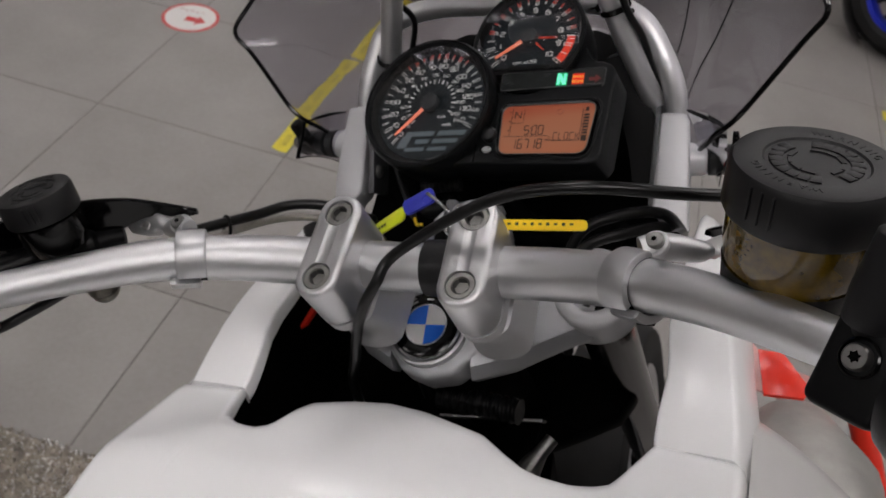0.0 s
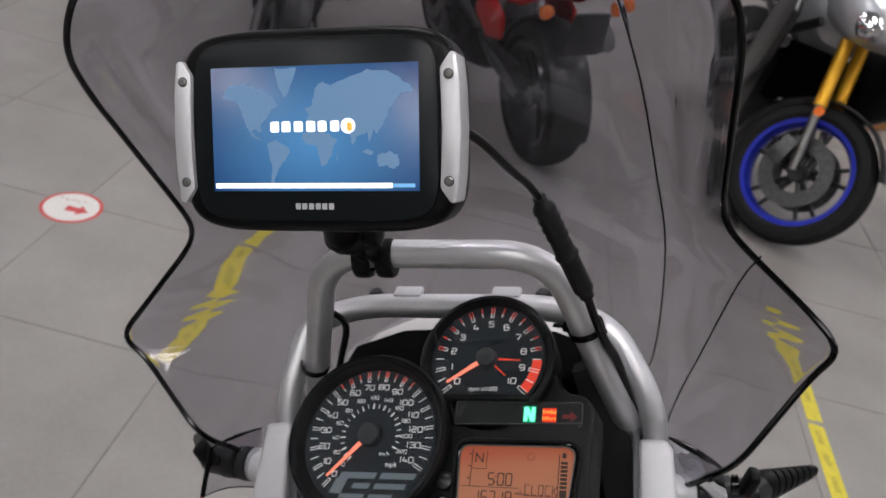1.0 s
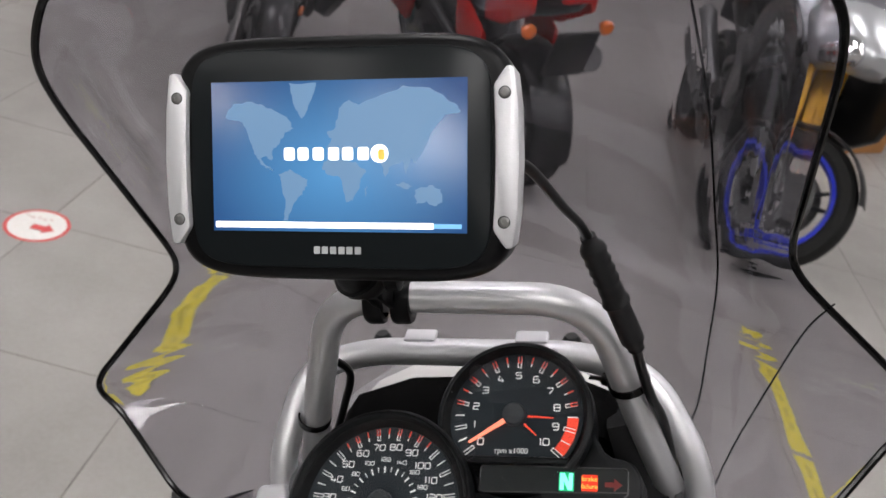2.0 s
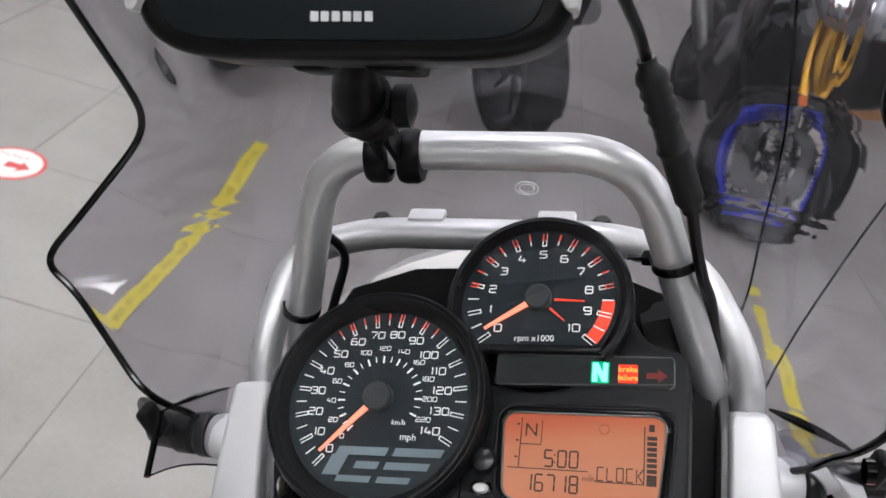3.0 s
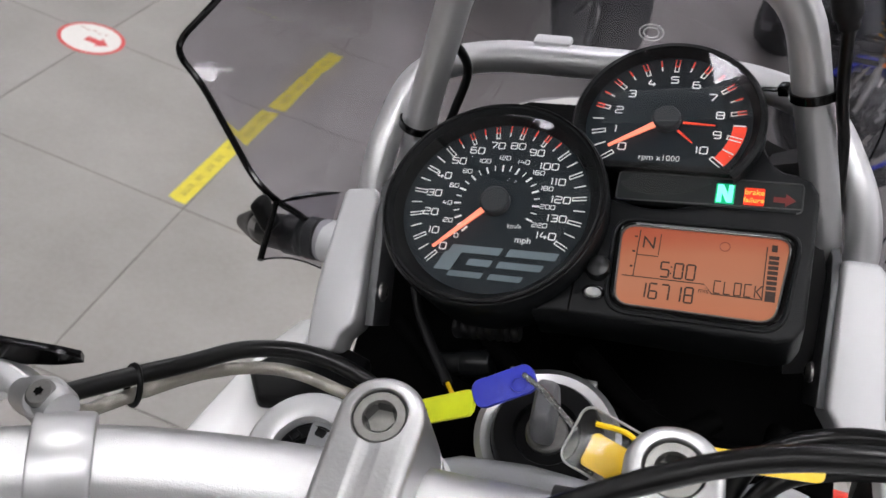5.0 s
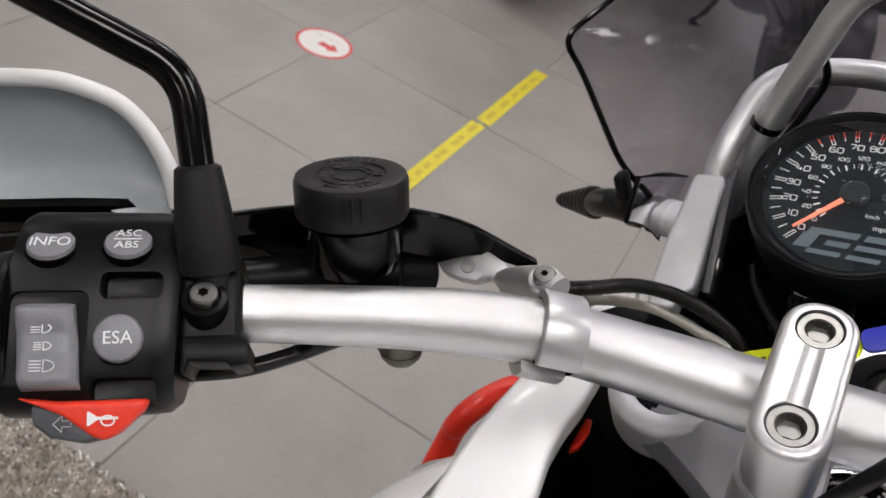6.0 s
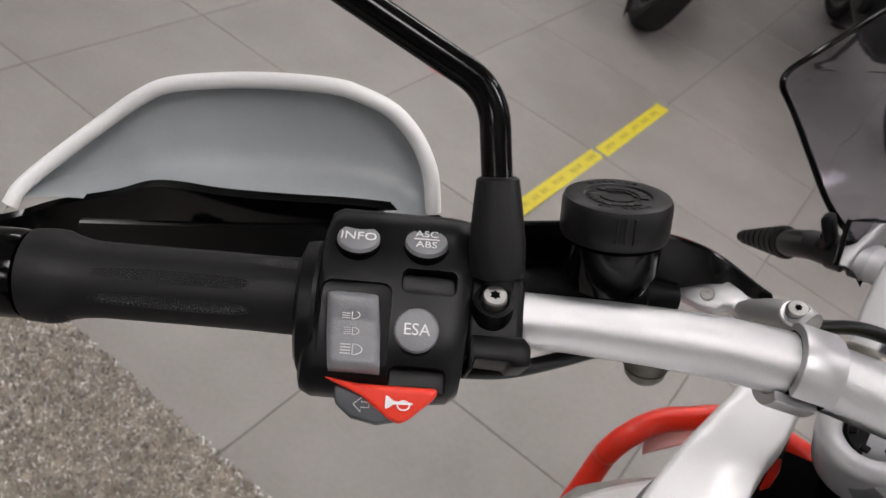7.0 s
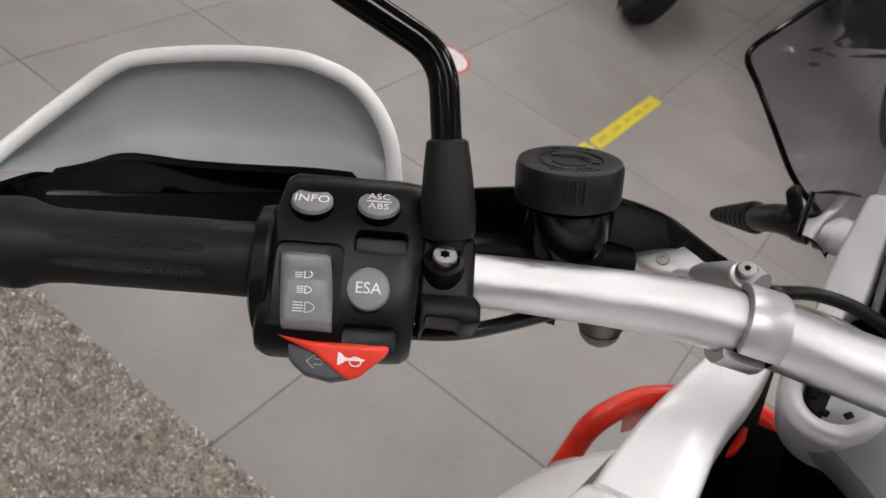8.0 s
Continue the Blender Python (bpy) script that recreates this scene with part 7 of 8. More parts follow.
# -- lever clamps, levers and hoses --
def lever_side(s):
    f = Matrix() if s < 0 else RIGHT_LEVER
    V = lambda *p: f @ Vector(p)
    c = Vector((-0.1365, -0.2712, 0.0504))
    m = f @ frame_at(c, (0, 0, 1), (-0.80, -0.46, 0.25))
    low = (m.inverted() @ (f @ Vector((-0.1345, -0.281, 0.0345)))).normalized()
    low = math.atan2(low.y, low.x)

    def half_ring(r, a0, a1, shift):
        section = [(0.0149, -0.0095), (r - 0.0014, -0.0095), (r - 0.0004, -0.0090), (r, -0.0080), (r, 0.0080), (r - 0.0004, 0.0090), (r - 0.0014, 0.0095), (0.0149, 0.0095)]
        return loft([[m @ Vector((q * math.cos(a), q * math.sin(a), z + shift)) for q, z in section] for a in np.linspace(low + radians(a0), low + radians(a1), 30)])

    ring = part("lever_clamp", half_ring(0.0188, 50, 310, 0), CLAMP_METAL, bike, "silver clamp ring round the handlebar")
    part("clamp_foot", half_ring(0.0198, -38, 38, 0.0045), CLAMP_METAL, ring)
    part("clamp_lining", tube([m @ Vector((0, 0, z)) for z in (-0.0092, 0.0092)], 0.0152, 36), MATTE_BLACK, ring)
    pm = f @ frame_at((-0.1893, -0.2474, 0.0549), (1, 0, -0.05), (0.1, -0.70, 0.70))
    pout = [(-0.0160, -0.0015), (-0.0148, 0.0034), (-0.0080, 0.0075), (-0.0010, 0.0097), (0.0060, 0.0100), (0.0130, 0.0083), (0.0200, 0.0055), (0.0215, -0.0010), (0.0160, -0.0035), (0.0120, -0.0012), (0.0085, -0.0022), (0.0065, -0.0050), (-0.0020, -0.0066), (-0.0110, -0.0062)]
    if s > 0:
        pout = pout[::-1]
    lp = part("perch", prism(pout, -0.012, 0.0, pm, 0.0014, 3), PERCH_METAL, bike, "cast silver lever perch", 25)
    part("perch_pin", lathe([(0.0034, -0.001), (0.0034, 0.0007), (0.0028, 0.0012), (0.0012, 0.0012), (0.0010, 0.0004), (0, 0.0004)], 18, pm), BOLT_BRIGHT, lp)
    ear = catmull([V(-0.1745, -0.2455, 0.0525), V(-0.1660, -0.2490, 0.0555), V(-0.1560, -0.2535, 0.0610), V(-0.1480, -0.2575, 0.0640), V(-0.1400, -0.2615, 0.0645)], 6)
    part("clamp_ear", tube(ear, [float(np.interp(k, (0, 3, 8, 16, 24), (0.0030, 0.0056, 0.0070, 0.0080, 0.0078))) for k in range(len(ear))], 20, True, 0.8), CLAMP_METAL, ring)
    sm = f @ frame_at((-0.1473, -0.2588, 0.0690), (1, 0, 0), (0.05, -0.35, 0.93))
    part("screw_boss", lathe([(0.0078, -0.010), (0.0076, -0.0012), (0.0068, -0.0004), (0, -0.0004)], 26, sm), CLAMP_METAL, ring)
    part("ear_screw", lathe([(0.0050, -0.001), (0.0050, 0.0022), (0.0041, 0.0031), (0, 0.0034)], 24, sm), STEEL, ring)
    part("screw_socket", star_recess(0.0017, sm @ Matrix.Translation((0, 0, 0.0036))), MATTE_BLACK, ring)
    if s < 0:
        part("master_cylinder", tube([V(*p) for p in ((-0.202, -0.256, 0.0515), (-0.2035, -0.2575, 0.052), (-0.214, -0.270, 0.056), (-0.216, -0.272, 0.0565), (-0.234, -0.292, 0.0615), (-0.236, -0.294, 0.062), (-0.258, -0.322, 0.067))], [0.0060, 0.0088, 0.0092, 0.0125, 0.0125, 0.0098, 0.0098], 20), BLACK_PLASTIC, bike)
    lever = catmull([V(-0.165, -0.222, 0.050), V(-0.172, -0.228, 0.0565), V(-0.1885, -0.250, 0.0775), V(-0.205, -0.269, 0.0890), V(-0.225, -0.286, 0.0945), V(-0.255, -0.300, 0.091), V(-0.300, -0.325, 0.084), V(-0.380, -0.376, 0.078), V(-0.440, -0.412, 0.074)], 6)
    if s > 0:
        lever = [p + Vector((0.0, 0.035, -0.030)) for p in lever]
    n = len(lever) - 1
    hs = [float(np.interp(k / n, (0, 0.08, 0.22, 0.35, 0.7, 1.0), (0.003, 0.006, 0.014, 0.030, 0.030, 0.014))) for k in range(n + 1)]
    fw = (f.to_3x3() @ Vector((-0.5, 0.8, 0.1))).normalized() * 0.004
    dn = Vector((0, 0.25, -1)).normalized()
    blade = loft([[p, p + fw * 0.3 + Vector((0, 0, 0.0008)), p + fw, p + fw + dn * h, p + dn * h] for p, h in zip(lever, hs)])
    part("lever", blade, GLOSS_BLACK, bike, "black hand lever")


BLEED_METAL = material("tarnished metal", (0.10, 0.092, 0.078), 0.35, 0.6, mottle=0.4, mottle_scale=120)
CLAMP_METAL = material("satin clamp casting", (0.47, 0.47, 0.475), 0.42, 0.9, bump=0.08, bump_scale=1400, rough_var=0.05)
PERCH_METAL = material("perch casting", (0.46, 0.46, 0.465), 0.36, 0.9, bump=0.2, bump_scale=600)
lever_side(-1)
lever_side(1)
part("bleed_cap", lathe([(0, -0.016), (0.0035, -0.0155), (0.0068, -0.0138), (0.0090, -0.0108), (0.0096, -0.0078), (0.0090, -0.0074), (0.0090, -0.0066), (0.0104, -0.0060), (0.0108, -0.001), (0.0104, 0.004), (0.0085, 0.008), (0.0080, 0.014)], 28, frame_at((-0.1960, -0.297, 0.0465), (1, 0, 0), (0, 0, 1))), BLEED_METAL, bike)
part("bleed_bracket", box((0.036, 0.016, 0.008), frame_at((-0.1955, -0.2955, 0.0515), (0.85, 0.5, -0.1), (0, 0, 1)), 0.002), BLACK_PLASTIC, bike)
part("under_cable", tube(catmull([(-0.262, -0.362, 0.044), (-0.242, -0.348, 0.0445), (-0.2296, -0.3325, 0.0450), (-0.2146, -0.3085, 0.0460), (-0.204, -0.295, 0.048)], 8), 0.0036, 12), CABLE_BLACK, bike)
LEFT_HOSE = [(-0.1656, -0.2311, 0.0293), (-0.1563, -0.2077, 0.0211), (-0.1462, -0.1855, 0.0133), (-0.1331, -0.1679, 0.0058), (-0.1163, -0.1576, -0.0007), (-0.0964, -0.1557, -0.0071), (-0.0757, -0.1585, -0.0145), (-0.062, -0.170, -0.04), (-0.060, -0.178, -0.10)]
LEFT_CABLE = [(-0.1713, -0.2308, 0.0377), (-0.1584, -0.2085, 0.0300), (-0.1445, -0.1873, 0.0227), (-0.1289, -0.1679, 0.0178), (-0.1088, -0.1549, 0.0100), (-0.0880, -0.1494, -0.0010), (-0.0711, -0.1502, -0.0158), (-0.058, -0.160, -0.045), (-0.057, -0.168, -0.10)]
for s in (-1, 1):
    f = Matrix() if s < 0 else RIGHT_LEVER
    hose = catmull(LEFT_HOSE, 8) if s < 0 else catmull([f @ Vector(p) for p in ((-0.156, -0.246, 0.051), (-0.1515, -0.228, 0.041), (-0.1475, -0.186, 0.012), (-0.1355, -0.160, 0.002), (-0.105, -0.150, -0.011), (-0.078, -0.160, -0.018), (-0.060, -0.180, -0.050), (-0.06, -0.18, -0.10))], 8)
    ho = part("hose", tube(hose, 0.0026 if s < 0 else 0.0042, 16), BRAID if s < 0 else CABLE_BLACK, bike, "braided steel hose" if s < 0 else "")
    if s < 0:
        weave = bmesh.new()
        fine = catmull([hose[k] for k in range(0, len(hose), 2)], 14)
        ring = []
        side = (fine[1] - fine[0]).orthogonal().normalized()
        run = [0.0]
        for k, p in enumerate(fine):
            d = (fine[min(k + 1, len(fine) - 1)] - fine[max(k - 1, 0)]).normalized()
            side = (side - d * side.dot(d)).normalized()
            ring.append((p, side.copy(), d.cross(side)))
            run.append(run[-1] + ((fine[min(k + 1, len(fine) - 1)] - p).length))
        for turn in (-1, 1):
            for q in range(14):
                add_tube(weave, [p + 0.0027 * (math.cos(turn * run[k] / 0.0030 + q * 0.4488) * u + math.sin(turn * run[k] / 0.0030 + q * 0.4488) * v) for k, (p, u, v) in enumerate(ring)], 0.00022, 4, False)
        tagged(part("hose_braid", weave, CHROME_SOFT, ho), kind="stuff")
    cab = catmull(LEFT_CABLE, 8) if s < 0 else catmull([f @ Vector(p) for p in ((-0.153, -0.232, 0.050), (-0.1515, -0.214, 0.038), (-0.149, -0.184, 0.017), (-0.133, -0.150, 0.006), (-0.105, -0.140, -0.002), (-0.074, -0.150, -0.012), (-0.058, -0.170, -0.05), (-0.06, -0.17, -0.10))], 8)
    part("cable", tube(cab, 0.0040, 12), CABLE_BLACK, bike)
tie_at = (Vector(LEFT_HOSE[1]) + Vector(LEFT_CABLE[1])) / 2
tie_up = Vector(LEFT_CABLE[1]) - Vector(LEFT_HOSE[1])
tie_m = frame_at(tie_at, tie_up, Vector(LEFT_HOSE[2]) - Vector(LEFT_HOSE[0]))
tie_h = tie_up.length / 2 + 0.0036
part("cable_tie", tube([tie_m @ Vector((tie_h * math.cos(k * math.pi / 10), 0.0046 * math.sin(k * math.pi / 10), 0.0012 * math.cos(k * math.pi / 10))) for k in range(21)], 0.0013, 8, False), BLACK_PLASTIC, bike)
part("throttle_cable", tube(catmull([(0.262, -0.205, 0.046), (0.215, -0.208, 0.070), (0.171, -0.232, 0.090), (0.116, -0.250, 0.104), (0.065, -0.250, 0.091), (0.008, -0.260, 0.058), (-0.004, -0.273, 0.044), (-0.020, -0.276, 0.018), (-0.040, -0.268, -0.030), (-0.062, -0.252, -0.085), (-0.065, -0.24, -0.16)], 10), 0.0036, 14), CABLE_BLACK, bike, "glossy black cable looping over the handlebar")
strap = tube([(0.018, -0.243, 0.033), (0.0182, -0.243, 0.033), (0.0360, -0.243, 0.034), (0.0362, -0.243, 0.034)], [0.0160, 0.0180, 0.0180, 0.0160], 28)
part("bar_strap", strap, RUBBER, bike, "black rubber strap round the handlebar")

# right controls: short view of clamp and housing
RM = RIGHT_GEAR @ SW
rh = part("right_mirror_clamp", prism(rect(0.030, 0.040, 0.005, 0.026, 0.008), -0.040, 0.0, RM, 0.003, 3), BLACK_PLASTIC, bike)
part("clamp_bolt", lathe([(0.0054, -0.004), (0.0054, 0.0040), (0.0047, 0.0049), (0, 0.0049)], 26, RM @ Matrix.Translation((0.0260, 0.0120, 0.0))), STEEL, rh)
part("bolt_socket", star_recess(0.0026, RM @ Matrix.Translation((0.0260, 0.0120, 0.0051))), MATTE_BLACK, rh)
part("bolt_well", lathe([(0.0082, -0.001), (0.0082, 0.0014), (0.0074, 0.0018), (0.0070, 0.0006)], 28, RM @ Matrix.Translation((0.0260, 0.0120, 0.0))), GLOSS_BLACK, rh)
part("right_switch_housing", tube([RM @ Vector((x, 0.010, -0.020)) for x in (-0.045, -0.043, -0.036, 0.006, 0.012, 0.013)], [0.020, 0.027, 0.030, 0.030, 0.027, 0.020], 32), SWITCH_BLACK, bike)

# -- engine, wheels and the parts that carry the machine --
G = -1.1955
side_on = Matrix.Rotation(radians(90), 4, "Y")
wheel_parts(bike, Matrix.Translation((0, 0.205, G + 0.325)) @ side_on, 0.325, 0.11, ALU_BAR, "front_wheel")
wheel_parts(bike, Matrix.Translation((0, -1.29, G + 0.325)) @ side_on, 0.325, 0.15, ALU_BAR, "rear_wheel", False)
part("crankcase", blob([(-0.20, 0.10, -0.95, -0.45, 0.6), (-0.25, 0.16, -0.98, -0.40, 0.6), (-0.55, 0.17, -1.0, -0.40, 0.6), (-0.75, 0.14, -0.95, -0.45, 0.6), (-0.80, 0.08, -0.9, -0.5, 0.6)]), ENGINE, bike)
part("frame_spine", loft([[(-w, y, z), (w, y, z), (w, y, z - 0.10), (-w, y, z - 0.10)] for w, y, z in ((0.05, -0.16, -0.25), (0.08, -0.4, -0.25), (0.10, -0.8, -0.28), (0.10, -1.25, -0.20))]), MATTE_BLACK, bike)
part("seat", blob([(-0.74, 0.09, -0.32, -0.24, 0.7), (-0.82, 0.14, -0.34, -0.26, 0.7), (-1.0, 0.16, -0.34, -0.26, 0.7), (-1.2, 0.15, -0.30, -0.20, 0.7), (-1.5, 0.12, -0.28, -0.18, 0.7), (-1.58, 0.06, -0.26, -0.2, 0.7)]), MATTE_BLACK, bike)
part("swingarm", tube([(0.10, -1.29, G + 0.325), (0.10, -1.0, -0.80), (0.05, -0.72, -0.72)], [0.05, 0.055, 0.06], 16), ENGINE, bike)
part("side_stand", tube([(-0.15, -0.62, -0.93), (-0.24, -0.66, -1.05), (-0.325, -0.70, -1.083)], [0.014, 0.013, 0.02], 12), DARK_STEEL, bike)
for s in (-1, 1):
    cyl = part("cylinder", blob([(0, 0.0, 0, 0, 1)] * 0 + [(-0.40, 0.085, -0.80, -0.58, 0.7), (-0.385, 0.10, -0.82, -0.56, 0.7), (-0.26, 0.10, -0.82, -0.56, 0.7), (-0.245, 0.085, -0.80, -0.58, 0.7)], 20), ENGINE, bike)
    cyl.location = (s * 0.24, 0, 0)
    vc = part("valve_cover", blob([(-0.42, 0.030, -0.79, -0.56, 0.6), (-0.40, 0.050, -0.82, -0.54, 0.6), (-0.26, 0.052, -0.82, -0.54, 0.6), (-0.24, 0.030, -0.79, -0.56, 0.6)], 20), VALVE_COVER, bike, "grey valve cover")
    vc.location = (s * 0.36, 0, 0)
    part("intake_cover", blob([(-0.30, 0.060, -0.30, -0.17, 0.9), (-0.26, 0.075, -0.32, -0.155, 0.9), (-0.16, 0.070, -0.34, -0.165, 0.9), (-0.10, 0.04, -0.34, -0.20, 0.9)], 24), VALVE_COVER, bike, "rounded grey side cover").location = (s * 0.238 + 0.008, 0.02, -0.03)
    red = catmull([(s * 0.12, 0.10, -0.30), (s * 0.2036, 0.0637, -0.252), (s * 0.2541, 0.0198, -0.245), (s * 0.2726, -0.0017, -0.245), (s * 0.2855, -0.0330, -0.247), (s * 0.2953, -0.0435, -0.2620), (s * 0.3035, -0.0469, -0.2850), (s * 0.335, -0.110, -0.40), (s * 0.37, -0.16, -0.56), (s * 0.36, -0.28, -0.86), (s * 0.18, -0.32, -0.98)], 8)
    rb = part("crash_bar", tube(red, 0.0112, 16), RED_PAINT, bike, "red painted tubular crash bar")
    part("crash_bar_plate", prism([(0, 0), (0.05, 0.012), (0.10, 0.0), (0.115, 0.03), (0.06, 0.05), (0.01, 0.035)], -0.002, 0.002, frame_at((s * 0.272, -0.022, -0.268), (-s * 0.8, 0.5, 0.1), (0, -0.3, 0.95)), 0.0008), SHEEN_PLATE, rb)
part("guard_plate", prism([(0.213, -0.103), (0.232, -0.105), (0.252, -0.140), (0.247, -0.150), (0.219, -0.150)][::-1], -0.153, -0.150, Matrix(), 0.0008), RED_PAINT, bike, "red painted guard plate")
# Added plate standing in for the left crash bar glimpsed through the recess.
part("guard_plate", prism([(-0.1510, -0.150), (-0.1515, -0.176), (-0.1495, -0.182), (-0.1455, -0.176), (-0.1445, -0.160), (-0.1465, -0.150)], -0.104, -0.100, Matrix(), 0.0008), RED_PAINT, bike, "red painted guard plate")
part("ribbed_hose", tube([Vector((-0.01, -0.222, -0.115)).lerp(Vector((0.055, -0.230, -0.112)), k / 40) for k in range(41)], [0.0098 if k % 4 < 2 else 0.0084 for k in range(41)], 18), BLACK_PLASTIC, bike)
part("wiring_loom", tube(catmull([(-0.10, -0.12, -0.05), (-0.085, -0.15, -0.06), (-0.07, -0.16, -0.10), (-0.05, -0.17, -0.18)], 6), 0.006, 10), CABLE_BLACK, bike)
part("stamped_plate", box((0.08, 0.002, 0.016), frame_at((0.03, -0.225, -0.13), (1, 0.1, 0), (0, -0.6, 0.8)), 0.0004), DARK_STEEL, bike)


# ---- navigation device and its mount ----
GPS = BIKE @ Matrix.Translation((-0.0093, -0.1266, 0.2835)) @ Matrix.Rotation(radians(0.8), 4, "Z") @ Matrix.Rotation(radians(66.6), 4, "X") @ Matrix.Rotation(radians(-1.66), 4, "Z")


def rounded(a, b, n=4.6, count=72):
    """Outline with gently curved sides and full corners."""
    pts = []
    for k in range(count):
        c, s = math.cos(2 * math.pi * k / count), math.sin(2 * math.pi * k / count)
        pts.append((a * math.copysign(abs(c) ** (2 / n), c), b * math.copysign(abs(s) ** (2 / n), s)))
    return pts


def navigator():
    g = thing("navigation_device", GPS, "black motorcycle navigation device with silver side plates and lit map screen", "navigation device")
    part("case", prism(rounded(0.0672, 0.0465, 5.4), -0.030, 0.0, Matrix(), 0.005, 4), BLACK_PLASTIC, g)
    part("front_glass", prism(rounded(0.0585, 0.0412, 7.0), -0.0010, 0.0012, Matrix(), 0.0006), material("screen surround", (0.006, 0.008, 0.009), 0.30, spec=0.2), g)
    for s in (-1, 1):
        pts = [(0.0592, -0.0262), (0.0640, -0.0330), (0.0668, -0.0325), (0.0684, -0.0190), (0.0690, 0.0), (0.0684, 0.0190), (0.0668, 0.0325), (0.0640, 0.0330), (0.0592, 0.0262), (0.0598, 0.0120), (0.0600, 0.0), (0.0598, -0.0120)]
        plate = part("side_plate", prism([(s * x, y) for x, y in pts], -0.016, 0.0028, Matrix(), 0.0012, 2), PLATE_SILVER, g, "silver side plate")
        for y in (-0.0232, 0.0232):
            part("screw", lathe([(0.0020, 0.0026), (0.0020, 0.0030), (0.0015, 0.0033), (0.0009, 0.0033), (0.0009, 0.0029), (0, 0.0029)], 20, Matrix.Translation((s * 0.0634, y, 0))), STEEL, plate)
            part("screw_seat", lathe([(0.0023, 0.0027), (0.0023, 0.0029), (0.0020, 0.0029)], 20, Matrix.Translation((s * 0.0634, y, 0))), MATTE_BLACK, plate)
    scr = bpy.data.materials.new("lit map screen")
    scr.use_nodes = True
    nt = scr.node_tree
    p = nt.nodes["Principled BSDF"]
    co, mp, gr, ramp = (nt.nodes.new(k) for k in ("ShaderNodeTexCoord", "ShaderNodeMapping", "ShaderNodeTexGradient", "ShaderNodeValToRGB"))
    gr.gradient_type = "SPHERICAL"
    mp.inputs["Scale"].default_value = (16, 22, 1)
    mp.inputs["Location"].default_value = (0.0, 0.10, 0)
    nt.links.new(co.outputs["Object"], mp.inputs[0])
    nt.links.new(mp.outputs[0], gr.inputs[0])
    ramp.color_ramp.elements[0].color, ramp.color_ramp.elements[1].color = (0.008, 0.058, 0.22, 1), (0.11, 0.38, 0.74, 1)
    ramp.color_ramp.elements[1].position = 0.95
    nt.links.new(gr.outputs["Fac"], ramp.inputs["Fac"])
    nt.links.new(ramp.outputs["Color"], p.inputs["Emission Color"])
    p.inputs["Emission Strength"].default_value = 0.72
    p.inputs["Base Color"].default_value = (0.01, 0.02, 0.04, 1)
    p.inputs["Roughness"].default_value = 0.15
    screen = part("screen", prism(rect(0.0994, 0.0565), 0.0012, 0.0014, Matrix.Translation((0, 0.0008, 0))), scr, g, "lit blue screen with a pale world map")
    land_mat = material("map land", (0.02, 0.03, 0.04), 0.3, emit=(0.17, 0.33, 0.54), emit_strength=0.78)
    rnd = random.Random(8)

    def land(*pts):
        """One land mass with a ragged coast; units of a 507 by 288 chart."""
        rough = []
        for (x0, y0), (x1, y1) in zip(pts, pts[1:] + pts[:1]):
            for k in range(4):
                w = 0.0 if k == 0 else 2.4
                rough.append((x0 + (x1 - x0) * k / 4 + rnd.uniform(-w, w), y0 + (y1 - y0) * k / 4 + rnd.uniform(-w, w)))
        part("land_shape", prism([((x / 507 - 0.5) * 0.0994, (0.5 - y / 288) * 0.0565 + 0.0008) for x, y in rough][::-1], 0.0014, 0.00145), land_mat, screen)

    land((28, 68), (45, 42), (85, 38), (125, 52), (155, 68), (168, 90), (150, 98), (140, 118), (125, 132), (124, 150), (110, 143), (100, 148), (116, 163), (126, 172), (110, 166), (94, 148), (84, 128), (76, 104), (64, 78), (45, 73))
    land((160, 4), (215, 4), (205, 36), (185, 72), (173, 54), (166, 26))
    land((137, 178), (160, 168), (195, 188), (190, 208), (175, 223), (163, 243), (153, 271), (145, 268), (150, 233), (142, 198))
    land((228, 153), (245, 145), (275, 151), (295, 158), (313, 173), (300, 188), (297, 208), (285, 228), (273, 231), (267, 208), (260, 183), (235, 178), (225, 165))
    land((233, 130), (245, 110), (235, 98), (253, 88), (260, 53), (280, 38), (300, 48), (306, 92), (300, 122), (285, 133), (273, 128), (265, 143), (257, 123), (243, 133))
    land((297, 48), (335, 33), (385, 13), (435, 18), (485, 48), (495, 63), (465, 68), (445, 93), (435, 113), (425, 133), (410, 158), (400, 148), (390, 178), (383, 153), (360, 163), (350, 183), (340, 153), (320, 143), (302, 143), (296, 122), (302, 92))
    land((407, 208), (435, 198), (457, 205), (460, 228), (445, 238), (430, 228), (410, 233))
    land((370, 196), (385, 192), (405, 200), (390, 206))
    land((308, 205), (314, 200), (311, 220))
    lit = material("lit white", (0.8, 0.8, 0.8), 0.4, emit=(1, 1, 1), emit_strength=1.1)
    part("progress_bar", prism(rect(0.0860, 0.0023, 0, -0.0058, -0.0250), 0.00145, 0.00155), lit, screen)
    part("progress_rest", prism(rect(0.0105, 0.0017, 0, 0.0425, -0.0250), 0.00145, 0.0015), material("bar rest", (0.1, 0.2, 0.3), 0.4, emit=(0.16, 0.45, 0.75), emit_strength=1.0), screen)
    logo = bmesh.new()
    for k, x in enumerate((-0.0185, -0.0130, -0.0070, -0.0010, 0.0045, 0.0105)):
        add_prism(logo, rect(0.0042, 0.0048, 0.0009, x, 0.0018), 0.00145, 0.00155)
    part("logo_bar", logo, lit, screen)
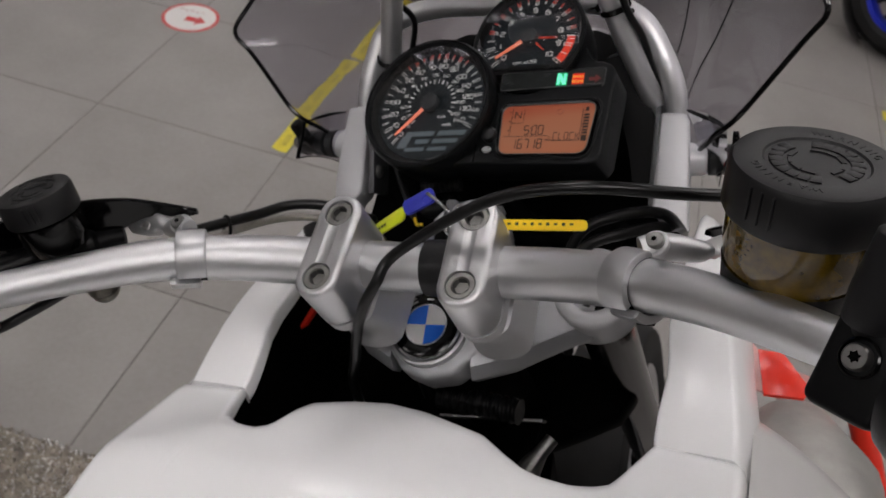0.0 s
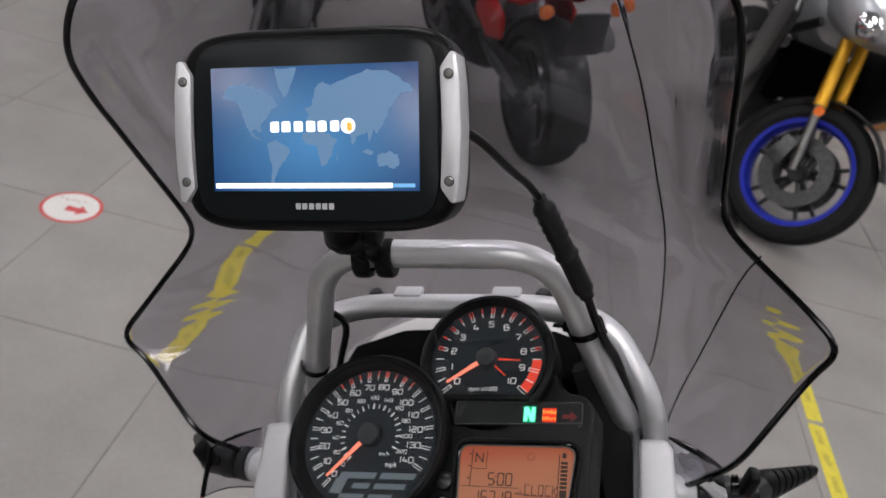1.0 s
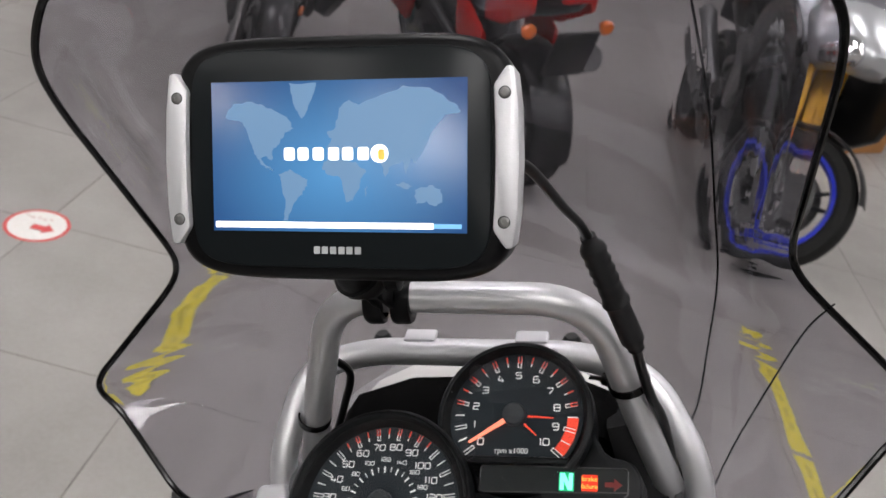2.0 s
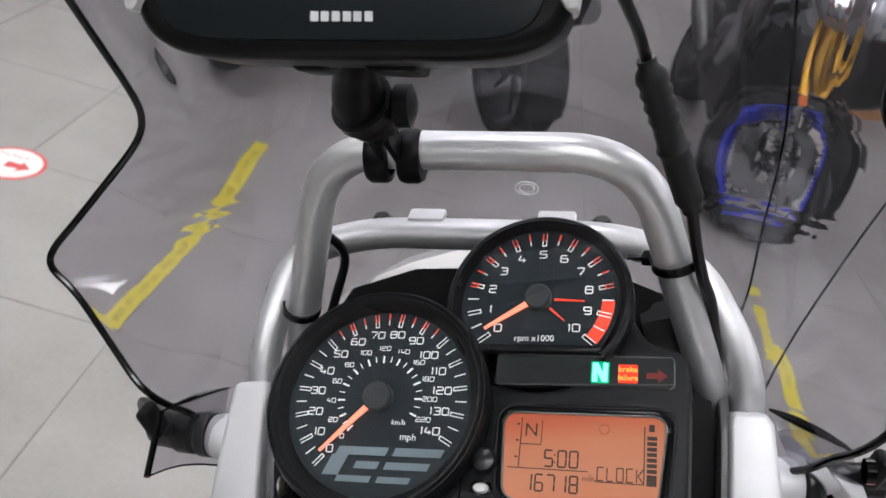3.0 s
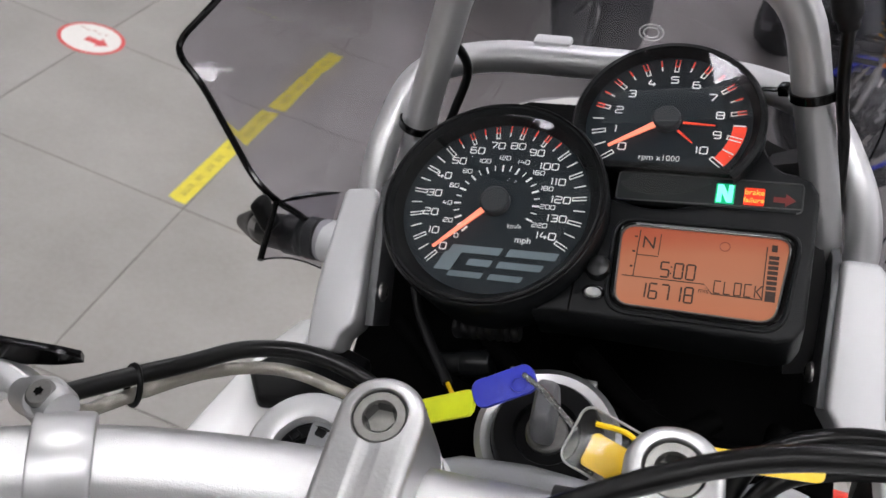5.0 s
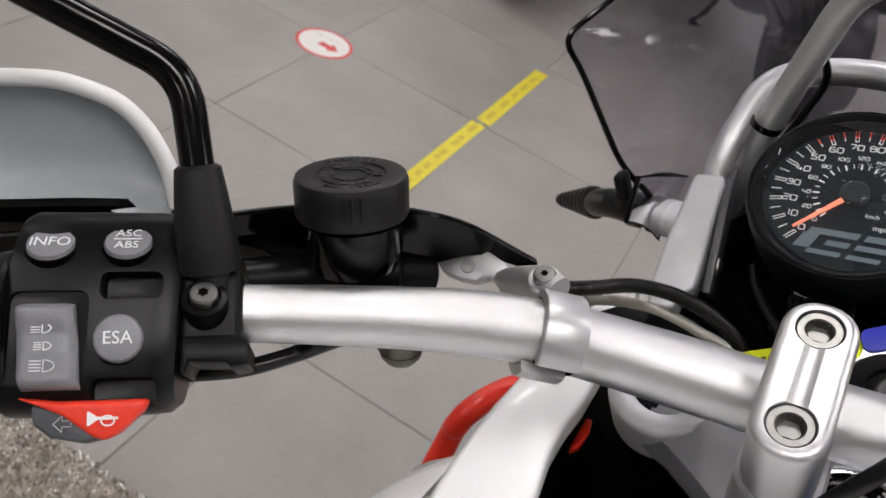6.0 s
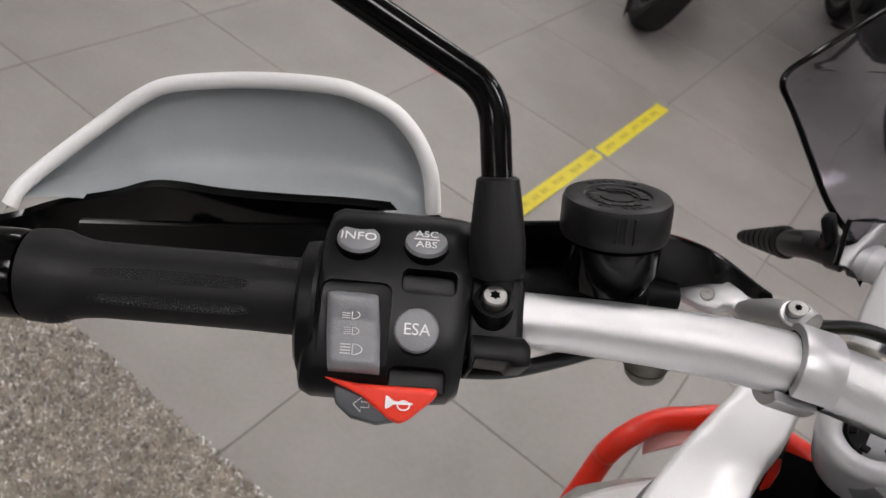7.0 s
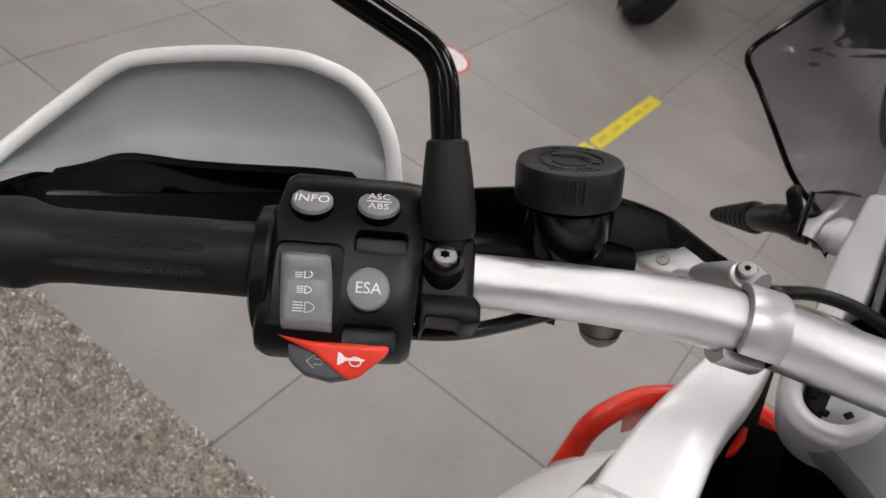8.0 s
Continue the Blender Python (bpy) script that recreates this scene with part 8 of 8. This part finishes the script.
    part("logo_dot", lathe([(0.0034, 0.00145), (0.0034, 0.00160), (0, 0.0016)], 24, Matrix.Translation((0.0168, 0.0018, 0))), lit, screen)
    part("logo_patch", prism(rect(0.0026, 0.0040, 0.0010, 0.0175, 0.0014), 0.0016, 0.00165), material("logo orange", (0.8, 0.3, 0.03), 0.4, emit=(1.0, 0.42, 0.08), emit_strength=0.9), screen)
    bars = bmesh.new()
    for x in (-0.0080, -0.0049, -0.0016, 0.0017, 0.0048, 0.0081):
        add_prism(bars, rect(0.0024, 0.0028, 0.0004, x, -0.0345), 0.0012, 0.0014)
    part("case_logo_bar", bars, material("grey logo", (0.42, 0.43, 0.43), 0.4), g)
    return g


navigator()
mount = thing("navigation_mount", BIKE, "black ball-joint clamp holding the navigation device to a tube", "mount")
MX = -0.031
hinge = Matrix.Translation((MX, -0.022, 0.1570)) @ side_on
for sx in (-1, 1):
    part("clamp_half", lathe([(0.0090, sx * 0.0022), (0.0122, sx * 0.0026), (0.0130, sx * 0.0045), (0.0130, sx * 0.0110), (0.0118, sx * 0.0130), (0.0060, sx * 0.0132), (0.0055, sx * 0.0120), (0, sx * 0.0120)], 28, hinge), BLACK_PLASTIC, mount)
    part("prong", prism(rect(0.012, 0.034, 0.005, 0, 0.013), -0.0016, 0.0016, frame_at((MX + sx * 0.0034, -0.026, 0.160), (0, 0.7, 0.7), (1, 0, 0)), 0.0006), BLACK_PLASTIC, mount)
part("hinge_bolt", lathe([(0, -0.0145), (0.0040, -0.0145), (0.0040, 0.0145), (0, 0.0145)], 18, hinge), STEEL, mount)
arm_path = catmull([(MX, -0.040, 0.176), (MX - 0.001, -0.050, 0.188), (MX - 0.002, -0.064, 0.202), (-0.026, -0.080, 0.222), (-0.018, -0.092, 0.242)], 6)
part("arm", tube(arm_path, [float(np.interp(k, (0, 5, 9, 16, 24), (0.0070, 0.0120, 0.0125, 0.0095, 0.0120))) for k in range(len(arm_path))], 18, True, 0.8), BLACK_PLASTIC, mount)
part("arm_ring", tube(arm_path[8:11], 0.0140, 20, True, 0.85), RUBBER, mount)
back = BIKE.inverted() @ GPS
part("cradle", prism(rect(0.052, 0.046, 0.006, -0.004, -0.014), -0.040, -0.0295, back, 0.003, 3), BLACK_PLASTIC, mount)
part("cradle_lug", prism(rect(0.017, 0.016, 0.002, 0.010, -0.040), -0.040, -0.018, back, 0.0015), BLACK_PLASTIC, mount)
part("cradle_latch", prism([(-0.034, -0.034), (-0.006, -0.034), (-0.012, -0.048), (-0.022, -0.048)], -0.038, -0.020, back, 0.002), BLACK_PLASTIC, mount)
part("knob", lathe([(0.006, 0), (0.009, 0.002), (0.009, 0.008), (0.004, 0.010), (0, 0.010)], 18, Matrix.Translation((MX + 0.010, -0.056, 0.194)) @ side_on), BLACK_PLASTIC, mount)

lead = thing("power_lead", BIKE, "black power lead with a ribbed in-line connector", "cable")
part("cable", tube(catmull([(0.050, -0.112, 0.276), (0.060, -0.104, 0.268), (0.0707, -0.0757, 0.238), (0.076, -0.060, 0.223), (0.0795, -0.0480, 0.2095)], 8), 0.0023, 10), CABLE_BLACK, lead)
c0, c1 = Vector((0.0795, -0.0478, 0.2095)), Vector((0.1025, -0.0395, 0.1400))
cd = (c1 - c0)
prof = []
for k in range(26):
    t = k / 25
    r = 0.0040 if t < 0.06 else 0.0062
    if 0.10 < t < 0.42:
        r += 0.0006 if k % 2 else -0.0004
    if 0.52 < t < 0.60:
        r += 0.0012
    if t > 0.92:
        r = 0.0045
    prof.append(r)
part("connector", tube([c0 + cd * (k / 25) for k in range(26)], prof, 20), RUBBER, lead)
part("lower_cable", tube(catmull([tuple(c1), (0.106, -0.033, 0.120), (0.1110, -0.026, 0.098), (0.118, -0.016, 0.075), (0.126, -0.006, 0.030)], 6), 0.0028, 10), CABLE_BLACK, lead)


def zip_tie(at, d, tail, r=0.0100):
    z = thing("zip_tie", BIKE, "black plastic zip tie round a silver tube", "zip tie", "zip ties")
    m = frame_at(at, (1, 0, 0), d)
    part("strap", lathe([(r - 0.0004, -0.0022), (r + 0.0008, -0.0022), (r + 0.0008, 0.0022), (r - 0.0004, 0.0022), (r - 0.0004, -0.0022)], 28, m), GLOSS_BLACK, z)
    h = m @ Matrix.Rotation(radians(tail), 4, "Z") @ Matrix.Translation((r + 0.003, 0, 0))
    part("head", box((0.0055, 0.0065, 0.0055), h, 0.001), GLOSS_BLACK, z)
    part("tail", box((0.010, 0.0030, 0.0012), h @ Matrix.Translation((0.007, 0.001, 0.001)), 0.0003), GLOSS_BLACK, z)


zip_tie((0.0990, -0.0190, 0.103), (0.28, 0.06, -1), 205, 0.0112)
zip_tie((-0.1000, -0.0030, 0.056), (-0.30, 0.17, -1), 200)
loop = thing("cable_loop", BIKE, "thin black cable hanging beside a silver tube", "cable")
part("cable", tube(catmull([(-0.088, -0.012, 0.112), (-0.077, -0.006, 0.104), (-0.073, 0.004, 0.086), (-0.082, 0.008, 0.060), (-0.094, 0.01, 0.03)], 8), 0.0026, 10), CABLE_BLACK, loop)
part("cable_tail", tube(catmull([(0.110, -0.012, 0.096), (0.100, 0.004, 0.080), (0.104, 0.010, 0.060)], 6), 0.0022, 8), CABLE_BLACK, loop)

# ---- key with its tags ----
key = thing("ignition_key", BIKE, "grey-headed ignition key standing in the lock", "key")
part("bow", loft([[LOCK @ Vector((x * k, y * k, z)) for x, y in rect(0.0100, 0.021, 0.003)] for z, k in ((0.003, 0.55), (0.010, 0.8), (0.018, 1.0), (0.034, 1.0), (0.040, 0.85), (0.042, 0.6))]), material("grey key plastic", (0.10, 0.10, 0.105), 0.45, bump=0.2, bump_scale=500), key)
tag = thing("key_tag", BIKE, "blue and lime plastic key tag on a beaded chain", "key tag")


def flat_tag(name, a, b, w, th, mat, nrm=(0, -0.55, 0.83), r=0.004):
    d = (b - a)
    n = Vector(nrm)
    m = frame_at((a + b) / 2, d, n - d * (n.dot(d) / d.dot(d)))
    return part(name, prism(rect(d.length, w, r), -th / 2, th / 2, m, 0.0006), mat, tag), m


flat_tag("blue_tab", Vector((0.0015, -0.180, 0.0445)), Vector((-0.0205, -0.187, 0.0345)), 0.0112, 0.003, BLUE_TAG)
ob, m = flat_tag("lime_tab", Vector((-0.020, -0.1880, 0.0330)), Vector((-0.081, -0.166, -0.0180)), 0.0105, 0.0022, LIME_TAG)
ink = bmesh.new()
for k in range(6):
    add_prism(ink, rect(0.0030, 0.0022, 0, -0.012 + 0.0045 * k, 0.0004), 0.0011, 0.0013, m)
part("print", ink, TAG_INK, ob)
for k in range(2):
    part("rivet", lathe([(0.0032, 0.0015), (0.0032, 0.0024), (0.0022, 0.0024), (0.0022, 0.0016)], 18, frame_at((-0.004 - 0.012 * k, -0.1828, 0.0408 - 0.0046 * k), (1, 0, 0), (0, -0.55, 0.83))), BLUE_TAG, tag)
bead = bmesh.new()
for p in catmull([(-0.002, -0.183, 0.0465), (0.006, -0.187, 0.0440), (0.013, -0.191, 0.0400), (0.019, -0.195, 0.0370)], 5):
    bmesh.ops.create_icosphere(bead, subdivisions=1, radius=0.0014, matrix=Matrix.Translation(p))
part("bead_chain", bead, CHROME, tag)
sleeve = thing("paper_tag", BIKE, "yellow paper tag in a clear plastic sleeve", "key tag")
sm = frame_at((0.034, -0.203, 0.036), (1, -0.15, -0.35), (0.1, -0.62, 0.78))
part("sleeve", prism(rect(0.032, 0.022, 0.004), -0.0012, 0.0012, sm, 0.0004), CLEAR_TAG, sleeve).visible_shadow = False
part("yellow_slip", prism(rect(0.030, 0.0125, 0.002, 0.006, -0.0025), -0.0006, 0.0006, sm), YELLOW_TAG, sleeve)
edge = [sm @ Vector((x, y, 0)) for x, y in rect(0.032, 0.022, 0.004)]
part("sleeve_edge", tube(edge + edge[:1], 0.0005, 6, False), material("clear edge", (0.40, 0.40, 0.39), 0.3), sleeve)
part("yellow_loop", tube(catmull([sm @ Vector(p) for p in ((-0.010, 0.006, 0.002), (0.002, 0.008, 0.004), (0.014, 0.002, 0.004), (0.018, -0.006, 0.002))], 6), 0.0010, 8), YELLOW_TAG, sleeve)
strip = thing("label_strip", BIKE, "yellow printed label strip lying behind the handlebar", "label")
lm2 = frame_at((0.0765, -0.187, 0.028), (1, 0.02, 0.05), (0, -0.62, 0.78))
part("strip", prism(rect(0.060, 0.0072, 0.003), -0.0006, 0.0006, lm2), YELLOW_TAG, strip)
ink = bmesh.new()
for k in range(9):
    add_prism(ink, rect(0.0022, 0.0020 if k % 2 else 0.0014, 0, -0.022 + 0.0052 * k, 0.0006), 0.0006, 0.0008, lm2)
part("print", ink, TAG_INK, strip)

# ---- cardboard display stand at the side ----
single("cardboard_box", box((0.40, 0.30, 0.34), Matrix.Translation((0, 0, 0.17)), 0.006), CARDBOARD, pose(2.95, 5.1, 0, 0, 0, 25), "plain brown cardboard box on the floor", "box")

# ---- floor tiles ----
TILE_AXIS = radians(-9.2)
tile_me = finish(prism(rect(0.5965, 0.5965), -0.006, 0.0, Matrix(), 0.0012, 1), "tile", TILE)
ux, uy = Vector((math.cos(TILE_AXIS), math.sin(TILE_AXIS), 0)), Vector((-math.sin(TILE_AXIS), math.cos(TILE_AXIS), 0))
origin = Vector((-0.478, 1.932, 0))
far_bm = bmesh.new()
for i in range(-12, 16):
    for j in range(-14, 16):
        c = origin + ux * (0.6 * (i + 0.5)) + uy * (0.6 * (j + 0.5))
        if not (X0 + 0.42 < c.x < X1 - 0.42 and Y0 + 0.42 < c.y < Y1 - 0.42):
            continue
        m = Matrix.Translation(c) @ Matrix.Rotation(TILE_AXIS, 4, "Z")
        if -3.2 < c.x < 3.9 and -0.6 < c.y < 6.8:
            t = new("floor_tile", tile_me)
            t.parent = floor
            t.matrix_parent_inverse = floor.matrix_basis.inverted()
            t.matrix_basis = m
        else:
            add_prism(far_bm, rect(0.5965, 0.5965), -0.006, 0.0, m)
far = new("far_tiles", finish(far_bm, "far_tiles", TILE))
far.parent = floor
far.matrix_parent_inverse = floor.matrix_basis.inverted()
tagged(far, kind="stuff")
